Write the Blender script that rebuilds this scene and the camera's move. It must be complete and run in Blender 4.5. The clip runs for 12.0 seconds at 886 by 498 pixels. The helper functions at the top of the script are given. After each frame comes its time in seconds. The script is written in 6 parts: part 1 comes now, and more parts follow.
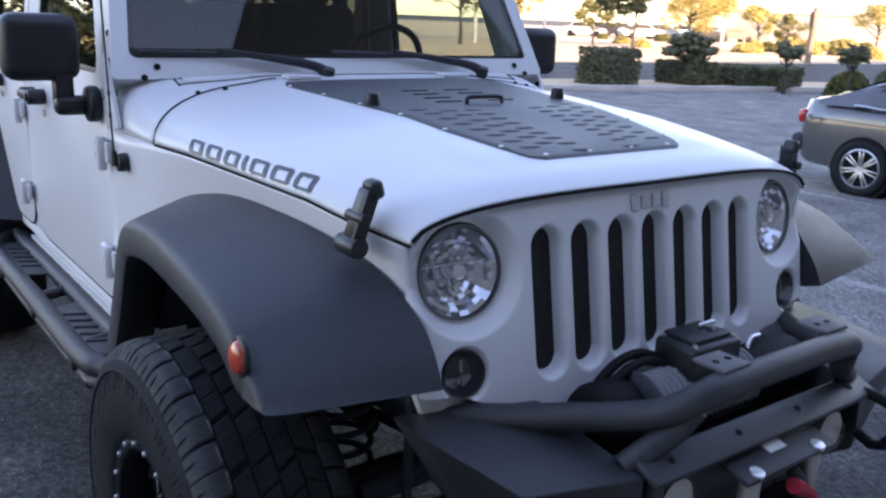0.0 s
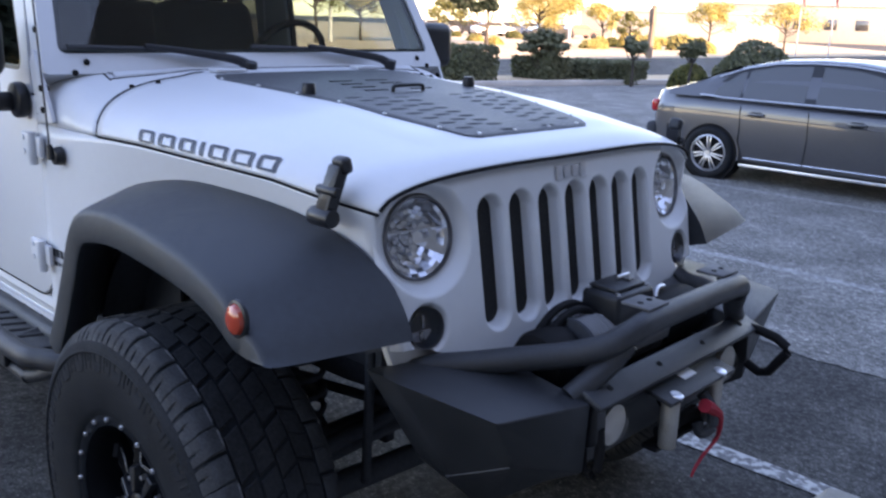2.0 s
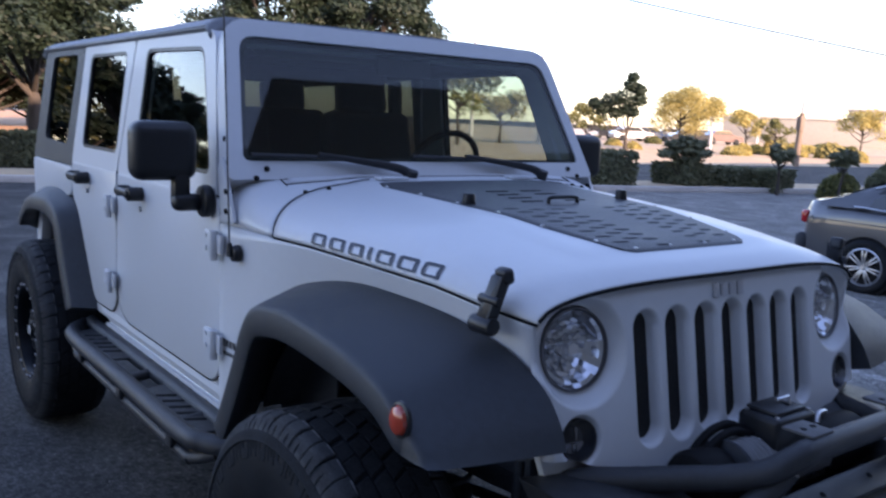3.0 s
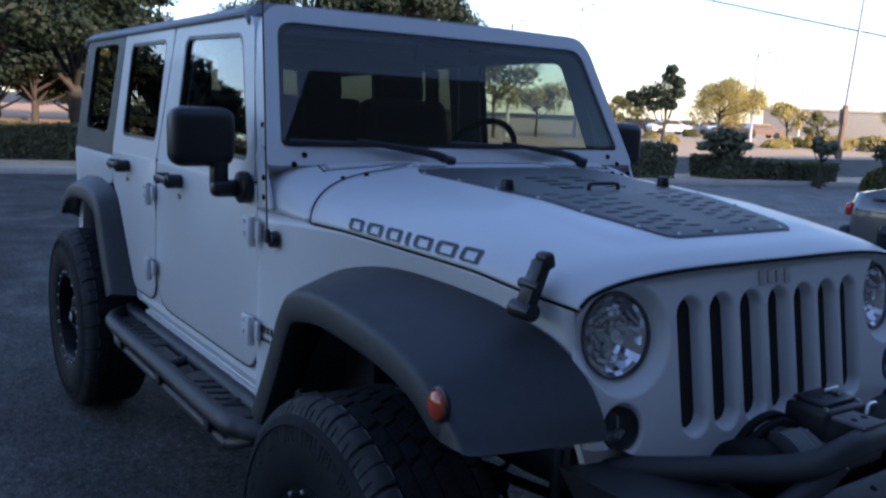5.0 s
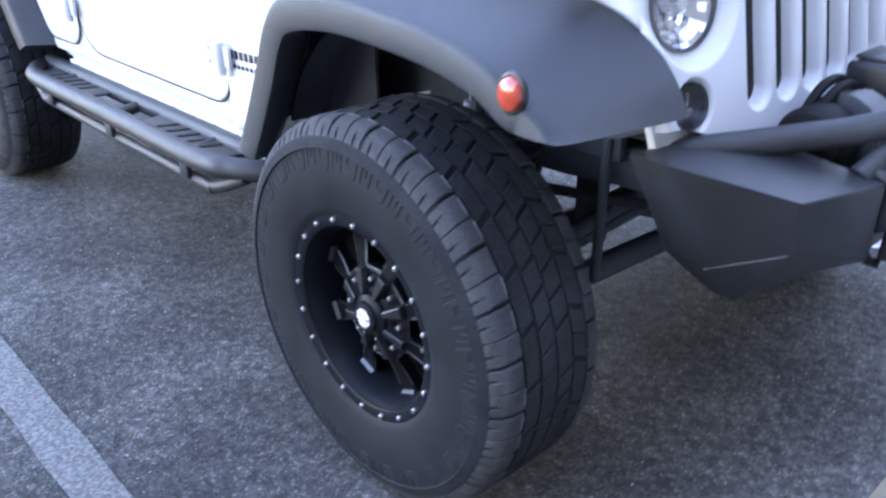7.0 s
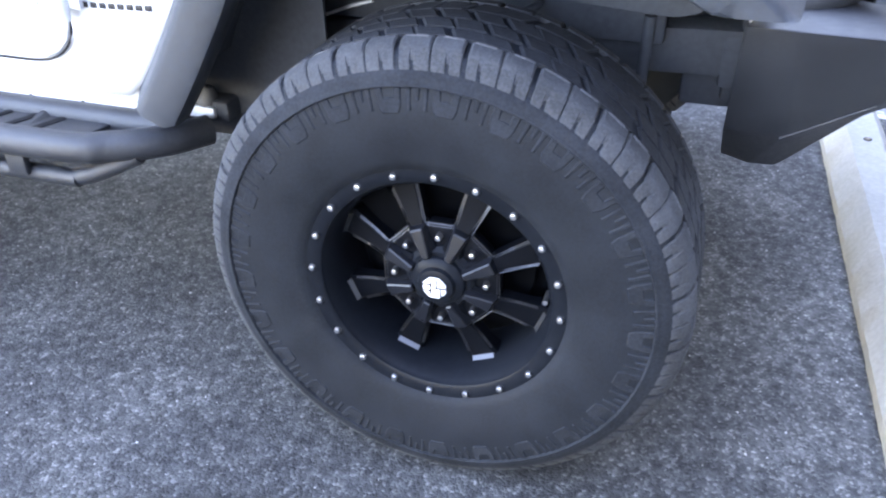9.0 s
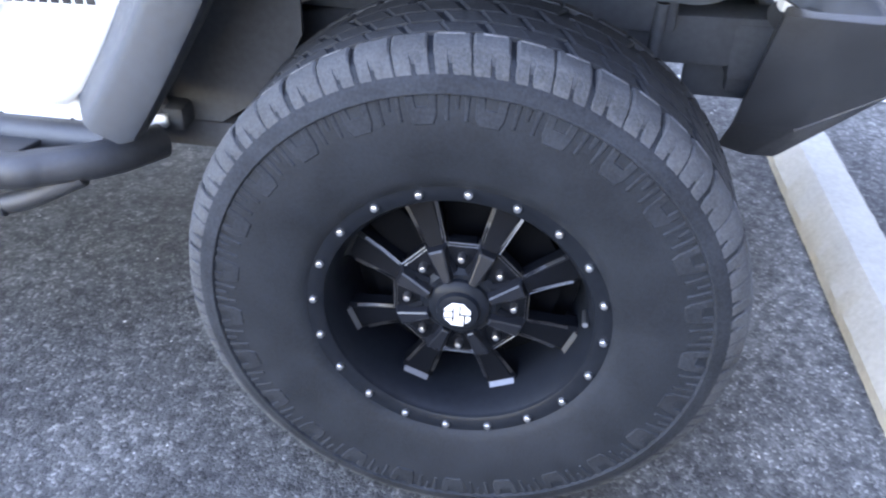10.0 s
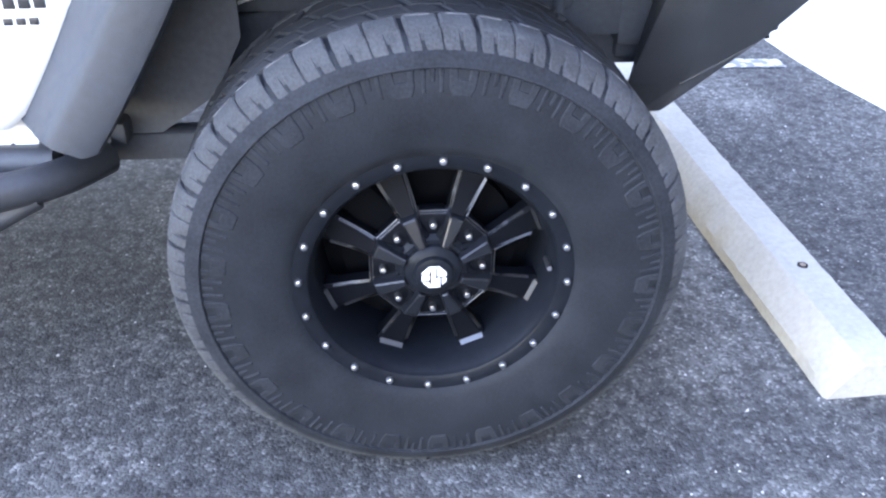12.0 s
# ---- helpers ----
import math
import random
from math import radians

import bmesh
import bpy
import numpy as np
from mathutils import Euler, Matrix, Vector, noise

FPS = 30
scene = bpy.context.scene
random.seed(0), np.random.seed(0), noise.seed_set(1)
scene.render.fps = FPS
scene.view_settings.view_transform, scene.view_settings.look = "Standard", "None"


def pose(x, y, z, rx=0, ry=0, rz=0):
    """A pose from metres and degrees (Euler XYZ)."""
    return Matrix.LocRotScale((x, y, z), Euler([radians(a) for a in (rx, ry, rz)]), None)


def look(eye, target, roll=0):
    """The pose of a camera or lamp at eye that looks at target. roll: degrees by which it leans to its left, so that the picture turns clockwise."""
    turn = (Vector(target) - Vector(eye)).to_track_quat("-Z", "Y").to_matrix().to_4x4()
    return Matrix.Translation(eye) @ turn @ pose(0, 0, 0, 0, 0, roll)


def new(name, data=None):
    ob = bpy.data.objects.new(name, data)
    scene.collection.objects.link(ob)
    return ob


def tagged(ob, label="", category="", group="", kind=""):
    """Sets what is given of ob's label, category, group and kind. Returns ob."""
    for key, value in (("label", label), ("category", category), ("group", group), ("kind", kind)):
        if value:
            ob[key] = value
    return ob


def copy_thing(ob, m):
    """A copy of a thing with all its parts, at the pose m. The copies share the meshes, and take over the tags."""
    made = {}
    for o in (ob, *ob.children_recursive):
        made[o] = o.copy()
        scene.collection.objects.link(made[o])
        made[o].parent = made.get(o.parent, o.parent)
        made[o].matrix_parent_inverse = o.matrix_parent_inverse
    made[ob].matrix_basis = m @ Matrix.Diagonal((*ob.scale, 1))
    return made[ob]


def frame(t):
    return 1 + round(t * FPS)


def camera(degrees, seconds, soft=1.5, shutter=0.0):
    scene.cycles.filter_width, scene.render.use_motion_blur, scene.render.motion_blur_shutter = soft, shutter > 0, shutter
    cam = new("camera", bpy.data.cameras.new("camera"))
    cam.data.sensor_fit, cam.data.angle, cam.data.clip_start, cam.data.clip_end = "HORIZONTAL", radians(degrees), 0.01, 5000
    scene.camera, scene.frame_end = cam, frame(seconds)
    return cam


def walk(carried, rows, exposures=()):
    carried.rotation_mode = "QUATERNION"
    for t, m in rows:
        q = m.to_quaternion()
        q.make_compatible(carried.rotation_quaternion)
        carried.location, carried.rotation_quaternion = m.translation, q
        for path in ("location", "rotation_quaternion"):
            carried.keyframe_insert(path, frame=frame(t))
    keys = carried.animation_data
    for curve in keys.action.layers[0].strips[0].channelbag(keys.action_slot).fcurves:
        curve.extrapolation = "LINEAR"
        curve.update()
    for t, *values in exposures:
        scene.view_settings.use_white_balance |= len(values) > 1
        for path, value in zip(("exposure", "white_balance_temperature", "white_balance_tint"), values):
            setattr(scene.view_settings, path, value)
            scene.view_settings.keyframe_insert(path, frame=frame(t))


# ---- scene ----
cam = camera(54.5, 12.0, soft=2.2, shutter=0.4)
PATH = [
    (0, (1.695, -1.48, 1.633), (0.152, -0.321, 1.108), 2.2),
    (0.5, (1.684, -1.652, 1.613), (0.244, -0.386, 1.046), 1.1),
    (1, (1.706, -1.724, 1.611), (0.366, -0.364, 1.017), 1.4),
    (1.5, (1.72, -1.742, 1.615), (0.414, -0.339, 1.044), 1.5),
    (2, (1.731, -1.764, 1.616), (0.397, -0.367, 1.099), 1.9),
    (2.5, (1.728, -1.816, 1.634), (0.27, -0.508, 1.23), 2.7),
    (3, (1.731, -1.846, 1.649), (0.156, -0.651, 1.345), 2.6),
    (3.2, (1.731, -1.845, 1.653), (0.131, -0.678, 1.372), 2.4),
    (4.8, (1.717, -1.855, 1.631), (0.092, -0.723, 1.351), 2.2),
    (5, (1.708, -1.839, 1.624), (0.088, -0.711, 1.302), 2.5),
    (5.5, (1.701, -1.794, 1.599), (0.115, -0.672, 1.124), 3.1),
    (6, (1.678, -1.74, 1.536), (0.116, -0.652, 0.923), 2.9),
    (6.5, (1.6, -1.77, 1.494), (0.106, -0.673, 0.744), 1.0),
    (7, (1.384, -1.944, 1.466), (0.039, -0.755, 0.585), -1.5),
    (7.2, (1.293, -1.996, 1.462), (0.007, -0.776, 0.537), -2.6),
    (8.8, (0.495, -2.164, 1.403), (-0.108, -0.586, 0.331), -2.3),
    (9, (0.431, -2.186, 1.389), (-0.102, -0.593, 0.305), -1.0),
    (9.5, (0.272, -2.122, 1.373), (-0.174, -0.516, 0.266), -0.4),
    (10, (0.126, -2.064, 1.356), (-0.093, -0.429, 0.226), 1.9),
    (10.5, (0.022, -2.114, 1.342), (-0.009, -0.443, 0.243), 1.2),
    (11, (-0.077, -2.211, 1.338), (0.005, -0.545, 0.235), -0.3),
    (11.5, (-0.115, -2.263, 1.339), (0.067, -0.601, 0.242), 1.4),
    (12, (-0.11, -2.218, 1.346), (0.066, -0.549, 0.258), 1.3),
]
EXPOSURE = [(0.0, 2.8, 7550, 31), (2.0, 2.85, 7500, 31), (2.5, 2.57, 7000, 31.5), (3.0, 2.05, 6600, 32), (5.0, 1.42, 5950, 24), (5.5, 2.3, 6600, 31), (6.5, 3.52, 7300, 32), (7.2, 4.75, 7600, 31), (9.0, 5.14, 7950, 31), (9.5, 5.12, 8000, 31), (10.0, 5.22, 8000, 31), (10.5, 5.4, 8050, 31), (11.5, 5.32, 8050, 31), (12.0, 5.17, 8050, 31)]
walk(cam, [(t, look(eye, target, roll)) for t, eye, target, roll in PATH], EXPOSURE)

# ---- light: low evening sun behind the building, open sky ----
SUN_UP, SUN_AZ = 16.5, 4.0
world = bpy.data.worlds.new("sky")
scene.world = world
world.use_nodes = True
wn = world.node_tree.nodes
sky = wn.new("ShaderNodeTexSky")
sky.sky_type, sky.sun_disc = "NISHITA", False
sky.ozone_density, sky.dust_density = 2.0, 0.5
sky.sun_elevation, sky.sun_rotation = radians(SUN_UP), radians(90 - SUN_AZ)
wn["Background"].inputs["Strength"].default_value = 0.15
world.node_tree.links.new(sky.outputs[0], wn["Background"].inputs["Color"])
sun = new("sun", bpy.data.lights.new("sun", "SUN"))
sun.data.energy, sun.data.angle, sun.data.color = 4.0, radians(0.5), (1.0, 0.78, 0.52)
sa, se = radians(SUN_AZ), radians(SUN_UP)
sun.matrix_world = look((0, 0, 0), (-math.cos(sa) * math.cos(se), -math.sin(sa) * math.cos(se), -math.sin(se)))


# ---- materials ----
def mat(name, color, rough=0.5, metal=0.0, coat=0.0, spots=(), bump=0.0, bump_scale=200.0, trans=0.0, ior=1.45, var=0.0, var_scale=6.0, rough_var=0.0, spec=0.5):
    """A surface with colour variation at two scales, fine relief and uneven gloss."""
    m = bpy.data.materials.new(name)
    m.use_nodes = True
    nt = m.node_tree
    n, l = nt.nodes, nt.links
    b = n["Principled BSDF"]
    b.inputs["Base Color"].default_value = (*color, 1)
    b.inputs["Roughness"].default_value = rough
    b.inputs["Metallic"].default_value = metal
    b.inputs["Coat Weight"].default_value = coat
    b.inputs["Coat Roughness"].default_value = 0.04
    b.inputs["Transmission Weight"].default_value = trans
    b.inputs["IOR"].default_value = ior
    b.inputs["Specular IOR Level"].default_value = spec
    co = n.new("ShaderNodeTexCoord")
    geo = n.new("ShaderNodeNewGeometry")
    if var > 0:
        big = n.new("ShaderNodeTexNoise")
        big.inputs["Scale"].default_value, big.inputs["Detail"].default_value = var_scale, 5
        fine = n.new("ShaderNodeTexNoise")
        fine.inputs["Scale"].default_value, fine.inputs["Detail"].default_value = var_scale * 14, 3
        l.new(geo.outputs["Position"], big.inputs["Vector"])
        l.new(geo.outputs["Position"], fine.inputs["Vector"])
        add = n.new("ShaderNodeMath")
        add.operation = "ADD"
        l.new(big.outputs["Fac"], add.inputs[0])
        l.new(fine.outputs["Fac"], add.inputs[1])
        ramp = n.new("ShaderNodeMapRange")
        ramp.inputs["From Min"].default_value, ramp.inputs["From Max"].default_value = 0.7, 1.3
        ramp.inputs["To Min"].default_value, ramp.inputs["To Max"].default_value = 1 - var, 1 + var
        l.new(add.outputs[0], ramp.inputs["Value"])
        mul = n.new("ShaderNodeMix")
        mul.data_type, mul.blend_type = "RGBA", "MULTIPLY"
        mul.inputs["Factor"].default_value = 1
        mul.inputs["A"].default_value = (*color, 1)
        l.new(ramp.outputs["Result"], mul.inputs["B"])
        l.new(mul.outputs["Result"], b.inputs["Base Color"])
        if rough_var:
            rr = n.new("ShaderNodeMapRange")
            rr.inputs["From Min"].default_value, rr.inputs["From Max"].default_value = 0.7, 1.3
            rr.inputs["To Min"].default_value, rr.inputs["To Max"].default_value = rough - rough_var, rough + rough_var
            l.new(add.outputs[0], rr.inputs["Value"])
            l.new(rr.outputs["Result"], b.inputs["Roughness"])
    if bump > 0:
        tx = n.new("ShaderNodeTexNoise")
        tx.inputs["Scale"].default_value, tx.inputs["Detail"].default_value = bump_scale, 3
        l.new(geo.outputs["Position"], tx.inputs["Vector"])
        bp = n.new("ShaderNodeBump")
        bp.inputs["Strength"].default_value, bp.inputs["Distance"].default_value = bump, 0.004
        l.new(tx.outputs["Fac"], bp.inputs["Height"])
        l.new(bp.outputs["Normal"], b.inputs["Normal"])
    return m


def asphalt_mat():
    m = mat("asphalt", (0.1, 0.1, 0.105), 0.9, var=0.0, spec=0.2)
    n, l = m.node_tree.nodes, m.node_tree.links
    b = n["Principled BSDF"]
    geo = n.new("ShaderNodeNewGeometry")
    stones = n.new("ShaderNodeTexVoronoi")
    stones.inputs["Scale"].default_value = 150
    warp = n.new("ShaderNodeTexNoise")
    warp.inputs["Scale"].default_value, warp.inputs["Detail"].default_value = 60, 2
    wadd = n.new("ShaderNodeVectorMath")
    wadd.operation = "MULTIPLY_ADD"
    wadd.inputs[1].default_value = (0.012, 0.012, 0.012)
    tiny = n.new("ShaderNodeTexNoise")
    tiny.inputs["Scale"].default_value, tiny.inputs["Detail"].default_value = 160, 4
    patch = n.new("ShaderNodeTexNoise")
    patch.inputs["Scale"].default_value, patch.inputs["Detail"].default_value = 1.7, 7
    mid = n.new("ShaderNodeTexNoise")
    mid.inputs["Scale"].default_value, mid.inputs["Detail"].default_value = 34, 6
    for t in (warp, tiny, patch, mid):
        l.new(geo.outputs["Position"], t.inputs["Vector"])
    l.new(warp.outputs["Color"], wadd.inputs[0])
    l.new(geo.outputs["Position"], wadd.inputs[2])
    l.new(wadd.outputs[0], stones.inputs["Vector"])
    r1 = n.new("ShaderNodeValToRGB")
    r1.color_ramp.elements[0].position, r1.color_ramp.elements[0].color = 0.34, (0.044, 0.0442, 0.0452, 1)
    r1.color_ramp.elements[1].position, r1.color_ramp.elements[1].color = 0.7, (0.104, 0.1035, 0.1005, 1)
    e = r1.color_ramp.elements.new(0.5)
    e.color = (0.061, 0.0612, 0.061, 1)
    l.new(patch.outputs["Fac"], r1.inputs["Fac"])
    r2 = n.new("ShaderNodeValToRGB")
    r2.color_ramp.elements[0].position, r2.color_ramp.elements[0].color = 0.34, (0.62, 0.62, 0.63, 1)
    r2.color_ramp.elements[1].position, r2.color_ramp.elements[1].color = 0.68, (1.42, 1.42, 1.4, 1)
    l.new(mid.outputs["Fac"], r2.inputs["Fac"])
    sep = n.new("ShaderNodeSeparateColor")
    l.new(stones.outputs["Color"], sep.inputs["Color"])
    r3 = n.new("ShaderNodeValToRGB")
    r3.color_ramp.elements[0].position, r3.color_ramp.elements[0].color = 0.0, (0.62, 0.62, 0.62, 1)
    r3.color_ramp.elements[1].position, r3.color_ramp.elements[1].color = 1.0, (2.25, 2.2, 2.13, 1)
    e = r3.color_ramp.elements.new(0.25)
    e.color = (0.82, 0.82, 0.82, 1)
    e = r3.color_ramp.elements.new(0.72)
    e.color = (1.02, 1.02, 1.01, 1)
    e = r3.color_ramp.elements.new(0.88)
    e.color = (1.44, 1.43, 1.38, 1)
    l.new(sep.outputs["Red"], r3.inputs["Fac"])
    prev = r1.outputs["Color"]
    for r in (r2, r3):
        mx = n.new("ShaderNodeMix")
        mx.data_type, mx.blend_type = "RGBA", "MULTIPLY"
        mx.inputs["Factor"].default_value = 1
        l.new(prev, mx.inputs["A"])
        l.new(r.outputs["Color"], mx.inputs["B"])
        prev = mx.outputs["Result"]
    l.new(prev, b.inputs["Base Color"])
    ad = n.new("ShaderNodeMath")
    ad.operation = "SUBTRACT"
    l.new(tiny.outputs["Fac"], ad.inputs[0])
    l.new(stones.outputs["Distance"], ad.inputs[1])
    bp = n.new("ShaderNodeBump")
    bp.inputs["Strength"].default_value, bp.inputs["Distance"].default_value = 0.45, 0.006
    l.new(ad.outputs[0], bp.inputs["Height"])
    l.new(bp.outputs["Normal"], b.inputs["Normal"])
    return m


def worn_paint_mat():
    """White road paint, worn through to the asphalt in flecks."""
    m = mat("road_paint", (0.62, 0.62, 0.6), 0.7)
    n, l = m.node_tree.nodes, m.node_tree.links
    b = n["Principled BSDF"]
    geo = n.new("ShaderNodeNewGeometry")
    tx = n.new("ShaderNodeTexNoise")
    tx.inputs["Scale"].default_value, tx.inputs["Detail"].default_value = 30, 7
    l.new(geo.outputs["Position"], tx.inputs["Vector"])
    r = n.new("ShaderNodeValToRGB")
    r.color_ramp.elements[0].position, r.color_ramp.elements[0].color = 0.46, (0.12, 0.12, 0.125, 1)
    r.color_ramp.elements[1].position, r.color_ramp.elements[1].color = 0.6, (0.44, 0.44, 0.43, 1)
    l.new(tx.outputs["Fac"], r.inputs["Fac"])
    l.new(r.outputs["Color"], b.inputs["Base Color"])
    return m


def leaf_mat(name, color, tip):
    m = mat(name, color, 0.6)
    n, l = m.node_tree.nodes, m.node_tree.links
    b = n["Principled BSDF"]
    geo = n.new("ShaderNodeNewGeometry")
    mx = n.new("ShaderNodeMix")
    mx.data_type = "RGBA"
    mx.inputs["A"].default_value, mx.inputs["B"].default_value = (*color, 1), (*tip, 1)
    l.new(geo.outputs["Random Per Island"], mx.inputs["Factor"])
    l.new(mx.outputs["Result"], b.inputs["Base Color"])
    b.inputs["Subsurface Weight"].default_value = 0.0
    tr = n.new("ShaderNodeBsdfTranslucent")
    l.new(mx.outputs["Result"], tr.inputs["Color"])
    ms = n.new("ShaderNodeMixShader")
    ms.inputs[0].default_value = 0.35
    l.new(b.outputs[0], ms.inputs[1])
    l.new(tr.outputs[0], ms.inputs[2])
    l.new(ms.outputs[0], n["Material Output"].inputs["Surface"])
    return m


def glass_mat(name, tint, rough=0.0, face=0.045):
    """Thin tinted glass: clear with a mirror gloss by Fresnel."""
    m = bpy.data.materials.new(name)
    m.use_nodes = True
    n, l = m.node_tree.nodes, m.node_tree.links
    n.remove(n["Principled BSDF"])
    tr = n.new("ShaderNodeBsdfTransparent")
    tr.inputs["Color"].default_value = (*tint, 1)
    gl = n.new("ShaderNodeBsdfGlossy")
    gl.inputs["Roughness"].default_value = rough
    lw = n.new("ShaderNodeLayerWeight")
    lw.inputs["Blend"].default_value = 0.5
    pw = n.new("ShaderNodeMath")
    pw.operation = "POWER"
    pw.inputs[1].default_value = 5.0
    fr = n.new("ShaderNodeMath")
    fr.operation = "MULTIPLY_ADD"
    fr.inputs[1].default_value, fr.inputs[2].default_value = 1 - face, face
    ms = n.new("ShaderNodeMixShader")
    l.new(lw.outputs["Facing"], pw.inputs[0])
    l.new(pw.outputs[0], fr.inputs[0])
    l.new(fr.outputs[0], ms.inputs[0])
    l.new(tr.outputs[0], ms.inputs[1])
    l.new(gl.outputs[0], ms.inputs[2])
    l.new(ms.outputs[0], n["Material Output"].inputs["Surface"])
    return m


WHITE = mat("white_paint", (0.61, 0.62, 0.635), 0.42, coat=0.12, var=0.02, var_scale=3, rough_var=0.04)
FLARE = mat("textured_black_plastic", (0.0205, 0.0248, 0.031), 0.46, bump=0.35, bump_scale=600, var=0.25, var_scale=4, rough_var=0.07)
# roof only: faded black, raised further to hold the sky's sheen
HARDTOP = mat("faded_black_hardtop", (0.17, 0.18, 0.198), 0.5, bump=0.35, bump_scale=600, var=0.15, var_scale=3)
POWDER = mat("black_powder_coat", (0.0235, 0.0255, 0.0295), 0.42, bump=0.3, bump_scale=900, var=0.25, var_scale=9, rough_var=0.08)
PLASTIC = mat("black_plastic", (0.011, 0.012, 0.0145), 0.4, var=0.2, rough_var=0.06)
GLOSS = mat("black_rim_paint", (0.0065, 0.008, 0.0105), 0.36, var=0.2, rough_var=0.06, spec=0.11)
VINYL = mat("grey_black_hood_panel", (0.048, 0.05, 0.054), 0.5, bump=0.2, bump_scale=500, var=0.15, rough_var=0.05)
RUBBER = mat("tyre_rubber", (0.0102, 0.0122, 0.0152), 0.62, bump=0.25, bump_scale=350, var=0.35, var_scale=12, rough_var=0.1, spec=0.17)
DUSTY = mat("dusty_tread_rubber", (0.03, 0.0318, 0.0345), 0.85, bump=0.35, bump_scale=260, var=0.45, var_scale=14)
STEEL = mat("zinc_steel", (0.62, 0.62, 0.63), 0.32, metal=1.0, var=0.15, var_scale=40)
CHROME = mat("chrome", (0.8, 0.8, 0.82), 0.08, metal=1.0)
MIRROR = mat("lamp_reflector", (0.55, 0.56, 0.58), 0.16, metal=1.0)
SPOKE = mat("satin_black_spoke", (0.0035, 0.0042, 0.0058), 0.5, var=0.2, rough_var=0.06, spec=0.06)
SATIN = mat("satin_black_rim_face", (0.006, 0.007, 0.0095), 0.32, var=0.15, rough_var=0.05)
MILLED = mat("milled_rim_line", (0.1, 0.102, 0.108), 0.4, metal=0.9)
WORN = mat("scuffed_rubber_edge", (0.085, 0.086, 0.09), 0.85, var=0.6, var_scale=22)
SIDEWALL = mat("scuffed_sidewall_rubber", (0.0155, 0.0175, 0.0208), 0.75, bump=0.25, bump_scale=350, var=0.4, var_scale=14, spec=0.12)
GREY_RUBBER_LIT_TAB = mat("grey_rubber", (0.1, 0.1, 0.103), 0.7, var=0.3, var_scale=30)
TREAD = mat("dark_tread_rubber", (0.0185, 0.0198, 0.022), 0.7, bump=0.3, bump_scale=260, var=0.45, var_scale=9, spec=0.25)
SHACKLE = mat("dull_black_steel", (0.008, 0.008, 0.009), 0.65, spec=0.15)
ROLLER = mat("dusty_steel_roller", (0.3, 0.285, 0.26), 0.42, metal=0.6, var=0.2, var_scale=25)
FOG_BOWL = mat("dusty_fog_lamp_bowl", (0.5, 0.47, 0.42), 0.4, metal=0.3)
SHOCK_GLINT = mat("pale_dusty_shock_paint", (0.62, 0.62, 0.62), 0.5, var=0.3, var_scale=25)
BEZEL = mat("satin_lamp_bezel", (0.16, 0.16, 0.17), 0.3, metal=0.8)
SMOKED_BOWL = mat("smoked_lamp_bowl", (0.13, 0.135, 0.145), 0.3, metal=0.7)
DARK = mat("underbody_black", (0.05, 0.054, 0.061), 0.85, bump=0.15, bump_scale=120, var=0.15, spec=0.12)
INTERIOR = mat("dark_cabin_trim", (0.007, 0.007, 0.0085), 0.8, var=0.2)
SEAT = mat("dark_seat_cloth", (0.02, 0.02, 0.022), 0.85, bump=0.3, bump_scale=300, var=0.2)
AMBER = mat("amber_lens", (0.44, 0.052, 0.024), 0.15, coat=0.6, spec=0.6)
RED = mat("red_lens", (0.4, 0.01, 0.012), 0.15, coat=0.6)
STRAP = mat("red_webbing", (0.35, 0.015, 0.03), 0.8, bump=0.4, bump_scale=500)
GREY_DECAL = mat("grey_decal", (0.055, 0.06, 0.07), 0.4)
BLACK_DECAL = mat("black_decal", (0.02, 0.02, 0.022), 0.4)
BADGE = mat("silver_badge", (0.5, 0.5, 0.52), 0.3, metal=0.6)
STICKER = mat("white_sticker", (0.75, 0.75, 0.76), 0.5)
SEAM = mat("panel_gap", (0.008, 0.008, 0.009), 0.8, spec=0.2)
GLASS = glass_mat("windshield_glass", (0.6, 0.66, 0.64), face=0.032)
DOOR_GLASS = glass_mat("front_door_glass", (0.82, 0.86, 0.85))
TINT = glass_mat("tinted_glass", (0.22, 0.235, 0.24))
LENS = glass_mat("lamp_lens", (0.97, 0.97, 0.98))
SMOKE = glass_mat("smoked_lens", (0.62, 0.62, 0.64), 0.0, 0.03)
ASPHALT = asphalt_mat()
PAINT = worn_paint_mat()
CONCRETE = mat("pale_concrete", (0.265, 0.253, 0.226), 0.85, bump=0.35, bump_scale=90, var=0.13, var_scale=5)
WALK = mat("sidewalk_concrete", (0.5, 0.485, 0.455), 0.85, bump=0.4, bump_scale=90, var=0.1, var_scale=3)
GRIT = mat("pale_grit", (0.3, 0.29, 0.28), 0.85, var=0.4, var_scale=3)
KERB = mat("kerb_concrete", (0.4, 0.38, 0.35), 0.85, bump=0.4, bump_scale=60, var=0.15, var_scale=2)
BANK = mat("sunlit_orange_dirt", (0.42, 0.23, 0.12), 0.95, var=0.25, var_scale=0.4)
DIRT = mat("dry_dirt", (0.44, 0.33, 0.21), 0.95, var=0.2, var_scale=0.6)
STUCCO = mat("grey_brown_stucco", (0.16, 0.153, 0.147), 0.9, bump=0.3, bump_scale=40, var=0.08, var_scale=0.7)
BARK = mat("bark", (0.052, 0.043, 0.036), 0.9, bump=0.6, bump_scale=40, var=0.3, var_scale=5)
MAST = mat("grey_painted_mast", (0.42, 0.42, 0.42), 0.6, var=0.15, var_scale=2)
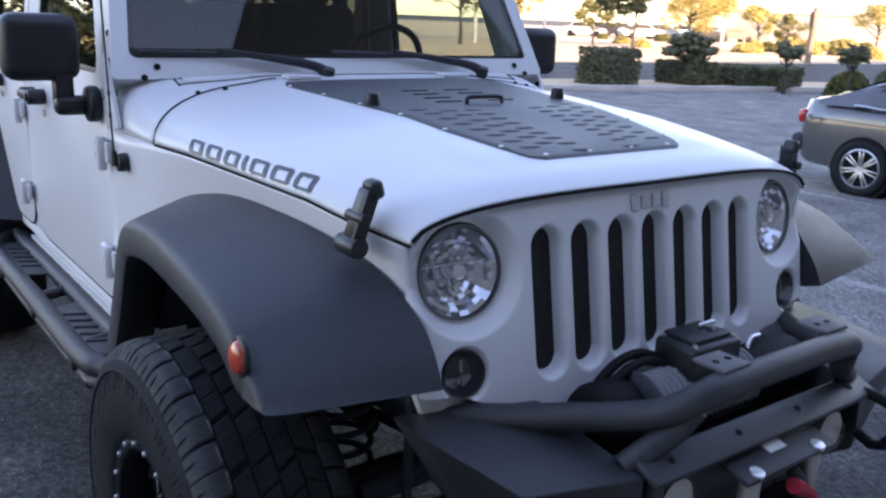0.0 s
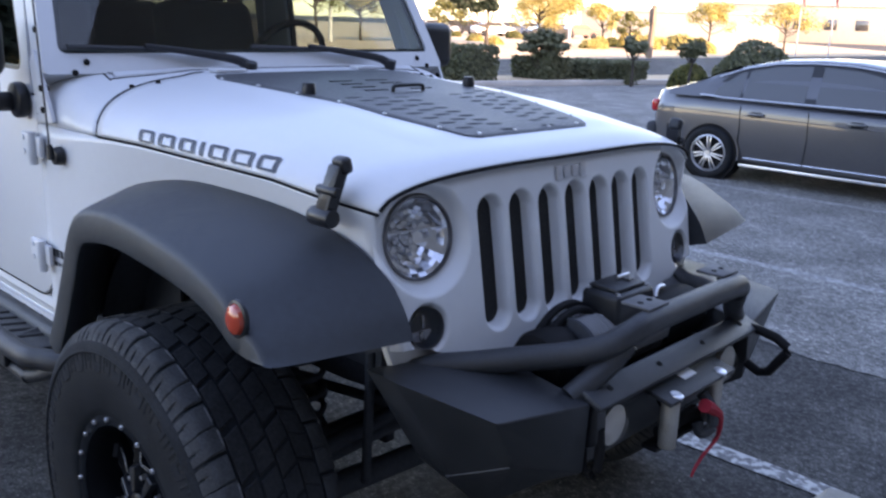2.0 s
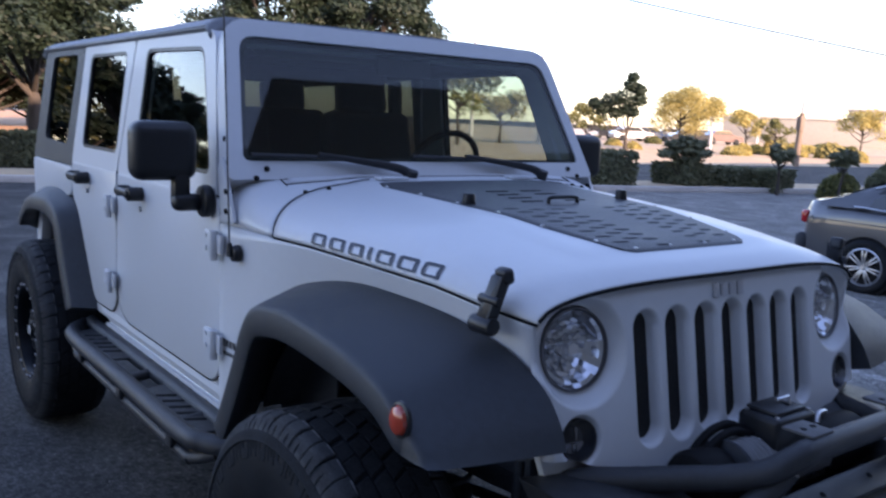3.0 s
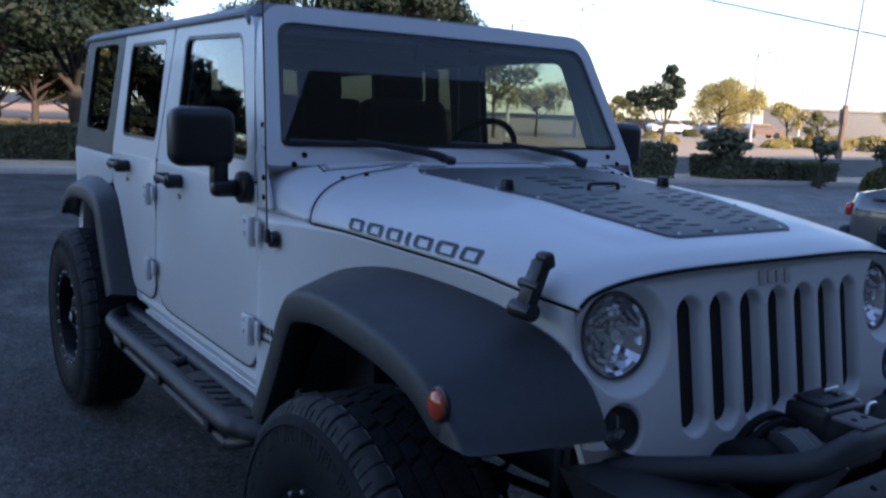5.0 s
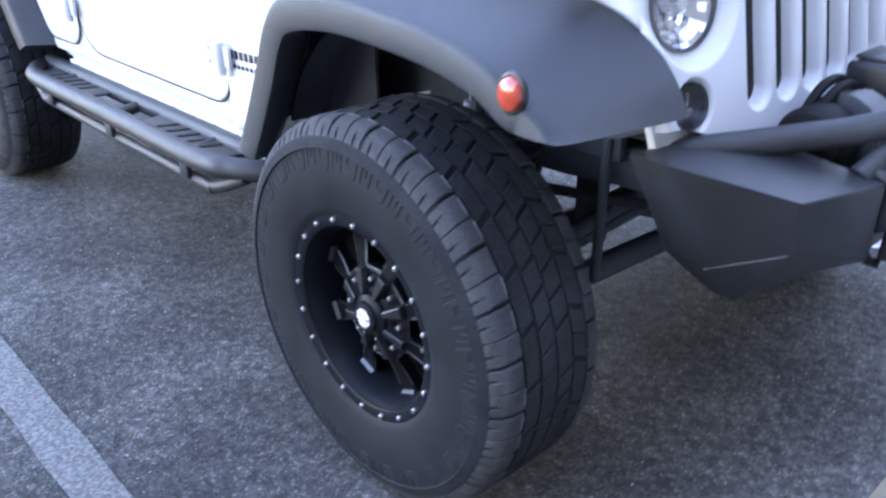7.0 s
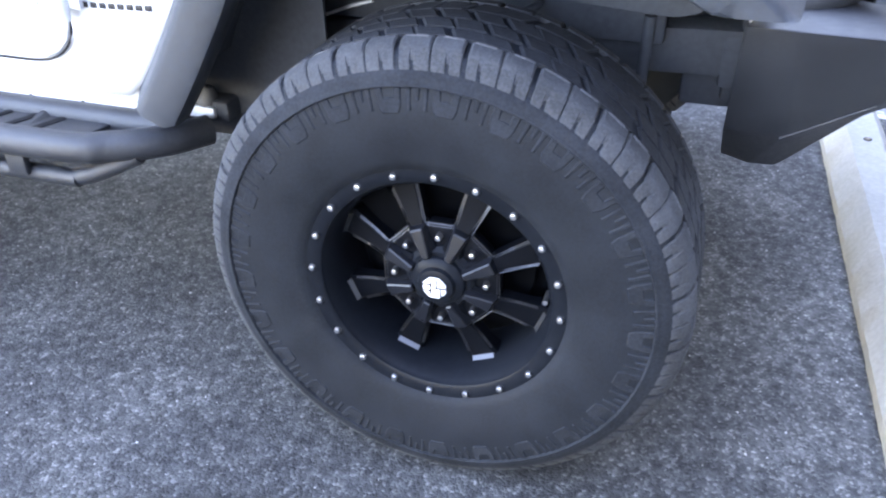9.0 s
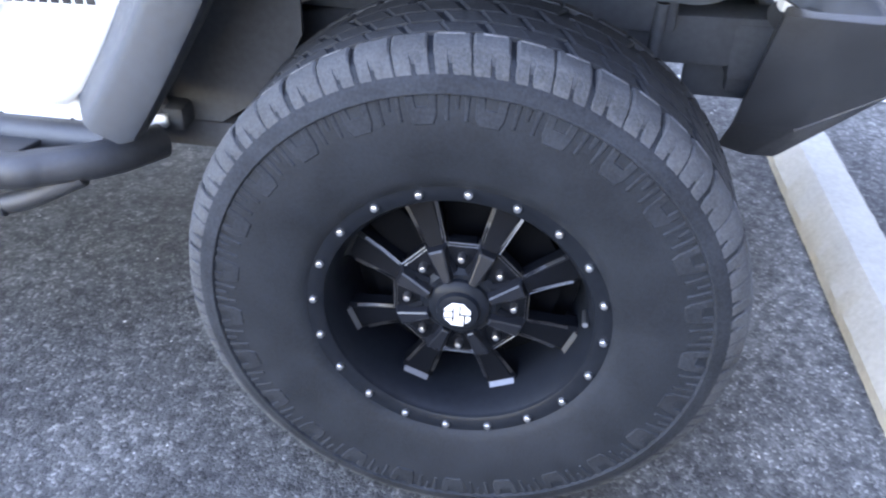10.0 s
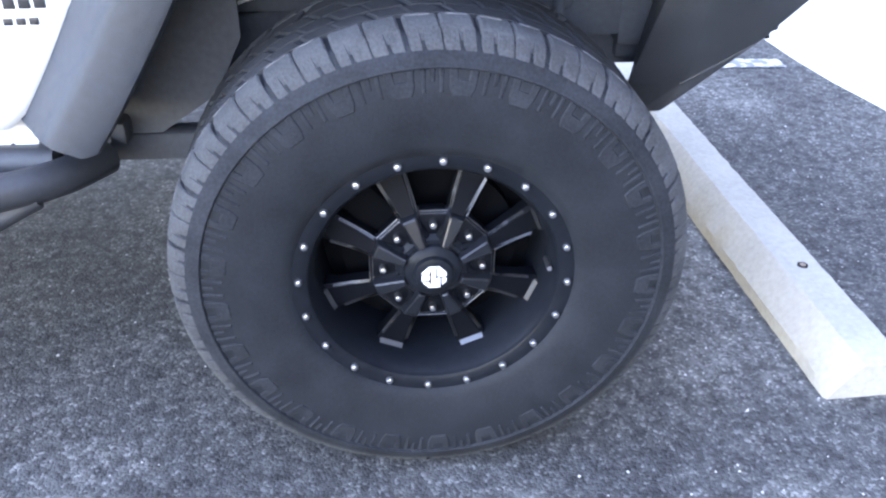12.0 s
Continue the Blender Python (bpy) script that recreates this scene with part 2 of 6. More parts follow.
POLE = mat("weathered_pole", (0.17, 0.13, 0.1), 0.8, var=0.2, var_scale=3)
LEAF_DARK = leaf_mat("dark_green_leaves", (0.011, 0.023, 0.014), (0.026, 0.044, 0.024))
LEAF_HEDGE = leaf_mat("dull_hedge_leaves", (0.08, 0.09, 0.05), (0.17, 0.175, 0.1))
LEAF_OLIVE = leaf_mat("olive_leaves", (0.07, 0.085, 0.03), (0.2, 0.19, 0.06))
LEAF_GOLD = leaf_mat("yellow_green_leaves", (0.26, 0.225, 0.07), (0.5, 0.42, 0.15))
SEDAN = mat("dark_grey_metallic", (0.088, 0.09, 0.098), 0.3, metal=0.45, coat=1.0, var=0.05, var_scale=4)
SILVER = mat("silver_car_paint", (0.45, 0.46, 0.48), 0.3, metal=0.4, coat=1.0)
ALLOY = mat("silver_alloy", (0.6, 0.6, 0.62), 0.3, metal=0.9)


# ---- mesh helpers ----
def part(name, bm, material, parent, label="", angle=35, solid=0.0):
    me = bpy.data.meshes.new(name)
    bmesh.ops.remove_doubles(bm, verts=bm.verts, dist=1e-5)
    bmesh.ops.recalc_face_normals(bm, faces=bm.faces)
    bm.to_mesh(me)
    bm.free()
    me.shade_smooth()
    me.set_sharp_from_angle(angle=radians(angle))
    for mt in material if isinstance(material, (list, tuple)) else [material]:
        me.materials.append(mt)
    ob = new(name, me)
    ob.parent = parent
    if label:
        tagged(ob, label)
    if solid:
        md = ob.modifiers.new("thickness", "SOLIDIFY")
        md.thickness, md.offset = solid, -1
    return ob


def thing(name, at=(0, 0, 0), rz=0.0):
    ob = new(name)
    ob.matrix_world = pose(*at, 0, 0, rz)
    return ob


def again(ob, parent, m=None):
    """Another piece on the same mesh."""
    o = ob.copy()
    scene.collection.objects.link(o)
    o.parent = parent
    if m is not None:
        o.matrix_basis = m
    return o


def add_box(bm, c, s, m=None, bevel=0.0, seg=2):
    """A box of size s at c, with rounded edges, into bm."""
    t = bmesh.new()
    bmesh.ops.create_cube(t, size=1.0)
    bmesh.ops.scale(t, vec=s, verts=t.verts)
    if bevel:
        bmesh.ops.bevel(t, geom=t.edges[:], offset=bevel, segments=seg, affect="EDGES", profile=0.5)
    mm = Matrix.Translation(c) if m is None else Matrix.Translation(c) @ m
    bmesh.ops.transform(t, matrix=mm, verts=t.verts)
    merge(bm, t)
    return bm


def merge(bm, t):
    vs = {v: bm.verts.new(v.co) for v in t.verts}
    for f in t.faces:
        try:
            nf = bm.faces.new([vs[v] for v in f.verts])
            nf.material_index = f.material_index
        except ValueError:
            pass
    t.free()


def box(c, s, m=None, bevel=0.0, seg=2):
    return add_box(bmesh.new(), c, s, m, bevel, seg)


def add_cyl(bm, p, q, r, r2=None, seg=16, bevel=0.0):
    """A capped cylinder or cone from p to q."""
    p, q = Vector(p), Vector(q)
    t = bmesh.new()
    bmesh.ops.create_cone(t, cap_ends=True, segments=seg, radius1=r, radius2=r if r2 is None else r2, depth=(q - p).length)
    if bevel:
        es = [e for e in t.edges if len(e.link_faces) == 2 and any(len(f.verts) > 4 for f in e.link_faces)]
        bmesh.ops.bevel(t, geom=es, offset=bevel, segments=2, affect="EDGES", profile=0.5)
    turn = (q - p).to_track_quat("Z", "Y").to_matrix().to_4x4()
    bmesh.ops.transform(t, matrix=Matrix.Translation((p + q) / 2) @ turn, verts=t.verts)
    merge(bm, t)
    return bm


def cyl(p, q, r, r2=None, seg=16, bevel=0.0):
    return add_cyl(bmesh.new(), p, q, r, r2, seg, bevel)


def smooth_path(pts, n=6):
    """A Catmull-Rom curve through the points."""
    ps = [Vector(p) for p in pts]
    ps = [ps[0] * 2 - ps[1], *ps, ps[-1] * 2 - ps[-2]]
    out = []
    for a, b, c, d in zip(ps, ps[1:], ps[2:], ps[3:]):
        for k in range(n):
            t = k / n
            out.append(0.5 * (2 * b + (c - a) * t + (2 * a - 5 * b + 4 * c - d) * t * t + (3 * b - a - 3 * c + d) * t ** 3))
    return out + [ps[-2]]


def add_tube(bm, pts, r, seg=12, r2=None):
    pts = [Vector(p) for p in pts]
    rings = []
    for i, p in enumerate(pts):
        d = (pts[min(i + 1, len(pts) - 1)] - pts[max(i - 1, 0)]).normalized()
        up = Vector((0, 0, 1)) if abs(d.z) < 0.9 else Vector((1, 0, 0))
        u = d.cross(up).normalized()
        v = u.cross(d)
        rr = r if r2 is None else r + (r2 - r) * i / (len(pts) - 1)
        rings.append([bm.verts.new(p + rr * (math.cos(2 * math.pi * k / seg) * u + math.sin(2 * math.pi * k / seg) * v)) for k in range(seg)])
    for a, b in zip(rings, rings[1:]):
        for k in range(seg):
            bm.faces.new((a[k], a[(k + 1) % seg], b[(k + 1) % seg], b[k]))
    bm.faces.new(rings[0][::-1])
    bm.faces.new(rings[-1])
    return bm


def tube(pts, r, seg=12, r2=None):
    return add_tube(bmesh.new(), pts, r, seg, r2)


def prism(outline, a, b, place, bevel=0.0, seg=2):
    """A plate: a closed outline of (u, v) between depths a and b; place(u, v, w) gives the point."""
    bm = bmesh.new()
    bot = [bm.verts.new(place(u, v, a)) for u, v in outline]
    top = [bm.verts.new(place(u, v, b)) for u, v in outline]
    n = len(outline)
    bm.faces.new(bot[::-1])
    front = bm.faces.new(top)
    for i in range(n):
        bm.faces.new((bot[i], bot[(i + 1) % n], top[(i + 1) % n], top[i]))
    bmesh.ops.recalc_face_normals(bm, faces=bm.faces)
    if bevel:
        bmesh.ops.bevel(bm, geom=list(front.edges), offset=bevel, segments=seg, affect="EDGES", profile=0.5)
    return bm


def rounded(pts, r, n=5):
    """A polygon with its corners rounded; r is one radius or one for each corner."""
    out = []
    k = len(pts)
    for i, p in enumerate(pts):
        p = Vector(p)
        a, b = Vector(pts[i - 1]) - p, Vector(pts[(i + 1) % k]) - p
        rr = r[i] if isinstance(r, (list, tuple)) else r
        rr = min(rr, a.length * 0.49, b.length * 0.49)
        if rr < 1e-4:
            out.append(tuple(p))
            continue
        s, e = p + a.normalized() * rr, p + b.normalized() * rr
        for j in range(n + 1):
            t = j / n
            out.append(tuple((1 - t) ** 2 * s + 2 * t * (1 - t) * p + t * t * e))
    return out


def frame_ring(outer, inner, a, b, place):
    """A flat frame between two loops of the same count, with thickness."""
    bm = bmesh.new()
    n = len(outer)
    L = [[bm.verts.new(place(u, v, w)) for u, v in loop] for loop, w in ((outer, a), (outer, b), (inner, b), (inner, a))]
    for p, q in ((0, 1), (1, 2), (2, 3), (3, 0)):
        for i in range(n):
            bm.faces.new((L[p][i], L[p][(i + 1) % n], L[q][(i + 1) % n], L[q][i]))
    return bm


def sheet(f, us, vs):
    """A grid sheet of the points f(u, v)."""
    bm = bmesh.new()
    g = [[bm.verts.new(f(u, v)) for v in vs] for u in us]
    for i in range(len(us) - 1):
        for j in range(len(vs) - 1):
            bm.faces.new((g[i][j], g[i + 1][j], g[i + 1][j + 1], g[i][j + 1]))
    return bm


def lathe(profile, seg=64, axis_y=True):
    """Turns a profile of (radius, depth) round the y axis."""
    bm = bmesh.new()
    rings = []
    for k in range(seg):
        a = 2 * math.pi * k / seg
        rings.append([bm.verts.new((r * math.sin(a), d, r * math.cos(a))) for r, d in profile])
    for k in range(seg):
        for j in range(len(profile) - 1):
            p, q = rings[k], rings[(k + 1) % seg]
            bm.faces.new((p[j], q[j], q[j + 1], p[j + 1]))
    return bm


def lin(a, b, n):
    return [a + (b - a) * i / (n - 1) for i in range(n)]


def lerp(x, table):
    xs = [p[0] for p in table]
    return float(np.interp(x, xs, [p[1] for p in table]))


def smoothstep(a, b, x):
    t = min(max((x - a) / (b - a), 0), 1)
    return t * t * (3 - 2 * t)

# ---- the place ----

# ---- the large structure: ground, building behind, sidewalk ----
def ground():
    bm = sheet(lambda u, v: (u, v, 0.01), [-900, -60, -20, -5, 0, 5, 60, 900], [-900, -60, -20, -5, 0, 5, 20, 60, 900])
    ob = part("ground", bm, ASPHALT, None)
    tagged(ob, "grey worn asphalt of a parking lot", "ground", kind="structure")


ground()



# sidewalk with an uneven asphalt edge along it
def sidewalk():
    bm = bmesh.new()
    ys = lin(-30, 40, 281)
    rnd = random.Random(4)
    a = [bm.verts.new((1.96 - 0.2 * smoothstep(0.3, 1.75, y) + 0.03 * noise.noise((y * 1.3, 0, 0)) + rnd.uniform(-0.008, 0.008), y, 0.022)) for y in ys]
    b = [bm.verts.new((5.2, y, 0.035)) for y in ys]
    c = [bm.verts.new((v.co.x - 0.012, v.co.y, -0.02)) for v in a]
    for i in range(len(ys) - 1):
        bm.faces.new((a[i], b[i], b[i + 1], a[i + 1]))
        bm.faces.new((c[i], a[i], a[i + 1], c[i + 1]))
    ob = part("pavement", bm, WALK, None)
    tagged(ob, "pale concrete sidewalk beside the asphalt", "pavement", kind="structure")


sidewalk()


def building(name, y0, y1, h):
    ob = part(name, box((9.2, (y0 + y1) / 2, h / 2), (8, y1 - y0, h), None, 0.03), STUCCO, None)
    tagged(ob, "plain grey-brown stucco building wall out of view behind the sidewalk", "wall", kind="structure")


building("wall_east_low", -3.99, 4.49, 8.6)
building("wall_east_high", 4.5, 8.8, 10.4)
building("wall_east_far", 8.81, 75, 8.6)
# added taller wing, out of view, that shades the trees on the left
building("wall_east_wing", -60, -4, 12.5)


FAINT = worn_paint_mat()
FAINT.node_tree.nodes["Noise Texture"].inputs["Scale"].default_value = 85
FAINT.node_tree.nodes["Color Ramp"].color_ramp.elements[0].position = 0.4
FAINT.node_tree.nodes["Color Ramp"].color_ramp.elements[1].position = 0.66
FAINT.node_tree.nodes["Color Ramp"].color_ramp.elements[1].color = (0.16, 0.16, 0.156, 1)
FAINT.node_tree.nodes["Color Ramp"].color_ramp.elements[0].color = (0.065, 0.065, 0.065, 1)
OLD = worn_paint_mat()
OLD.node_tree.nodes["Color Ramp"].color_ramp.elements[0].color = (0.18, 0.178, 0.172, 1)
OLD.node_tree.nodes["Color Ramp"].color_ramp.elements[1].color = (0.34, 0.338, 0.33, 1)


def stripe(x0, x1, y, w=0.1, rz=0.0, material=PAINT):
    bm = bmesh.new()
    n = 30
    rnd = random.Random(int(y * 100) + 7)
    rows = []
    for i in range(n + 1):
        x = x0 + (x1 - x0) * i / n
        rows.append([bm.verts.new((x, y + s * (w / 2 + rnd.uniform(-0.006, 0.006)) + rz * (x - x0), 0.0145)) for s in (-1, 1)])
    for p, q in zip(rows, rows[1:]):
        bm.faces.new((p[0], q[0], q[1], p[1]))
    ob = part("parking_line", bm, material, None)
    tagged(ob, "worn white parking line painted on asphalt", "road marking", "parking lines", "structure")


# the drive lane and the far stalls: sky light and glare put into paler asphalt
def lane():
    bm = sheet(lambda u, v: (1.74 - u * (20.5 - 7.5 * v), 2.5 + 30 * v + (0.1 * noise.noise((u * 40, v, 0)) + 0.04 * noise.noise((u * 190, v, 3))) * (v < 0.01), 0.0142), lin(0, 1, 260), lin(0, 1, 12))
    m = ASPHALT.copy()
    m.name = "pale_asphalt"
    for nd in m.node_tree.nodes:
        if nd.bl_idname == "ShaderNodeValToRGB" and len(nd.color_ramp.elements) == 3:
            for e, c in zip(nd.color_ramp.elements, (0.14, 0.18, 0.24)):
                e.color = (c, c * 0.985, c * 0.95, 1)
    tagged(part("road", bm, m, None), "asphalt of the drive lane and stalls, sky glare in its paler grey", "road", kind="structure")


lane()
stripe(-4.2, 1.72, -1.5, 0.12, 0, FAINT)
stripe(-4.2, 1.72, 1.22)
for yy in (4.02, 6.72, 9.42, 12.1):
    stripe(-4.2, 1.72, yy, 0.1, 0, OLD)


def wheel_stop(at, rz=0.0):
    """A concrete bar with sloped sides and two pin holes."""
    root = thing("wheel_stop", at, rz)
    L, w, t, h = 1.95, 0.215, 0.125, 0.12
    bm = bmesh.new()
    ends = []
    chip = random.Random(12)
    for y, k in [(-L / 2, 0.75)] + [(-L / 2 + 0.04 + (L - 0.08) * i / 60, 1 - max(chip.random() - 0.86, 0) * 0.35) for i in range(61)] + [(L / 2, 0.75)]:
        ends.append([bm.verts.new((x + chip.uniform(-0.0015, 0.0015), y, z + chip.uniform(-0.0015, 0.001) * (z > 0))) for x, z in ((-w / 2, 0), (-w / 2 * k, 0.045), (-t / 2 * k, h * (0.5 + 0.5 * k) - 0.012), (-t / 2 * k + 0.012, h * (0.5 + 0.5 * k)), (t / 2 * k - 0.012, h * (0.5 + 0.5 * k)), (t / 2 * k, h * (0.5 + 0.5 * k) - 0.012), (w / 2 * k, 0.045), (w / 2, 0))])
    for p, q in zip(ends, ends[1:]):
        for i in range(7):
            bm.faces.new((p[i], p[i + 1], q[i + 1], q[i]))
    bm.faces.new(ends[0])
    bm.faces.new(ends[-1][::-1])
    part("block", bm, CONCRETE, root)
    for y in (-0.6, 0.6):
        part("pin_hole", cyl((0.005, y, 0.11), (0.005, y, 0.1212), 0.014), SEAM, root, "dark drilled pin hole")
        part("pin", cyl((0.005, y, 0.1), (0.005, y, 0.123), 0.008), POLE, root, "rusty steel pin")
    return tagged(root, "pale concrete wheel stop lying on the asphalt", "wheel stop", "wheel stops")


def loose_grit():
    """Small pale stones scattered over the asphalt beside the wheel."""
    rnd = random.Random(77)
    verts, faces = [], []
    for i in range(900):
        x, y = rnd.uniform(-2.6, 1.7), rnd.uniform(-2.1, 1.0)
        if abs(x) < 0.45 and -1.02 < y < -0.66:
            continue
        r = rnd.uniform(0.0012, 0.0042)
        a = rnd.uniform(0, 6.28)
        k = len(verts)
        for j in range(5):
            rr = r * rnd.uniform(0.7, 1.25)
            verts.append((x + rr * math.cos(a + j * 1.257), y + rr * math.sin(a + j * 1.257), 0.0098))
        verts.append((x + r * 0.2, y, 0.0105 + r * rnd.uniform(0.7, 1.1)))
        faces += [(k + j, k + (j + 1) % 5, k + 5) for j in range(5)]
    me = bpy.data.meshes.new("loose_grit")
    me.from_pydata(verts, [], faces)
    me.materials.append(GRIT)
    tagged(new("loose_grit", me), "small pale stones scattered on the asphalt", "gravel", kind="stuff")


loose_grit()


stop = wheel_stop((0.978, 0.127, 0), 2.5)
copy_thing(stop, pose(0.98, 2.8, 0, 0, 0, 1.0))

# ---- the white off-road vehicle ----
car = thing("off_road_vehicle")
tagged(car, "white lifted four-door off-road vehicle with black flares, bumper and wheels", "car")
HALF = 0.628


def lean(y, z):
    """The face of the grille: it leans back and is bowed in plan."""
    return 0.51 - (z - 1.17) * 0.17 - 0.035 * (y / 0.637) ** 2


def hood_half(x):
    return lerp(x, [(-0.85, 0.79), (-0.5, 0.772), (-0.3, 0.75), (0.19, 0.69), (0.36, 0.664), (0.5, 0.628)])


def hood_seam(x):
    return lerp(x, [(-0.85, 1.292), (-0.3, 1.29), (0.2, 1.268), (0.5, 1.23)])


def hood_top(x):
    z = lerp(x, [(-0.85, 1.447), (-0.66, 1.433), (0.0, 1.391), (0.36, 1.343), (0.5, 1.322)])
    return z - (0.018 * ((x - 0.4) / 0.1) ** 2 if x > 0.4 else 0)


def hood_z(x, y):
    w, s, t = hood_half(x), hood_seam(x), hood_top(x)
    k = min(abs(y) / w, 1.0)
    z = s + (t - s) * max(1 - k ** 3.6, 0) ** 0.5
    return z + 0.006 * smoothstep(0.42, 0.36, abs(y) - 0.02 * (0.3 - x)) * smoothstep(0.4, 0.3, x)


def hood_front(x, y):
    return x - 0.035 * (y / 0.637) ** 2 * smoothstep(-0.1, 0.5, x)


def hood():
    ks = [math.sin(a) for a in lin(-math.pi / 2, math.pi / 2, 61)]

    def f(u, k):
        rear = -0.655 + 0.17 * abs(k) ** 5
        x = rear + (0.497 - rear) * u
        y = k * hood_half(x)
        return hood_front(x, y), y, hood_z(x, y)

    bm = sheet(f, [1 - (1 - i / 44) ** 1.35 for i in range(45)], ks)
    return part("hood", bm, WHITE, car, "white painted hood", 40, solid=0.012)


hood_ob = hood()


def seam_line(name, pts, r=0.0035, parent=None):
    return part(name, tube(pts, r, 6), SEAM, parent or car)


for s in (-1, 1):
    seam_line("hood_gap", [(hood_front(x, s * hood_half(x)), s * (hood_half(x) + 0.0005), hood_seam(x) - 0.003) for x in lin(-0.48, 0.497, 24)], 0.0034)
    seam_line("cowl_gap", [(-0.655 + 0.17 * k ** 5 - 0.003, s * k * hood_half(-0.655 + 0.17 * k ** 5), hood_z(-0.655 + 0.17 * k ** 5, k * hood_half(-0.655 + 0.17 * k ** 5))) for k in lin(0.45, 1.0, 30)], 0.0035)
seam_line("grille_gap", [(hood_front(0.499, k * 0.626), k * 0.626, hood_z(0.499, k * 0.626) - 0.003) for k in lin(-1, 1, 60)], 0.0042)


# cowl between hood and windshield, with its sides
def cowl():
    ks = [math.sin(a) for a in lin(-math.pi / 2, math.pi / 2, 41)]

    def f(u, k):
        front = -0.66 + 0.17 * abs(k) ** 5
        x = -0.83 + (front + 0.83) * u
        y = k * hood_half(x)
        boxy = hood_seam(x) + (hood_top(x) - hood_seam(x)) * max(1 - abs(k) ** 12, 0) ** 0.5
        w = smoothstep(0.9, 0.2, u)
        return x, y, hood_z(x, y) * (1 - w) + boxy * w - 0.002

    part("cowl_panel", sheet(f, lin(0, 1, 12), ks), WHITE, car, solid=0.01)


cowl()


def cowl_z(x, y):
    k = abs(y) / hood_half(x)
    boxy = hood_seam(x) + (hood_top(x) - hood_seam(x)) * max(1 - k ** 12, 0) ** 0.5
    front = -0.66 + 0.17 * k ** 5
    w = smoothstep(0.9, 0.2, (x + 0.83) / (front + 0.83))
    return hood_z(x, y) * (1 - w) + boxy * w - 0.002


# cowl vent strip: a raised white cover with dark joints
strip = sheet(lambda u, v: (-0.748 + 0.034 * u, v, cowl_z(-0.748 + 0.034 * u, v) + (0.006 if 0 < u < 1 else -0.002)), [0, 0.12, 0.5, 0.88, 1], lin(-0.6, 0.6, 40))
part("cowl_vent", strip, WHITE, car, "white cowl vent cover")
seam_line("cowl_joint", [(-0.712, y, cowl_z(-0.712, y) + 0.0005) for y in lin(-0.62, 0.62, 40)], 0.0022)
seam_line("cowl_joint", [(-0.752, y, cowl_z(-0.752, y) + 0.0005) for y in lin(-0.62, 0.62, 40)], 0.003)
for sg in (-1, 1):
    seam_line("cowl_joint", [(x, sg * 0.62, cowl_z(x, 0.62) + 0.0005) for x in lin(-0.752, -0.705, 6)], 0.0025)


GRILLE_MESH = mat('black_grille_mesh', (0.008, 0.008, 0.009), 0.6, bump=0.8, bump_scale=300)


def slot_distance(y, z):
    best = 9
    for i in range(7):
        cy = (i - 3) * 0.104 - 0.006
        dz = max(abs(z - 1.083) - (0.15 - 0.038), 0)
        best = min(best, math.hypot(y - cy, dz) - 0.038)
    return best


def grille():
    """One pressed panel: seven slots, two round lamp bowls and two lamp seats."""
    ys = [HALF * i / 180 for i in range(-180, 181)]
    vs = lin(0, 1, 150)

    def f(y, v):
        k = min(abs(y) / HALF, 1)
        top = hood_z(0.499, y * 0.999) - 0.006
        bot = 0.872 + 0.07 * smoothstep(0.35, 0.6, abs(y))
        z = bot + (top - bot) * v
        d = 0.0
        sd = slot_distance(y, z)
        d += 0.007 * smoothstep(0.008, 0.0, sd) + 0.03 * smoothstep(0.001, -0.006, sd)
        for s in (-1, 1):
            r = math.hypot(y - s * 0.507, z - 1.162)
            d += 0.034 * smoothstep(0.126, 0.096, r) + 0.05 * smoothstep(0.092, 0.087, r)
            r = math.hypot(y - s * 0.53, z - 0.975)
            d += 0.012 * smoothstep(0.057, 0.047, r) + 0.035 * smoothstep(0.046, 0.042, r)
        d += 0.03 * max(k - 0.955, 0) / 0.045 * max(k - 0.955, 0) / 0.045
        d += 0.012 * smoothstep(0.03, 0.0, top - z) ** 2
        return lean(y, z) - d, y, z

    g = part("grille", sheet(f, ys, vs), WHITE, car, "white seven-slot grille panel", 60)
    for i in range(7):
        cy = (i - 3) * 0.104 - 0.006
        part("grille_insert", box((lean(cy, 1.083) - 0.035, cy, 1.083), (0.004, 0.082, 0.306), pose(0, 0, 0, 0, -9.6, 0)), GRILLE_MESH, g, "black mesh behind the slot")
    for sg in (-1, 1):
        part("grille_corner", prism(rounded([(0.44, 0.965), (0.632, 0.954), (0.607, 0.893), (0.44, 0.886)], 0.005), 0.478, 0.496, lambda a, b, w: (w, sg * a, b), 0.004), WHITE, g, "white lower corner of the grille panel")
    # raised badge as plain bars
    for j, (w, hh) in enumerate(((0.022, 0.036), (0.026, 0.03), (0.026, 0.03), (0.026, 0.036))):
        y = -0.072 + j * 0.033
        part("badge_bar", box((lean(y, 1.262) + 0.003, y, 1.262), (0.006, w, hh), pose(0, 0, 0, 0, -9.6, 0), 0.004), BADGE, g, "silver raised badge bar")
    return g


grille()


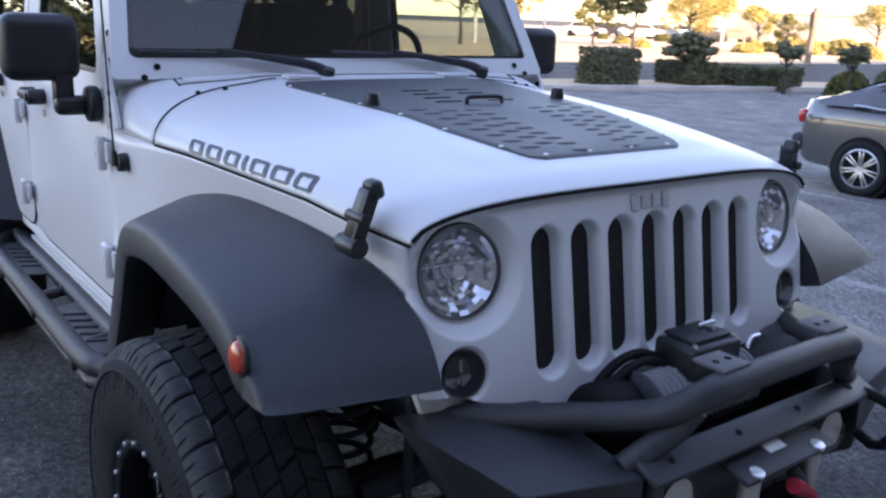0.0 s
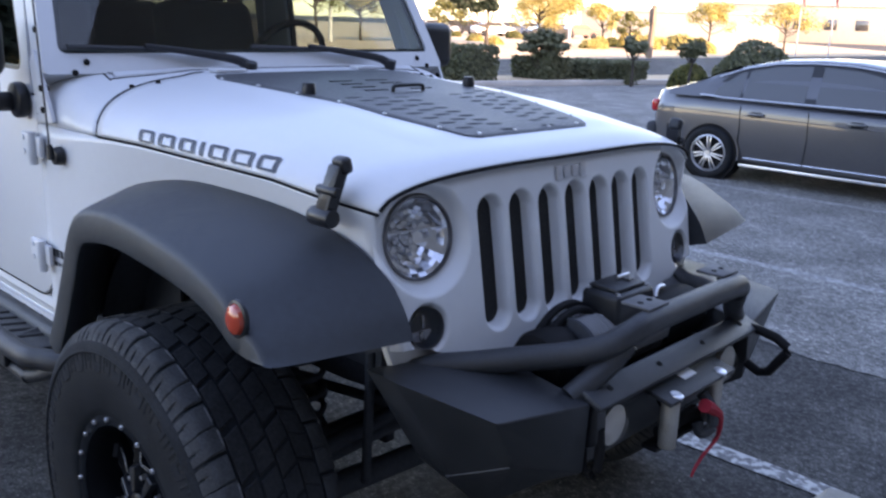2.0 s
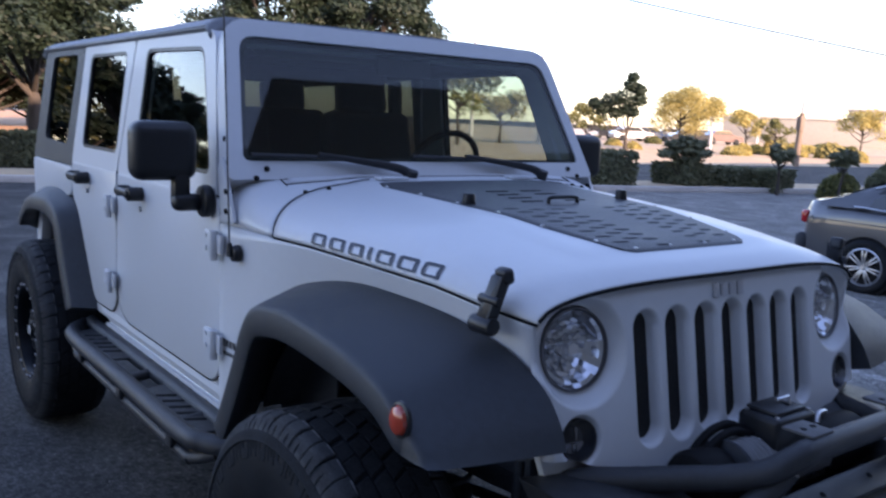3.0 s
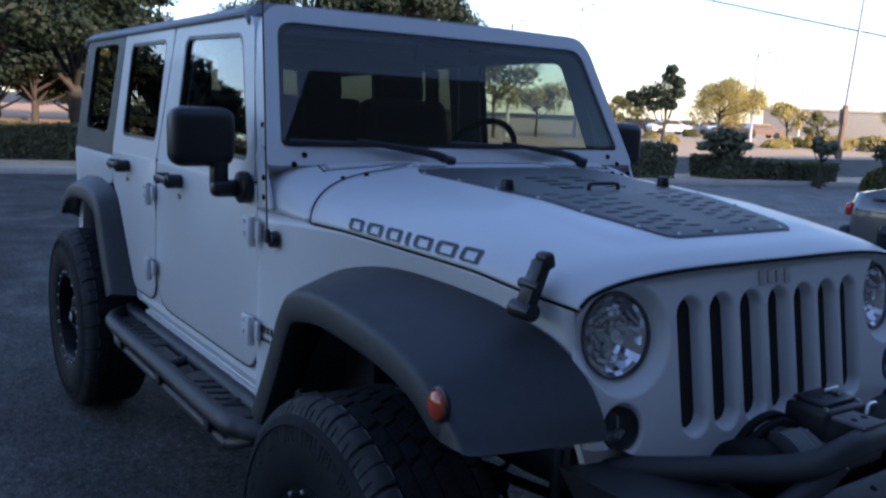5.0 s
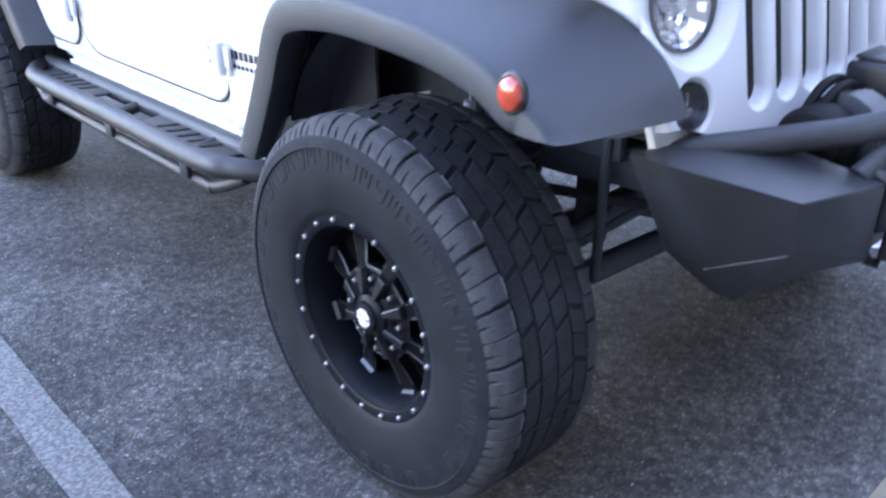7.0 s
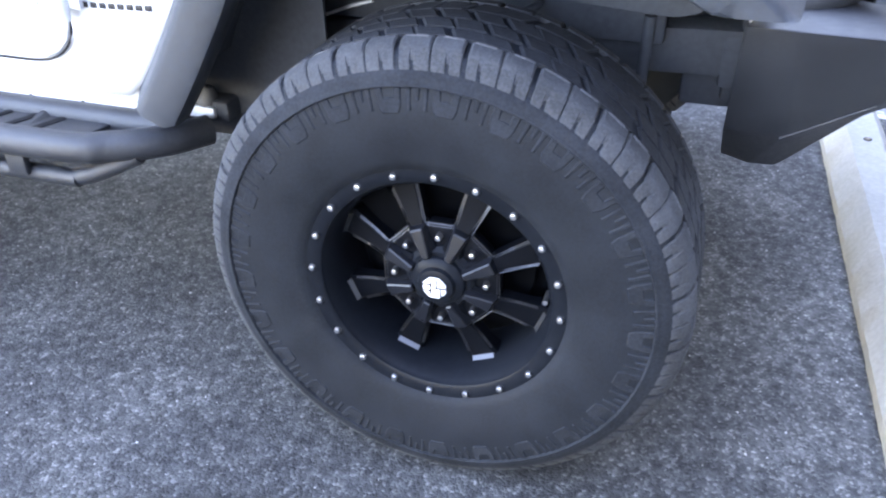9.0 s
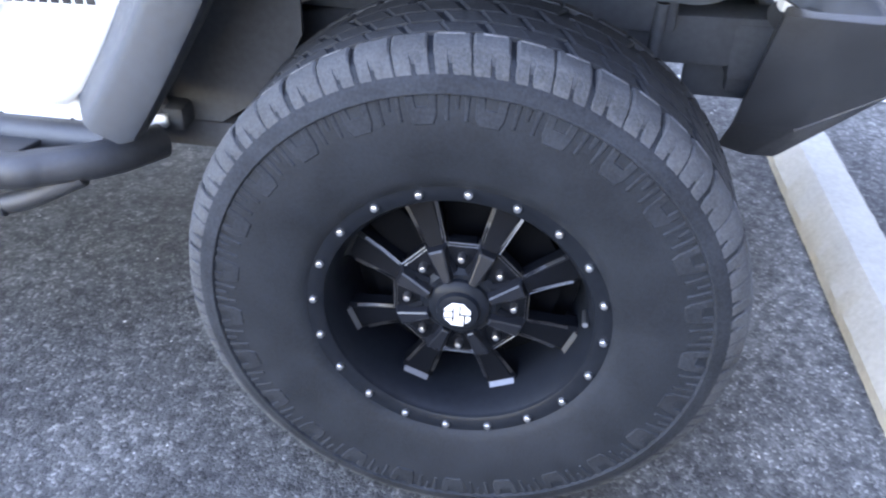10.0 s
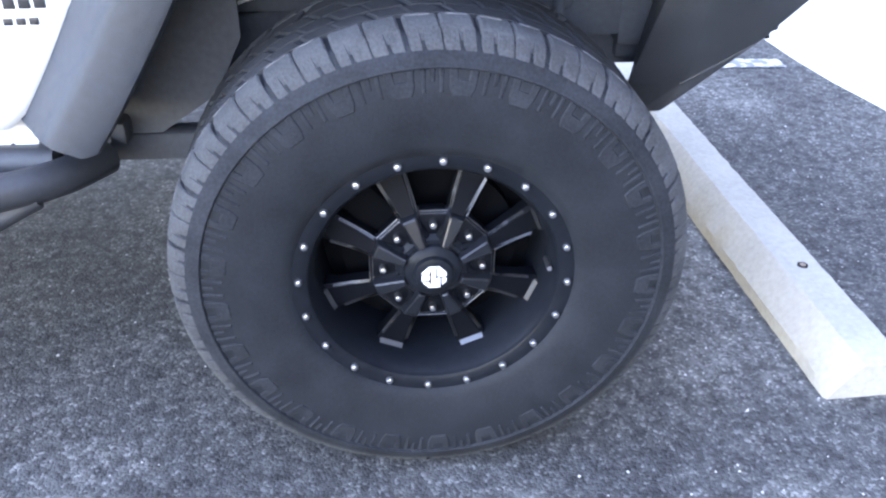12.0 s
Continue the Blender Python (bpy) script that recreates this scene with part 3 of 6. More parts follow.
def headlight(s):
    cx, cy, cz = 0.458, s * 0.508, 1.16
    m = pose(cx, cy, cz, 0, -9, 0) @ pose(0, 0, 0, 0, 0, s * 6)
    turn = m @ Matrix(((0, 1, 0, 0), (1, 0, 0, 0), (0, 0, 1, 0), (0, 0, 0, 1)))

    def put(bm):
        bmesh.ops.transform(bm, matrix=turn, verts=bm.verts)
        return bm

    # profile depth grows outwards along the lamp's axis
    ring = part("headlight", put(lathe([(0.0935, -0.03), (0.0935, 0.0), (0.092, 0.005), (0.088, 0.005), (0.0865, 0.0), (0.0865, -0.03)], 56)), BEZEL, car, "round headlight with faceted reflector")
    bm = bmesh.new()
    rnd = random.Random(3)
    nr, na = 8, 26
    g = []
    for i in range(nr + 1):
        r = 0.018 + 0.069 * i / nr
        g.append([bm.verts.new((r * math.sin(2 * math.pi * k / na), -0.046 * (1 - (r / 0.088) ** 2) - 0.004 + rnd.uniform(-0.006, 0.006) * (0 < i < nr), r * math.cos(2 * math.pi * k / na))) for k in range(na)])
    for i in range(nr):
        for k in range(na):
            bm.faces.new((g[i][k], g[i][(k + 1) % na], g[i + 1][(k + 1) % na], g[i + 1][k]))
    part("reflector", put(bm), MIRROR, ring, "chrome faceted reflector", 2)
    part("reflector_rib", put(box((0, -0.02, 0.016), (0.166, 0.016, 0.004), None, 0.0015)), MIRROR, ring)
    part("bulb_shield", put(lathe([(0.0, 0.0), (0.014, -0.002), (0.017, -0.014), (0.017, -0.05)], 24)), CHROME, ring)
    part("lens", put(lathe([(0.0, 0.013)] + [(0.087 * math.sin(a), 0.013 - 0.011 * (1 - math.cos(a)) / (1 - math.cos(1.4))) for a in lin(0.15, 1.4, 9)], 48)), LENS, ring)


def turn_lamp(s):
    m = pose(lean(0.53, 0.975) - 0.006, s * 0.53, 0.975, 0, -9.6, 0) @ pose(0, 0, 0, 0, 0, s * 8) @ Matrix(((0, 1, 0, 0), (1, 0, 0, 0), (0, 0, 1, 0), (0, 0, 0, 1)))

    def put(bm):
        bmesh.ops.transform(bm, matrix=m, verts=bm.verts)
        return bm

    base = part("turn_lamp", put(lathe([(0.0, -0.03), (0.028, -0.028), (0.043, -0.006), (0.0455, 0.002), (0.0455, -0.03)], 36)), SMOKED_BOWL, car, "smoked round turn lamp")
    part("lens", put(lathe([(0.0, 0.008), (0.02, 0.007), (0.035, 0.003), (0.043, -0.002)], 36)), SMOKE, base)
    part("reflector", put(add_box(box((0, -0.014, 0.012), (0.008, 0.01, 0.03), None, 0.003), (-0.006, -0.014, -0.018), (0.012, 0.008, 0.02), None, 0.003)), MIRROR, base)


for s in (-1, 1):
    headlight(s)
    turn_lamp(s)


# outlines of the flares in side view
FLARE_OUT = [(-0.635, 0.71), (-0.565, 0.815), (-0.48, 0.955), (-0.42, 1.06), (-0.335, 1.13), (-0.15, 1.162), (0.05, 1.158), (0.22, 1.142), (0.35, 1.112), (0.43, 1.072), (0.49, 1.04), (0.535, 1.003)]
FLARE_IN = [(-0.705, 0.705), (-0.635, 0.815), (-0.555, 0.955), (-0.49, 1.075), (-0.385, 1.165), (-0.15, 1.218), (0.07, 1.218), (0.25, 1.2), (0.39, 1.162), (0.47, 1.11), (0.53, 1.045), (0.562, 0.983)]


# front fenders and cowl sides
def fender(s):
    def f(u, v):
        x = -0.822 + (0.488 + 0.822) * u
        top = hood_seam(x) - 0.007
        if x < -0.5:
            top = hood_seam(x) - 0.004
        bot = lerp(x, [(-0.82, 0.69), (-0.72, 0.69)] + [(p, q - 0.012) for p, q in FLARE_IN])
        z = bot + (top - bot) * v
        y = hood_half(x) + 0.002 - 0.02 * (1 - v) * smoothstep(-0.8, -0.3, x)
        xx = x - 0.035 * (y / 0.637) ** 2 * smoothstep(-0.1, 0.5, x)
        return xx, s * y, z

    fd = part("front_fender", sheet(f, lin(0, 1, 40), lin(0, 1, 16)), WHITE, car, "white front fender panel", solid=0.01)
    return fd


for s in (-1, 1):
    fender(s)


# doors and rear body
def side(s, yo):
    """Maps (x, z, depth) of a body side to the world; above the belt it leans in."""
    def place(x, z, w):
        y = 0.79 + w
        if z > 1.36:
            y -= (z - 1.36) * 0.125
        if z < 0.95:
            y -= (0.95 - z) * 0.06
        return x, s * (y + yo), z
    return place


def hinge(s, x, z, parent):
    bm = bmesh.new()
    add_box(bm, (x - 0.045, s * 0.803, z), (0.085, 0.018, 0.07), None, 0.006)
    add_cyl(bm, (x + 0.006, s * 0.815, z - 0.042), (x + 0.006, s * 0.815, z + 0.042), 0.014, seg=14, bevel=0.003)
    add_box(bm, (x + 0.028, s * 0.803, z), (0.035, 0.014, 0.06), None, 0.004)
    h = part("hinge", bm, WHITE, parent, "white bolted door hinge")
    for dz in (-0.02, 0.02):
        part("bolt", cyl((x - 0.06, s * 0.81, z + dz), (x - 0.06, s * 0.816, z + dz), 0.008, seg=8), WHITE, h)
    part("pin_cap", cyl((x + 0.006, s * 0.815, z - 0.052), (x + 0.006, s * 0.815, z - 0.04), 0.0135, seg=14), WHITE, h)
    return h


def door_handle(s, x, z, parent):
    bm = bmesh.new()
    add_box(bm, (x, s * 0.835, z), (0.19, 0.024, 0.03), None, 0.01, 3)
    add_cyl(bm, (x - 0.075, s * 0.79, z), (x - 0.075, s * 0.84, z), 0.022, seg=16, bevel=0.004)
    add_cyl(bm, (x + 0.08, s * 0.79, z), (x + 0.08, s * 0.848, z), 0.027, seg=18, bevel=0.005)
    h = part("door_handle", bm, PLASTIC, parent, "black paddle door handle")
    part("button", cyl((x + 0.08, s * 0.846, z), (x + 0.08, s * 0.856, z), 0.016, seg=16, bevel=0.003), PLASTIC, h)
    return h


def door(name, s, lower, lower_r, upper, window, handle_x, hinge_x, label):
    pl = side(s, 0.0)
    d = part(name, prism(rounded(lower, lower_r), -0.045, 0.0, pl, 0.007), WHITE, car, label)
    ring = rounded(lower, lower_r, 10)
    grow = []
    for i, (x, z) in enumerate(ring):
        (xa, za), (xb, zb) = ring[i - 1], ring[(i + 1) % len(ring)]
        ln = math.hypot(xb - xa, zb - za)
        grow.append(pl(x + 0.004 * (zb - za) / ln, z - 0.004 * (xb - xa) / ln, -0.005))
    seam_line("door_gap", grow + grow[:1], 0.0025, d)
    part("window_frame", frame_ring(rounded(upper, [0.02, 0.02, 0.06, 0.05]), rounded(window, [0.045] * 4), -0.045, -0.002, pl), WHITE, d)
    inner = [(x + (0.012 if x < sum(p[0] for p in window) / 4 else -0.012), z + (0.012 if z < 1.6 else -0.012)) for x, z in window]
    part("window_seal", frame_ring(rounded(window, [0.045] * 4), rounded(inner, [0.04] * 4), -0.03, -0.004, pl), PLASTIC, d)
    part("window_pane", prism(rounded(inner, 0.04), -0.018, -0.014, pl), DOOR_GLASS if name == "front_door" else TINT, d, "side window reflecting trees and sky")
    door_handle(s, handle_x, 1.305, d)
    for z in (1.225, 0.905):
        hinge(s, hinge_x, z, d)
    part("lock", cyl((handle_x + 0.06, s * 0.79, 1.245), (handle_x + 0.06, s * 0.797, 1.245), 0.011, seg=12), STEEL, d)
    return d


for s in (-1, 1):
    door("front_door", s, [(-1.945, 0.745), (-0.832, 0.745), (-0.832, 1.365), (-1.898, 1.365)], [0.17, 0.14, 0.02, 0.02],
         [(-1.898, 1.362), (-0.86, 1.362), (-1.03, 1.9), (-1.83, 1.915)], [(-1.705, 1.43), (-0.934, 1.43), (-1.113, 1.847), (-1.7, 1.858)], -1.66, -0.82, "white front door with a black paddle handle")
    door("rear_door", s, [(-2.3, 0.745), (-1.957, 0.745), (-1.91, 1.365), (-2.62, 1.365), (-2.62, 1.2), (-2.5, 1.12)], [0.05, 0.14, 0.02, 0.02, 0.05, 0.2],
         [(-2.62, 1.362), (-1.91, 1.362), (-1.842, 1.915), (-2.585, 1.915)], [(-2.477, 1.437), (-1.945, 1.437), (-1.94, 1.857), (-2.477, 1.858)], -2.41, -1.945, "white rear door with a black paddle handle")
    part("body_side", prism(rounded([(-2.3, 0.695), (-0.8, 0.695), (-0.8, 1.32), (-2.3, 1.32)], 0.02), -0.04, -0.008, side(s, 0.0), 0.003), WHITE, car, "white body side behind the doors")
    # rear corner of the tub
    q = part("rear_quarter", prism(rounded([(-3.43, 0.75), (-3.38, 0.75), (-3.25, 1.1), (-2.632, 1.2), (-2.632, 1.335), (-3.43, 1.335)], 0.03), -0.05, 0.0, side(s, 0.0), 0.008), WHITE, car, "white rear body corner")
    # sill: rolled under, with a bolted flange along its foot
    fold = [(0.771, 0.74), (0.775, 0.716), (0.772, 0.711), (0.74, 0.664), (0.742, 0.661), (0.757, 0.661), (0.757, 0.634), (0.736, 0.634), (0.726, 0.74)]
    sill = part("sill_panel", prism(fold, -2.2, -0.69, lambda a, b, w: (w, s * a, b), 0.0015, 1), WHITE, car, "white door sill with a bolted flange")
    for x in lin(-2.12, -0.735, 11):
        part("sill_bolt", cyl((x, s * 0.755, 0.648), (x, s * 0.7605, 0.648), 0.0042, seg=8), SEAM, sill)
    # removable top: rear side with its window
    pl = side(s, 0.0)
    h = part("hardtop_side", frame_ring(rounded([(-3.42, 1.338), (-2.635, 1.338), (-2.6, 1.92), (-3.36, 1.92)], [0.02, 0.02, 0.03, 0.08]), rounded([(-3.22, 1.445), (-2.76, 1.43), (-2.71, 1.866), (-3.2, 1.866)], 0.05), -0.05, -0.004, pl), FLARE, car, "black textured hardtop side")
    part("window_pane", prism(rounded([(-3.23, 1.435), (-2.75, 1.42), (-2.7, 1.876), (-3.21, 1.876)], 0.05), -0.02, -0.016, pl), TINT, h, "dark tinted quarter window")


def roof():
    def f(u, v):
        x = lerp(u, [(0, -1.06), (0.03, -1.09), (0.97, -3.36), (1, -3.42)])
        k = v
        w = 0.734
        z = 1.946 + 0.008 * (1 - k * k) - 0.04 * (max(abs(k) - 0.88, 0) / 0.12) ** 2.4
        z -= 0.03 * (smoothstep(0.03, 0.0, u) + smoothstep(0.97, 1, u))
        return x, k * w, z

    part("hardtop_roof", sheet(f, [0, 0.008, 0.016, 0.03, *lin(0.06, 0.95, 18), 0.97, 0.985, 1], [-1, -0.985, -0.97, -0.95, -0.92, -0.9, *lin(-0.8, 0.8, 15), 0.9, 0.92, 0.95, 0.97, 0.985, 1]), HARDTOP, car, "faded black textured hardtop roof, sky sheen in its grey", 50, solid=0.03)
    for s in (-1, 1):
        # the drip groove's shadow line, drawn as a black strip under the roof edge
        part("roof_rail", box((-2.25, s * 0.716, 1.907), (2.3, 0.03, 0.016), None, 0.005), PLASTIC, car)


roof()

# windshield, raked back
WS_LOW, WS_TOP = Vector((-0.765, 0, 1.445)), Vector((-1.006, 0, 1.934))
ws_up = (WS_TOP - WS_LOW).normalized()
ws_out = Vector((ws_up.z, 0, -ws_up.x))


def ws(u, v, w):
    p = WS_LOW + ws_up * v + ws_out * w
    return p.x, u, p.z


def windshield():
    H = (WS_TOP - WS_LOW).length
    outer = rounded([(-0.79, -0.02), (0.79, -0.02), (0.712, H), (-0.712, H)], [0.02, 0.02, 0.09, 0.09])
    inner = rounded([(-0.735, 0.042), (0.735, 0.042), (0.668, H - 0.06), (-0.668, H - 0.06)], [0.03, 0.03, 0.06, 0.06])
    f = part("windshield_frame", frame_ring(outer, inner, -0.07, 0.008, ws), WHITE, car, "white raked windshield frame", 40)
    band = rounded([(-0.715, 0.058), (0.715, 0.058), (0.65, H - 0.078), (-0.65, H - 0.078)], [0.03, 0.03, 0.05, 0.05])
    part("ceramic_band", frame_ring(inner, band, -0.006, -0.003, ws), PLASTIC, f, "black band round the glass")
    part("windshield_glass", prism(inner, -0.004, 0.0, ws), GLASS, f, "dark reflecting windshield")
    for s in (-1, 1):
        for u, v in ((0.662, 0.014), (0.703, -0.018)):
            p = Vector(ws(s * u, v, 0.008))
            part("torx_bolt", cyl(p, p + ws_out * 0.007, 0.0095, seg=12, bevel=0.002), SEAM, f, "black torx bolt")
        # lower corner bracket of the frame
        part("corner_bracket", prism(rounded([(-0.70, 1.30), (-0.80, 1.30), (-0.83, 1.46), (-0.80, 1.50)], 0.01), 0.785, 0.797, lambda a, b, w, s=s: (a, s * w, b), 0.003), WHITE, f)
        for x, y, z in ((-0.84, 0.769, 1.55), (-0.803, 0.781, 1.476), (-0.762, 0.797, 1.393), (-0.76, 0.797, 1.333)):
            part("torx_bolt", cyl((x, s * (y - 0.02), z), (x + 0.002, s * (y + 0.004), z), 0.0095, seg=12, bevel=0.002), SEAM, f, "black torx bolt")
    return f


windshield()


def wiper(y):
    w = part("wiper", tube(smooth_path([(-0.685, y, 1.446), (-0.71, y - 0.04, 1.468), (-0.742, y - 0.16, 1.488), (-0.762, y - 0.32, 1.508)]), 0.018, 8, 0.008), PLASTIC, car, "black wiper arm")
    part("blade", tube([(-0.752, y - 0.05, 1.482), (-0.765, y - 0.3, 1.5), (-0.772, y - 0.55, 1.506)], 0.007, 6), PLASTIC, w)
    part("pivot", cyl((-0.69, y, 1.43), (-0.68, y, 1.462), 0.02, seg=14, bevel=0.003), PLASTIC, w)


wiper(-0.16)
wiper(0.45)


# mirrors
def door_mirror(s):
    m = part("door_mirror", box((-0.955, s * 0.925, 1.505), (0.1, 0.205, 0.185), None, 0.04, 4), PLASTIC, car, "black door mirror")
    part("arm", box((-0.935, s * 0.875, 1.39), (0.05, 0.055, 0.1), None, 0.015), PLASTIC, m)
    bm = bmesh.new()
    add_box(bm, (-0.925, s * 0.855, 1.345), (0.055, 0.1, 0.055), None, 0.02, 3)
    add_cyl(bm, (-0.9, s * 0.79, 1.35), (-0.9, s * 0.825, 1.35), 0.052, seg=20, bevel=0.01)
    part("bracket", bm, PLASTIC, m)
    part("mirror_glass", box((-1.007, s * 0.925, 1.505), (0.004, 0.17, 0.15), None, 0.002), CHROME, m)


for s in (-1, 1):
    door_mirror(s)

# antenna
part("antenna", tube([(-0.69, -0.815, 1.235), (-0.71, -0.817, 1.6), (-0.75, -0.82, 2.15)], 0.0028, 6), PLASTIC, car, "thin black whip antenna")
part("antenna_base", add_cyl(cyl((-0.685, -0.785, 1.213), (-0.685, -0.81, 1.213), 0.027, 0.024, 18, 0.004), (-0.688, -0.812, 1.205), (-0.69, -0.815, 1.245), 0.012, 0.007, 12), PLASTIC, car, "black round antenna base")


# fender flares
def flare_reach(x):
    return lerp(x, [(-0.65, 0.885), (-0.3, 0.905), (0.1, 0.93), (0.45, 0.945)])


def flare(name, s, dx=0.0, front=True):
    """A wide moulded flare: skin from body to lip, rounded shoulder, lip band and inner return."""
    ins, outs = smooth_path([(x, 0, z) for x, z in FLARE_IN], 4), smooth_path([(x, 0, z) for x, z in FLARE_OUT], 4)
    flip = 1 if front else -1
    bm = bmesh.new()
    grid = []
    for i in range(len(ins)):
        a, b = ins[i], outs[i]
        t = (outs[min(i + 1, len(outs) - 1)] - outs[max(i - 1, 0)]).normalized()
        r = Vector((t.z, 0, -t.x))
        yi = (hood_half(a.x) - 0.012) if front else 0.765
        yo = flare_reach(b.x) if front else 0.872
        row = []
        for k, d in ((0, 0.0), (0.25, 0.0), (0.5, 0.0), (0.75, 0.0), (0.9, 0.001), (0.965, 0.003)):
            row.append((a.x + (b.x - a.x) * k + r.x * d, yi + (yo - yi) * k, a.z + (b.z - a.z) * k + r.z * d))
        lip = lerp(b.x, [(-0.64, 0.085), (-0.45, 0.088), (-0.3, 0.082), (0.0, 0.075), (0.5, 0.065)])
        for y, d in ((0.0, 0.008), (0.003, 0.016), (0.006, lip - 0.014), (0.003, lip - 0.004), (-0.008, lip), (-0.045, lip)):
            row.append((b.x + r.x * d, yo + y, b.z + r.z * d))
        row.append((a.x + r.x * 0.08, yi, a.z + r.z * 0.08))
        # the front end is trimmed level, a little higher at the lip
        cut = lambda x, y: 0.684 if not front or x < 0.2 else 0.97 + 0.115 * (y - 0.64)
        grid.append([bm.verts.new((flip * x * (1 if front else 0.93) + dx, s * y, max(z, cut(x, y)))) for x, y, z in row])
    m = len(grid[0])
    for i in range(len(grid) - 1):
        for j in range(m):
            bm.faces.new((grid[i][j], grid[i + 1][j], grid[i + 1][(j + 1) % m], grid[i][(j + 1) % m]))
    bm.faces.new(grid[0])
    bm.faces.new(grid[-1][::-1])
    return part(name, bm, FLARE, car, "wide black textured fender flare", 45)


def marker(s, parent):
    b = lathe([(0.0, 0.02), (0.014, 0.018), (0.022, 0.012), (0.026, 0.0)], 28)
    bmesh.ops.scale(b, vec=(1.08, 1, 1.25), verts=b.verts)
    bmesh.ops.transform(b, matrix=pose(0.435 if s < 0 else 0.3, s * 0.945, 1.072, 0, 12, 0) @ Matrix.Diagonal((1, s, 1, 1)), verts=b.verts)
    mk = part("side_marker", b, AMBER, parent, "orange side marker lamp")
    b = lathe([(0.026, 0.006), (0.03, 0.004), (0.031, -0.003)], 28)
    bmesh.ops.scale(b, vec=(1.08, 1, 1.23), verts=b.verts)
    bmesh.ops.transform(b, matrix=pose(0.435 if s < 0 else 0.3, s * 0.945, 1.072, 0, 12, 0) @ Matrix.Diagonal((1, s, 1, 1)), verts=b.verts)
    part("bezel", b, PLASTIC, mk)


for s in (-1, 1):
    fl = flare("front_flare", s)
    marker(s, fl)
    flare("rear_flare", s, -2.95, False)
    # inner liner of the wheel house
    for x0, nm in ((-0.03, "wheel_liner"), (-2.95, "wheel_liner")):
        bm = sheet(lambda a, y: (x0 + 0.56 * math.cos(a), s * y, 0.60 + 0.53 * math.sin(a)), lin(0.8, math.pi - 0.32, 24), [0.42, 0.6, 0.76])
        part(nm, bm, DARK, car, solid=0.008)


# ---- wheels ----
def wheel(name, at, s):
    """Wheel on the right side (s = -1): tyre with lugs, deep rim, eight spokes, bolts."""
    w = new(name)
    w.parent = car
    w.matrix_basis = pose(*at)
    R = 0.462
    # carcass: depth d counts outwards from the middle plane
    prof = [(0.243, 0.135), (0.25, 0.149), (0.27, 0.156), (0.31, 0.164), (0.345, 0.1655), (0.375, 0.1635), (0.395, 0.1605), (0.414, 0.156), (0.432, 0.1485), (0.4455, 0.138), (0.4505, 0.12), (0.4555, 0.085), (0.4572, 0.06), (0.4575, 0.0)]
    full = prof + [(r, -d) for r, d in prof[-2::-1]]
    tyre = part("tyre", lathe([(r, -d) for r, d in full], 96), RUBBER, w, "black all-terrain tyre", 50)

    def lug(bm, stations, a0, a1, skew=0.0):
        """A block over (depth, inner radius, outer radius) stations between two angles, its outer edges eased."""
        rows = []
        for i, (d, r0, r1) in enumerate(stations):
            sk = skew * i / max(len(stations) - 1, 1)
            e = (a1 - a0) * 0.07
            rows.append([bm.verts.new((r * math.sin(a), -d, r * math.cos(a))) for r, a in ((r0, a0 + sk), (r1 - 0.0025, a0 + sk), (r1, a0 + e + sk), (r1, a1 - e + sk), (r1 - 0.0025, a1 + sk), (r0, a1 + sk))])
        for p, q in zip(rows, rows[1:]):
            for k in range(5):
                bm.faces.new((p[k], p[k + 1], q[k + 1], q[k]))
        bm.faces.new(rows[0])
        bm.faces.new(rows[-1][::-1])

    tread, bite, crown, worn = bmesh.new(), bmesh.new(), bmesh.new(), bmesh.new()
    wear = random.Random(8)
    N = 50
    da = 2 * math.pi / N
    for k in range(N):
        a = da * k
        wide, step = k % 2, 0.0025 if k % 2 else 0.0
        a0, a1 = a + (0.055 if wide else 0.012) * da, a + (0.978 if wide else 0.905) * da
        for sg in (1, -1):
            # shoulder block wrapped over the edge, dying into the smooth band below it
            lug(tread, [(sg * (0.093 + step), 0.445, R), (sg * 0.116, 0.443, R - 0.0015), (sg * 0.132, 0.436, R - 0.008), (sg * 0.139, 0.43, R - 0.0155), (sg * 0.146, 0.425, R - 0.027)], a0, a1, 0.15 * da)
            mid = a0 + (a1 - a0) * (0.42 if wide else 0.55)
            for f0, f1 in ((a0, mid - 0.05 * da), (mid + 0.05 * da, a1)):
                lug(tread, [(sg * 0.132, 0.436, R - 0.0085), (sg * 0.144, 0.427, R - 0.019), (sg * 0.1525, 0.417, R - 0.031), (sg * 0.158, 0.408, R - 0.044)], f0 + 0.09 * da, f1 + 0.09 * da, 0.1 * da)
            if sg > 0:
                # worn leading edges and scuffed faces
                if wear.random() < 0.75:
                    lug(worn, [(0.0925 + step, R - 0.004, R + 0.0006), (0.0965 + step, R - 0.004, R + 0.0006)], a0 + wear.uniform(0.02, 0.2) * da, a1 - wear.uniform(0.03, 0.25) * da, 0.01 * da)
            o = 0.0 if k % 2 else 0.12
            jit = wear.uniform(-0.05, 0.05)
            o += jit
            lug(crown, [(sg * 0.05, 0.445, R - 0.0005 * wear.random()), (sg * 0.088, 0.445, R)], a + (0.05 + o) * da, a + (0.97 + o) * da, 0.3 * da)
        ja, jb = wear.uniform(-0.06, 0.06), wear.uniform(-0.06, 0.06)
        lug(crown, [(0.002, 0.445, R), (0.043, 0.445, R - 0.0006 * wear.random())], a + (0.04 + ja) * da, a + (0.94 + ja) * da, (0.35 + ja) * da)
        lug(crown, [(-0.045, 0.445, R), (-0.004, 0.445, R - 0.0006 * wear.random())], a + (0.34 + jb) * da, a + (1.23 + jb) * da, (0.35 + jb) * da)
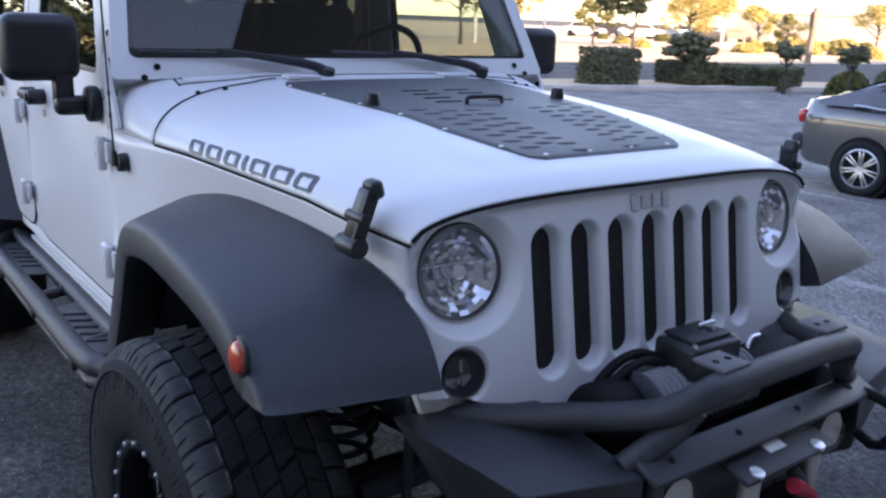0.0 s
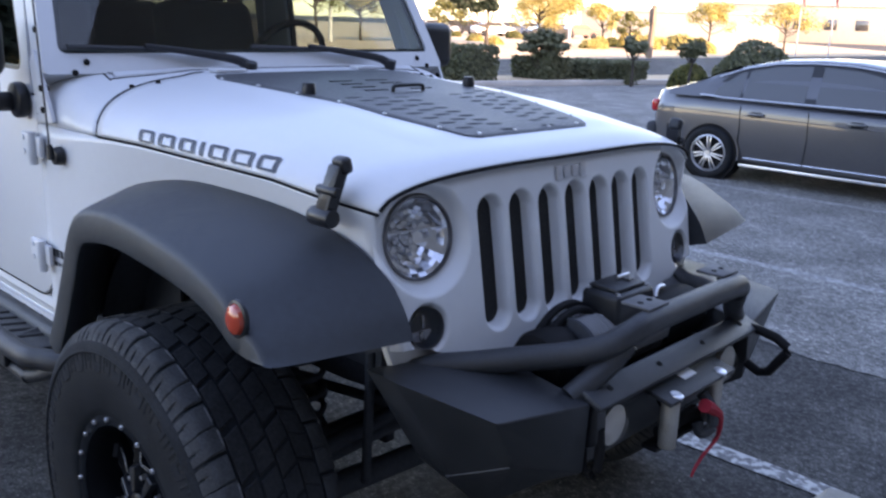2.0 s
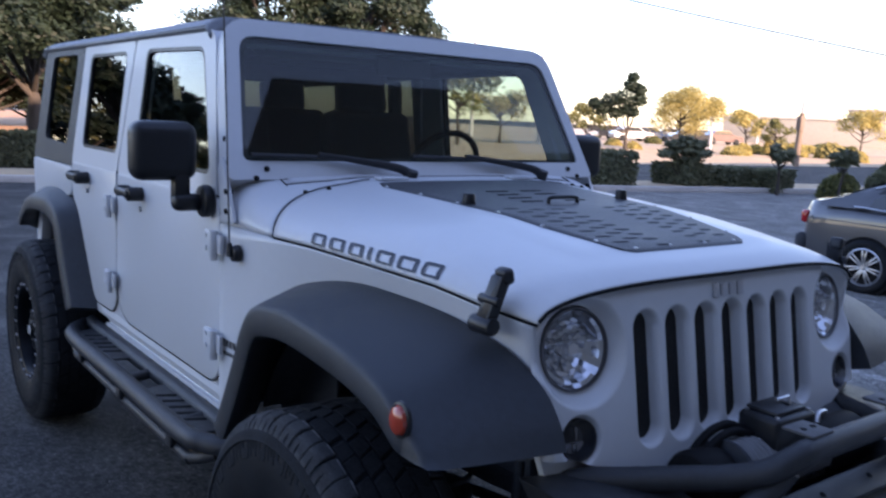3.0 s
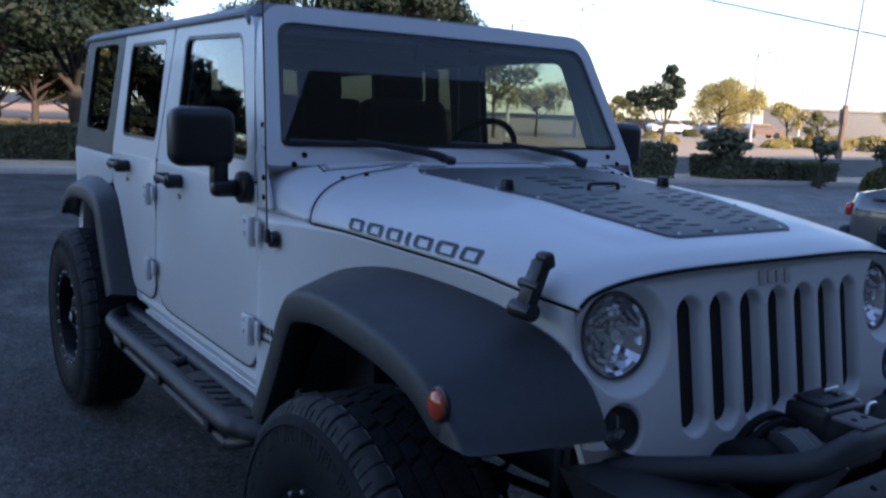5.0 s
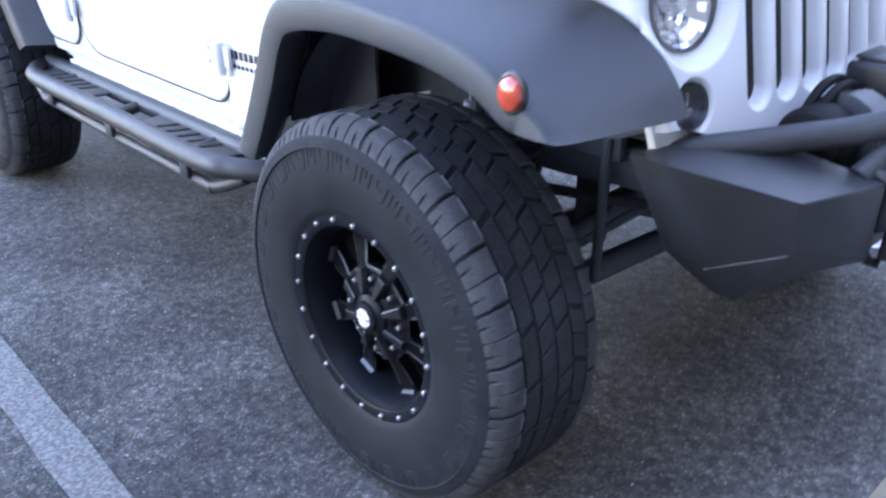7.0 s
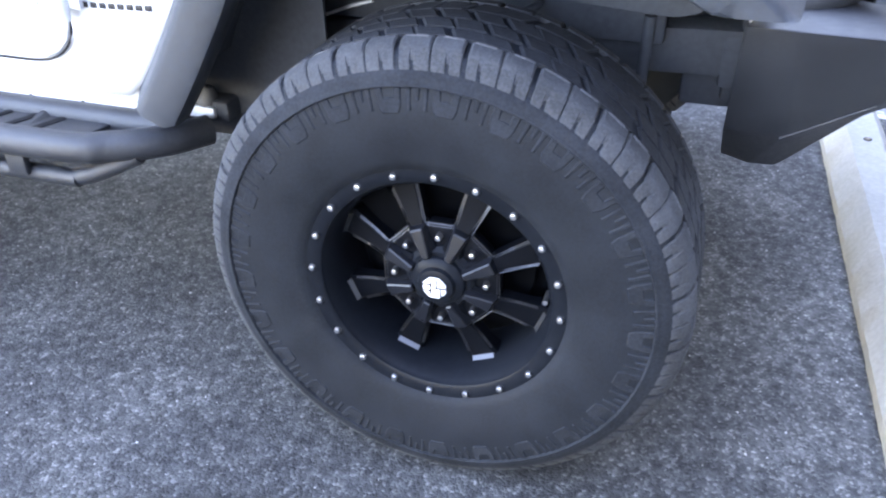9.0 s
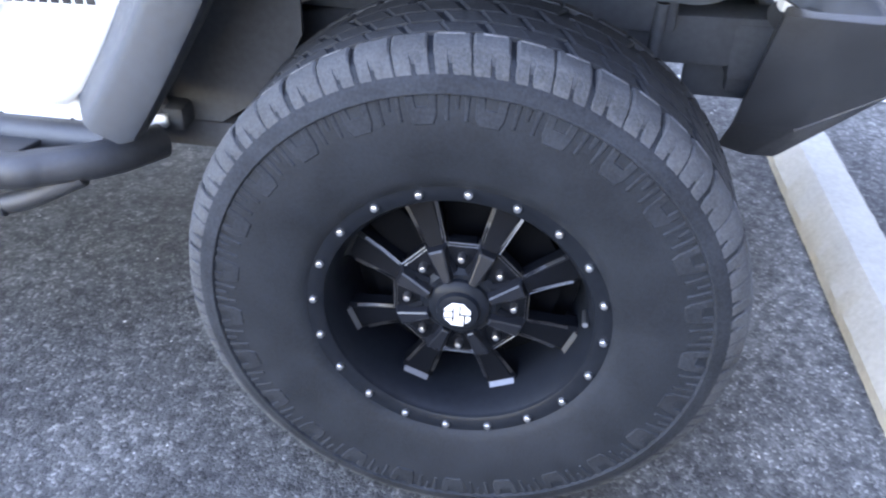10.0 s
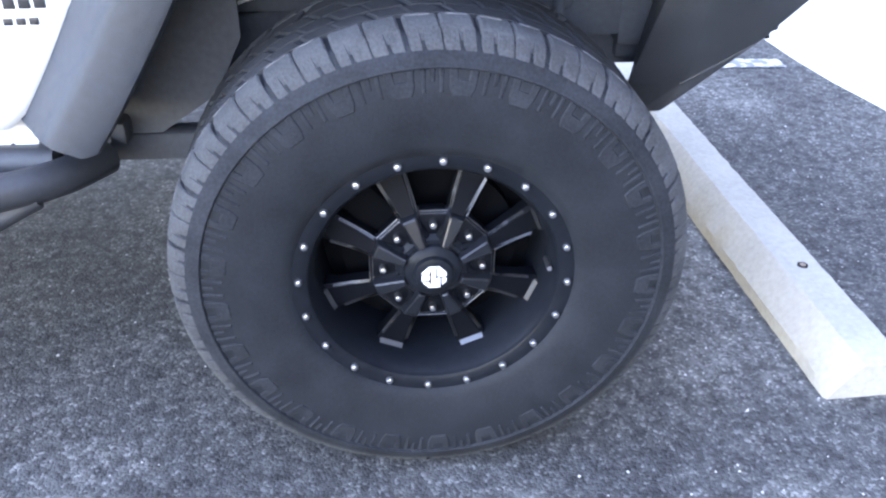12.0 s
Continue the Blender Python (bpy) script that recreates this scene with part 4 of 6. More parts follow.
    # raised pattern lower on the outer sidewall: notched shields between pairs of legs
    da2 = 2 * da

    def on_wall(u, v, w):
        d = w - 0.0007 - 0.0046 * smoothstep(0.36, 0.401, v)
        return v * math.sin(u), -d, v * math.cos(u)

    for k in range(N // 2):
        a = da2 * k + 0.3 * da
        shield = [(a, 0.401), (a + 0.01 * da2, 0.37), (a + 0.07 * da2, 0.356), (a + 0.4 * da2, 0.356), (a + 0.46 * da2, 0.37), (a + 0.47 * da2, 0.401), (a + 0.33 * da2, 0.401), (a + 0.31 * da2, 0.384), (a + 0.16 * da2, 0.384), (a + 0.14 * da2, 0.401)]
        merge(bite, prism(shield, 0.15, 0.1672, on_wall, 0.0025, 1))
        for o, low in ((0.55, 0.362), (0.7, 0.378), (0.84, 0.362)):
            leg = [(a + o * da2, 0.401), (a + (o + 0.01) * da2, low), (a + (o + 0.085) * da2, low), (a + (o + 0.095) * da2, 0.401)]
            merge(bite, prism(leg, 0.15, 0.167, on_wall, 0.0022, 1))
    tagged(part("tread", tread, DUSTY, tyre, "dusty shoulder tread blocks", 30), kind="stuff")
    tagged(part("tread_crown", crown, TREAD, tyre, "dark worn tread blocks", 30), kind="stuff")
    tagged(part("scuffed_edges", worn, WORN, tyre, "scuffed pale block edges", 60), kind="stuff")
    tagged(part("sidewall_pattern", bite, SIDEWALL, tyre, "raised sidewall pattern", 30), kind="stuff")
    part("shoulder_band", lathe([(0.437, -0.139), (0.431, -0.1505), (0.423, -0.157), (0.412, -0.1615), (0.406, -0.163), (0.4045, -0.1645), (0.4015, -0.1648), (0.3995, -0.162), (0.397, -0.155)], 92), SIDEWALL, tyre, "smooth shoulder band with a raised rib", 60)
    # rim
    rim = part("rim", lathe([(0.251, -0.12), (0.251, -0.144), (0.249, -0.1465), (0.246, -0.147), (0.226, -0.145), (0.2215, -0.142), (0.219, -0.134), (0.212, -0.125), (0.207, -0.07), (0.2, 0.0), (0.198, 0.08), (0.23, 0.12)], 80), GLOSS, w, "deep black rim with bolted ring")
    bolt_bm = bmesh.new()
    add_cyl(bolt_bm, (0, -0.144, 0.2375), (0, -0.153, 0.2375), 0.0072, 0.0055, 10, 0.0015)
    b0 = part("rim_bolt", bolt_bm, STEEL, rim, "small bright bolt")
    for k in range(20):
        m = Matrix.Rotation(radians(18 * k + 2.4), 4, "Y")
        if k:
            again(b0, rim, m)
        else:
            b0.matrix_basis = m
    # spokes
    sp = bmesh.new()
    rows = [(0.062, 0.02, -0.1035, 0.03), (0.1, 0.0155, -0.098, 0.03), (0.13, 0.019, -0.088, 0.03), (0.17, 0.0245, -0.079, 0.03), (0.2095, 0.03, -0.072, 0.04)]
    gr = []
    for r, hw, d, th in rows:
        gr.append([sp.verts.new(p) for p in ((-hw, d + 0.006, r), (-hw * 0.72, d, r), (hw * 0.72, d, r), (hw, d + 0.006, r), (hw, d + th, r), (-hw, d + th, r))])
    for p, q in zip(gr, gr[1:]):
        for j in range(6):
            sp.faces.new((p[j], p[(j + 1) % 6], q[(j + 1) % 6], q[j]))
    sp.faces.new(gr[0])
    sp.faces.new(gr[-1][::-1])
    s0 = part("spoke", sp, SPOKE, rim, "", 25)
    nut_bm = bmesh.new()
    add_cyl(nut_bm, (0, -0.085, 0.0895), (0, -0.107, 0.0895), 0.0072, 0.0058, 8, 0.002)
    n0 = part("lug_nut", nut_bm, STEEL, rim, "bright lug nut")
    # raised ridges of the centre star, and milled lines round the window ends
    rg = bmesh.new()
    v = [rg.verts.new(p) for p in ((-0.006, -0.119, 0.054), (0.006, -0.119, 0.054), (0.013, -0.108, 0.11), (-0.013, -0.108, 0.11), (-0.014, -0.088, 0.048), (0.014, -0.088, 0.048), (0.021, -0.078, 0.117), (-0.021, -0.078, 0.117))]
    for q in ((0, 1, 2, 3), (0, 4, 5, 1), (1, 5, 6, 2), (2, 6, 7, 3), (3, 7, 4, 0)):
        rg.faces.new([v[i] for i in q])
    bmesh.ops.bevel(rg, geom=rg.edges[:], offset=0.002, segments=1, affect="EDGES")
    r0 = part("star_ridge", rg, SATIN, rim, "satin black ridge", 25)
    ml = bmesh.new()
    for o in (0.0, 0.0055):
        add_tube(ml, [(-0.047 - o * 0.6, -0.0745, 0.182), (-0.038 - o * 0.6, -0.08, 0.15), (-0.0275 - o * 0.6, -0.0915, 0.113 - o), (0.0275 + o * 0.6, -0.0915, 0.113 - o), (0.038 + o * 0.6, -0.08, 0.15), (0.047 + o * 0.6, -0.0745, 0.182)], 0.001, 5)
    l0 = part("milled_mark", ml, MILLED, rim, "fine milled line")
    fc = bmesh.new()
    fv = [[fc.verts.new((x, d, r)) for r, d in ((0.2, -0.0735), (0.2065, -0.082), (0.211, -0.068))] for x in (-0.023, 0.023)]
    for i in range(3):
        fc.faces.new((fv[0][i], fv[0][(i + 1) % 3], fv[1][(i + 1) % 3], fv[1][i]))
    fc.faces.new(fv[0][::-1])
    fc.faces.new(fv[1])
    bmesh.ops.recalc_face_normals(fc, faces=fc.faces)
    f0 = part("spoke_facet", fc, MILLED, rim, "milled spoke facet", 25)
    pad = bmesh.new()
    add_box(pad, (0, -0.0775, 0.082), (0.05, 0.03, 0.062), None, 0.006)
    p0 = part("nut_seat", pad, SPOKE, rim)
    for k in range(8):
        for o, off in ((s0, 22.5), (n0, 0), (r0, 22.5), (l0, 0), (p0, 0), (f0, 22.5)):
            m = Matrix.Rotation(radians(45 * k + off - 0.5), 4, "Y")
            if k:
                again(o, rim, m)
            else:
                o.matrix_basis = m
    part("hub", lathe([(0.0, -0.104), (0.06, -0.104), (0.068, -0.096), (0.07, -0.03)], 40), GLOSS, rim)
    part("centre_cap", lathe([(0.0, -0.132), (0.026, -0.131), (0.034, -0.128), (0.037, -0.12), (0.046, -0.117), (0.051, -0.112), (0.053, -0.095)], 48), GLOSS, rim, "black centre cap")
    # a pale octagon cut by dark lines
    c = 0.0235
    oct_ = [(c * math.cos(radians(22.5 + 45 * k)), c * math.sin(radians(22.5 + 45 * k))) for k in range(8)]
    em = part("cap_emblem", prism(oct_, 0.131, 0.1335, lambda u, v, w: (u, -w, v), 0.0006), STICKER, rim, "plain pale emblem shape")
    for x, z, wd, ht in ((-0.007, 0.0, 0.003, 0.03), (0.004, 0.009, 0.003, 0.022), (0.012, -0.008, 0.003, 0.02), (-0.013, 0.006, 0.016, 0.003), (0.012, 0.001, 0.02, 0.003), (-0.013, -0.007, 0.016, 0.003)):
        part("emblem_line", box((x, -0.1336, z), (wd, 0.001, ht)), SEAM, em)
    part("valve", cyl((0.206 * math.sin(radians(87)), -0.1, 0.206 * math.cos(radians(87))), (0.206 * math.sin(radians(87)), -0.135, 0.206 * math.cos(radians(87))), 0.005, seg=8), STEEL, rim, "valve stem")
    # run out to the barrel and blacked: shade behind the spokes as colour
    part("brake_disc", lathe([(0.0, -0.02), (0.165, -0.02), (0.165, 0.005), (0.1988, 0.008), (0.1988, 0.02), (0.0, 0.02)], 40), mat_brake, w, "near-black brake disc filling the rim")
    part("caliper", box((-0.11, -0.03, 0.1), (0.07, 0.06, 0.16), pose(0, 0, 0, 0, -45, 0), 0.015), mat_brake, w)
    return w


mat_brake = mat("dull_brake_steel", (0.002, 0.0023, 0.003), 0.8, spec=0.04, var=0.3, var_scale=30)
HUB_Y, HUB_Z = 0.84, 0.475
w_fr = wheel("wheel", (0.007, -HUB_Y, HUB_Z), -1)


def clone_part(ob, m):
    """A copy of a part with its pieces, under the same vehicle."""
    made = {}
    for o in (ob, *ob.children_recursive):
        made[o] = o.copy()
        scene.collection.objects.link(made[o])
        made[o].parent = made.get(o.parent, o.parent)
    made[ob].matrix_basis = m
    return made[ob]


clone_part(w_fr, pose(-2.95, 0.04 - HUB_Y, HUB_Z, 0, 33, 0))
clone_part(w_fr, pose(0.004, HUB_Y, HUB_Z, 0, 0, 180))
clone_part(w_fr, pose(-2.95, HUB_Y - 0.04, HUB_Z, 0, 0, 180))
tagged(w_fr, "black wheel with a mud-terrain tyre and bright bolts")


# ---- hood fittings ----
def on_hood(x, y, up=0.0):
    return hood_front(x, y), y, hood_z(x, y) + up


def hood_plate():
    """The black louvred panel let into the hood."""
    half = lambda x: lerp(x, [(-0.6, 0.36), (-0.52, 0.398), (0.13, 0.32), (0.3, 0.28), (0.345, 0.263), (0.372, 0.22)])
    bm = sheet(lambda x, k: on_hood(x, k * half(x), 0.002 + (0.002 if abs(k) < 0.97 and -0.59 < x < 0.367 else -0.004)), [-0.6, -0.592, -0.57, -0.54, -0.52, *lin(-0.48, 0.26, 26), 0.29, 0.31, 0.33, 0.35, 0.363, 0.372], [-1, -0.975, *lin(-0.95, 0.95, 31), 0.975, 1])
    return part("hood_plate", bm, VINYL, car, "dark grey louvred panel on the hood", 40)


plate = hood_plate()


def louver_mesh():
    """A low pressed oval, darker than the panel: its opening's shade is in the colour."""
    bm = lathe([(0.0, 0.0028), (0.5, 0.0022), (0.85, 0.0008), (1.0, -0.001)], 20)
    bmesh.ops.transform(bm, matrix=Matrix(((0.0105, 0, 0, 0), (0, 0, 0.034, 0), (0, 1, 0, 0), (0, 0, 0, 1))), verts=bm.verts)
    return bm


# shade of the louver openings, put into a darker tone of the panel
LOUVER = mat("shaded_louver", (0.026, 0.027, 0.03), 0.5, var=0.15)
lv = [None]


def louver(x, y, turn=0.0):
    m = Matrix.Translation(on_hood(x, y, 0.004)) @ pose(0, 0, 0, 0, 3, turn)
    if lv[0] is None:
        lv[0] = part("louver", louver_mesh(), LOUVER, plate, "pressed oval louver, its shade in the colour", 60)
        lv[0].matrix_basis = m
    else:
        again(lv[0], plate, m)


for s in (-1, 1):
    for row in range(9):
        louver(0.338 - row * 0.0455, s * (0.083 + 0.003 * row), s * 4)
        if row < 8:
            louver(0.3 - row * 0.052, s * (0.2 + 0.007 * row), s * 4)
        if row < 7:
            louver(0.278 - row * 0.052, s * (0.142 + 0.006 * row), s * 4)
    for row in range(4):
        part("slit", box(on_hood(-0.155 - row * 0.061, s * (0.09 - 0.006 * row), 0.0042), (0.014, 0.085, 0.003), None, 0.0018), SEAM, plate, "dark open slit")
    for x in lin(-0.5, 0.28, 6):
        hw = lerp(x, [(-0.6, 0.36), (-0.52, 0.385), (0.13, 0.305), (0.3, 0.262)])
        p = Vector(on_hood(x, s * hw, 0.003))
        part("plate_bolt", cyl(p, p + Vector((0, 0, 0.0035)), 0.006, 0.0045, 10), STEEL, plate)
    p = Vector(on_hood(-0.17, s * 0.32, 0.0))
    part("hood_bumper", cyl(p, p + Vector((0, 0, 0.034)), 0.021, 0.017, 18, 0.005), PLASTIC, hood_ob, "black rubber windshield rest")
for y in (-0.2, -0.07, 0.07, 0.2):
    p = Vector(on_hood(0.35, y, 0.003))
    part("plate_bolt", cyl(p, p + Vector((0, 0, 0.0035)), 0.006, 0.0045, 10), STEEL, plate)
b = tube(smooth_path([on_hood(-0.115, -0.06, 0.004), on_hood(-0.115, -0.055, 0.02), on_hood(-0.115, 0.0, 0.022), on_hood(-0.115, 0.055, 0.02), on_hood(-0.115, 0.06, 0.004)], 4), 0.006, 8)
part("plate_handle", b, PLASTIC, plate, "black bar handle")


def hood_latch(s):
    """Rubber hold-down: a base on the fender, a strap and a hook on the hood."""
    m = lambda x, y, z: (x, s * y, z)
    tilt = pose(0, 0, 0, -s * 14, 0, 0)
    la = part("hood_latch", box(m(0.368, 0.692, 1.216), (0.07, 0.028, 0.03), tilt, 0.01, 3), PLASTIC, car, "black rubber hood latch")
    part("pivot", cyl(m(0.34, 0.70, 1.218), m(0.405, 0.698, 1.218), 0.02, seg=14, bevel=0.004), PLASTIC, la)
    part("strap", prism(rounded([(-0.021, -0.004), (0.021, -0.004), (0.019, 0.1), (-0.019, 0.1)], 0.006, 3), -0.014, 0.014, lambda u, v, w: m(0.374 + u + 0.12 * v, 0.697 - 0.30 * v + w, 1.226 + v), 0.006), PLASTIC, la)
    part("pin", cyl(m(0.348, 0.69, 1.272), m(0.411, 0.69, 1.272), 0.011, seg=12, bevel=0.003), PLASTIC, la)
    part("hook", box(m(0.392, 0.664, 1.324), (0.042, 0.028, 0.036), tilt, 0.01, 3), PLASTIC, la)


for s in (-1, 1):
    hood_latch(s)
    # washer nozzles and cowl vent
    p = Vector((-0.60, s * 0.30, hood_z(-0.6, 0.3)))
    part("cowl_cap", box((-0.63, s * 0.28, hood_z(-0.63, 0.28) + 0.006), (0.05, 0.11, 0.012), None, 0.005), WHITE, car)
    for x, y in ((-0.62, 0.60), (-0.6, 0.53)):
        p = Vector(on_hood(x, s * y, 0))
        part("cowl_pin", cyl(p, p + Vector((0, 0, 0.008)), 0.008, 0.006, 10), SEAM, car)


# decals as plain bars: name on the hood side, two lines on the cowl side
def decal_bars(s):
    widths = [0.06, 0.062, 0.058, 0.016, 0.066, 0.072, 0.066]
    x = -0.297
    for w in widths:
        bars = [(x, 0.014, 0, 1)] if w < 0.02 else [(x, 0.013, 0.06, 0.94), (x + w - 0.013, 0.013, 0.06, 0.94), (x + 0.006, w - 0.012, 0, 0.2), (x + 0.006, w - 0.012, 0.8, 1)]
        for x0, bw, va, vb in bars:
            def f(u, v):
                v = va + (vb - va) * v
                xx = x0 + bw * u - 0.014 * v
                seam = hood_seam(xx)
                zz = seam + 0.008 + 0.012 * (xx + 0.1) + 0.029 * v
                hw, t = hood_half(xx), hood_top(xx)
                k = max(1 - ((zz - seam) / (t - seam)) ** 2, 0) ** (1 / 3.6)
                y = k * hw
                return hood_front(xx, y), s * (y + (0.002 if vb - va > 0.5 else 0.0022)), zz + 0.0012

            part("decal_bar", sheet(f, lin(0, 1, 4), lin(0, 1, 6)), GREY_DECAL, car, "grey decal bar on the hood side")
        x += w + 0.018


for s in (-1, 1):
    decal_bars(s)
for s in (-1, 1):
    for k, (x0, z, h, n, w) in enumerate(((-0.79, 0.913, 0.024, 8, 0.0185), (-0.80, 0.88, 0.012, 9, 0.015))):
        for i in range(n):
            x = x0 + i * (w + 0.005)
            part("decal_bar", box((x, s * (hood_half(x) + 0.0015 - 0.0128 * smoothstep(-0.8, -0.3, x)), z), (w, 0.004, h), None, 0.001), BLACK_DECAL, car, "black decal bar on the cowl side")

# ---- front bumper ----
bumper = new("front_bumper")
bumper.parent = car
tagged(bumper, "stubby black steel winch bumper")



def bumper_wing(s):
    """The folded wing: top, front, outer end and slanted underside as one welded box."""
    T = [(0.47, 0.668, 0.908), (0.56, 0.665, 0.905), (0.798, 0.628, 0.889), (0.835, 0.37, 0.862), (0.55, 0.37, 0.90)]
    Bt = [(0.465, 0.50, 0.64), (0.586, 0.521, 0.65), (0.745, 0.497, 0.728), (0.83, 0.37, 0.70), (0.53, 0.36, 0.63)]
    U = [(0.472, 0.365, 0.524), (0.53, 0.39, 0.519), (0.585, 0.402, 0.525), (0.72, 0.345, 0.63), (0.53, 0.345, 0.56)]
    bm = bmesh.new()
    L = [[bm.verts.new((x, s * y, z)) for x, y, z in loop] for loop in (T, Bt, U)]
    bm.faces.new(L[0])
    bm.faces.new(L[2][::-1])
    for a, b in ((0, 1), (1, 2)):
        for i in range(5):
            bm.faces.new((L[a][i], L[a][(i + 1) % 5], L[b][(i + 1) % 5], L[b][i]))
    bmesh.ops.recalc_face_normals(bm, faces=bm.faces)
    bmesh.ops.bevel(bm, geom=bm.edges[:], offset=0.006, segments=2, affect="EDGES", profile=0.5)
    w = part("wing", bm, POWDER, bumper, "folded black steel wing", 30)
    part("weld_seam", tube([(0.575, s * 0.521, 0.645), (0.65, s * 0.512, 0.682), (0.735, s * 0.4995, 0.7235)], 0.0022, 6), WORN, w)
    lamp = lathe([(0.0, 0.012), (0.03, 0.01), (0.04, 0.0), (0.043, -0.02)], 28)
    bmesh.ops.transform(lamp, matrix=pose(0.835, s * 0.262, 0.775, 0, 0, 90) @ Matrix.Diagonal((1, -1, 1, 1)), verts=lamp.verts)
    part("fog_lamp", lamp, LENS, w, "round fog lamp")
    part("fog_bowl", cyl((0.80, s * 0.262, 0.775), (0.828, s * 0.262, 0.775), 0.034, 0.046, 24), FOG_BOWL, w, "pale dusty lamp bowl")


for s in (-1, 1):
    bumper_wing(s)
# centre: tray, front lip plate, winch and fairlead
part("winch_tray", box((0.66, 0, 0.80), (0.3, 0.68, 0.012), None, 0.003), POWDER, bumper)
part("front_lip", box((0.831, 0, 0.866), (0.066, 0.74, 0.018), pose(0, 0, 0, 0, 23, 0), 0.006), POWDER, bumper, "sloped black lip plate")
part("centre_face", box((0.80, 0, 0.775), (0.016, 0.7, 0.15), None, 0.004), POWDER, bumper)
for y in (-0.3, -0.1, 0.1, 0.3):
    part("lip_hole", cyl((0.829, y, 0.868), (0.8345, y, 0.8757), 0.008, seg=12), SEAM, bumper)
# hoop
hoop_pts = [(0.49, -0.57, 0.872), (0.53, -0.525, 0.89), (0.60, -0.46, 0.903), (0.68, -0.395, 0.921), (0.75, -0.335, 0.936), (0.81, -0.293, 0.96), (0.842, -0.245, 0.99), (0.85, -0.17, 1.003)]
hoop_pts += [(x, -y, z) for x, y, z in hoop_pts[::-1]]
hoop = part("hoop", tube(smooth_path(hoop_pts, 7), 0.028, 18), POWDER, bumper, "black steel tube hoop", 60)
for s in (-1, 1):
    part("hoop_leg", tube(smooth_path([(0.836, s * 0.255, 0.968), (0.82, s * 0.275, 0.928), (0.805, s * 0.323, 0.896), (0.785, s * 0.375, 0.86)], 4), 0.025, 14), POWDER, bumper, "", 60)
    tx, ty = (0.82, -0.168) if s < 0 else (0.805, 0.195)
    # light from above is put into the tabs' paler grey
    tab = part("light_tab", box((tx, ty, 1.032), (0.074, 0.08, 0.008), None, 0.003), GREY_RUBBER_LIT_TAB, bumper, "lamp tab with holes, light from above in its pale grey")
    for dy in (-0.018, 0.018):
        part("hole", cyl((tx, ty + dy, 1.033), (tx, ty + dy, 1.0375), 0.007, seg=12), SEAM, tab)
    part("tab_web", box((tx + 0.02, ty, 1.014), (0.008, 0.07, 0.036), None, 0.002), POWDER, tab)
    # shackle mount and shackle
    part("shackle_mount", prism(rounded([(0.79, 0.862), (0.846, 0.86), (0.85, 0.765), (0.80, 0.74)], 0.012), 0.33, 0.36, lambda a, b, w: (a, s * w, b), 0.005), PLASTIC, bumper, "black shackle mount plate")
    loop = [(0.842, 0.858), (0.87, 0.858), (0.915, 0.85), (0.945, 0.833), (0.947, 0.818), (0.905, 0.752), (0.88, 0.745), (0.845, 0.76)] if s > 0 else [(0.845, 0.8), (0.85, 0.76), (0.846, 0.705), (0.836, 0.69), (0.818, 0.69), (0.808, 0.705), (0.806, 0.76)]
    part("shackle", tube([(x, s * 0.345, z) for x, z in loop], 0.0125 if s > 0 else 0.011, 10), SHACKLE, bumper, "black angular steel loop swung out" if s > 0 else "black steel loop hanging down", 60)
# winch
winch = new("winch")
winch.parent = car
tagged(winch, "black electric winch behind the hoop")
part("drum", cyl((0.66, -0.2, 0.88), (0.66, 0.12, 0.88), 0.05, seg=24), DARK, winch)
rope = bmesh.new()
for i in range(18):
    for r, dz in ((0.056, 0.0), (0.066, 0.009)):
        add_tube(rope, [(0.66 + r * math.cos(a), -0.19 + i * 0.0175 + dz, 0.88 + r * math.sin(a)) for a in lin(0, 2 * math.pi, 20)], 0.008, 7)
part("rope", rope, mat("grey_synthetic_rope", (0.2, 0.2, 0.205), 0.8, bump=0.6, bump_scale=300), winch, "wound grey rope")
part("drum_flange", cyl((0.66, -0.212, 0.88), (0.66, -0.2, 0.88), 0.082, seg=28, bevel=0.004), DARK, winch, "worn dark drum flange")
part("motor", cyl((0.645, -0.325, 0.875), (0.645, -0.212, 0.875), 0.074, seg=28, bevel=0.025), SHACKLE, winch)
part("gearbox", cyl((0.66, 0.13, 0.87), (0.66, 0.33, 0.87), 0.068, seg=28, bevel=0.008), SHACKLE, winch)
cb = part("control_box", box((0.66, -0.02, 0.96), (0.11, 0.16, 0.085), None, 0.014, 3), PLASTIC, winch, "black winch control box")
for dx, dy in ((-0.04, -0.065), (0.04, -0.065), (-0.04, 0.065), (0.04, 0.065)):
    part("screw", cyl((0.66 + dx, -0.02 + dy, 1.001), (0.66 + dx, -0.02 + dy, 1.006), 0.006, seg=10), STEEL, cb)
for dx in (0.637, 0.67):
    part("screw", cyl((dx, -0.098, 0.945), (dx, -0.104, 0.945), 0.005, seg=8), STICKER, cb, "small bright screw")
part("lid", box((0.655, -0.02, 1.006), (0.085, 0.12, 0.014), None, 0.006), PLASTIC, cb)
part("handle", add_cyl(cyl((0.65, -0.012, 1.02), (0.65, 0.04, 1.02), 0.005, seg=8, bevel=0.002), (0.65, 0.014, 1.012), (0.675, 0.005, 1.02), 0.005, seg=8), STEEL, cb, "bright steel handle")
part("clutch_lever", tube(smooth_path([(0.655, 0.17, 0.905), (0.66, 0.165, 0.935), (0.65, 0.185, 0.952), (0.645, 0.225, 0.95)], 4), 0.0065, 10), STEEL, winch, "bent steel clutch lever")
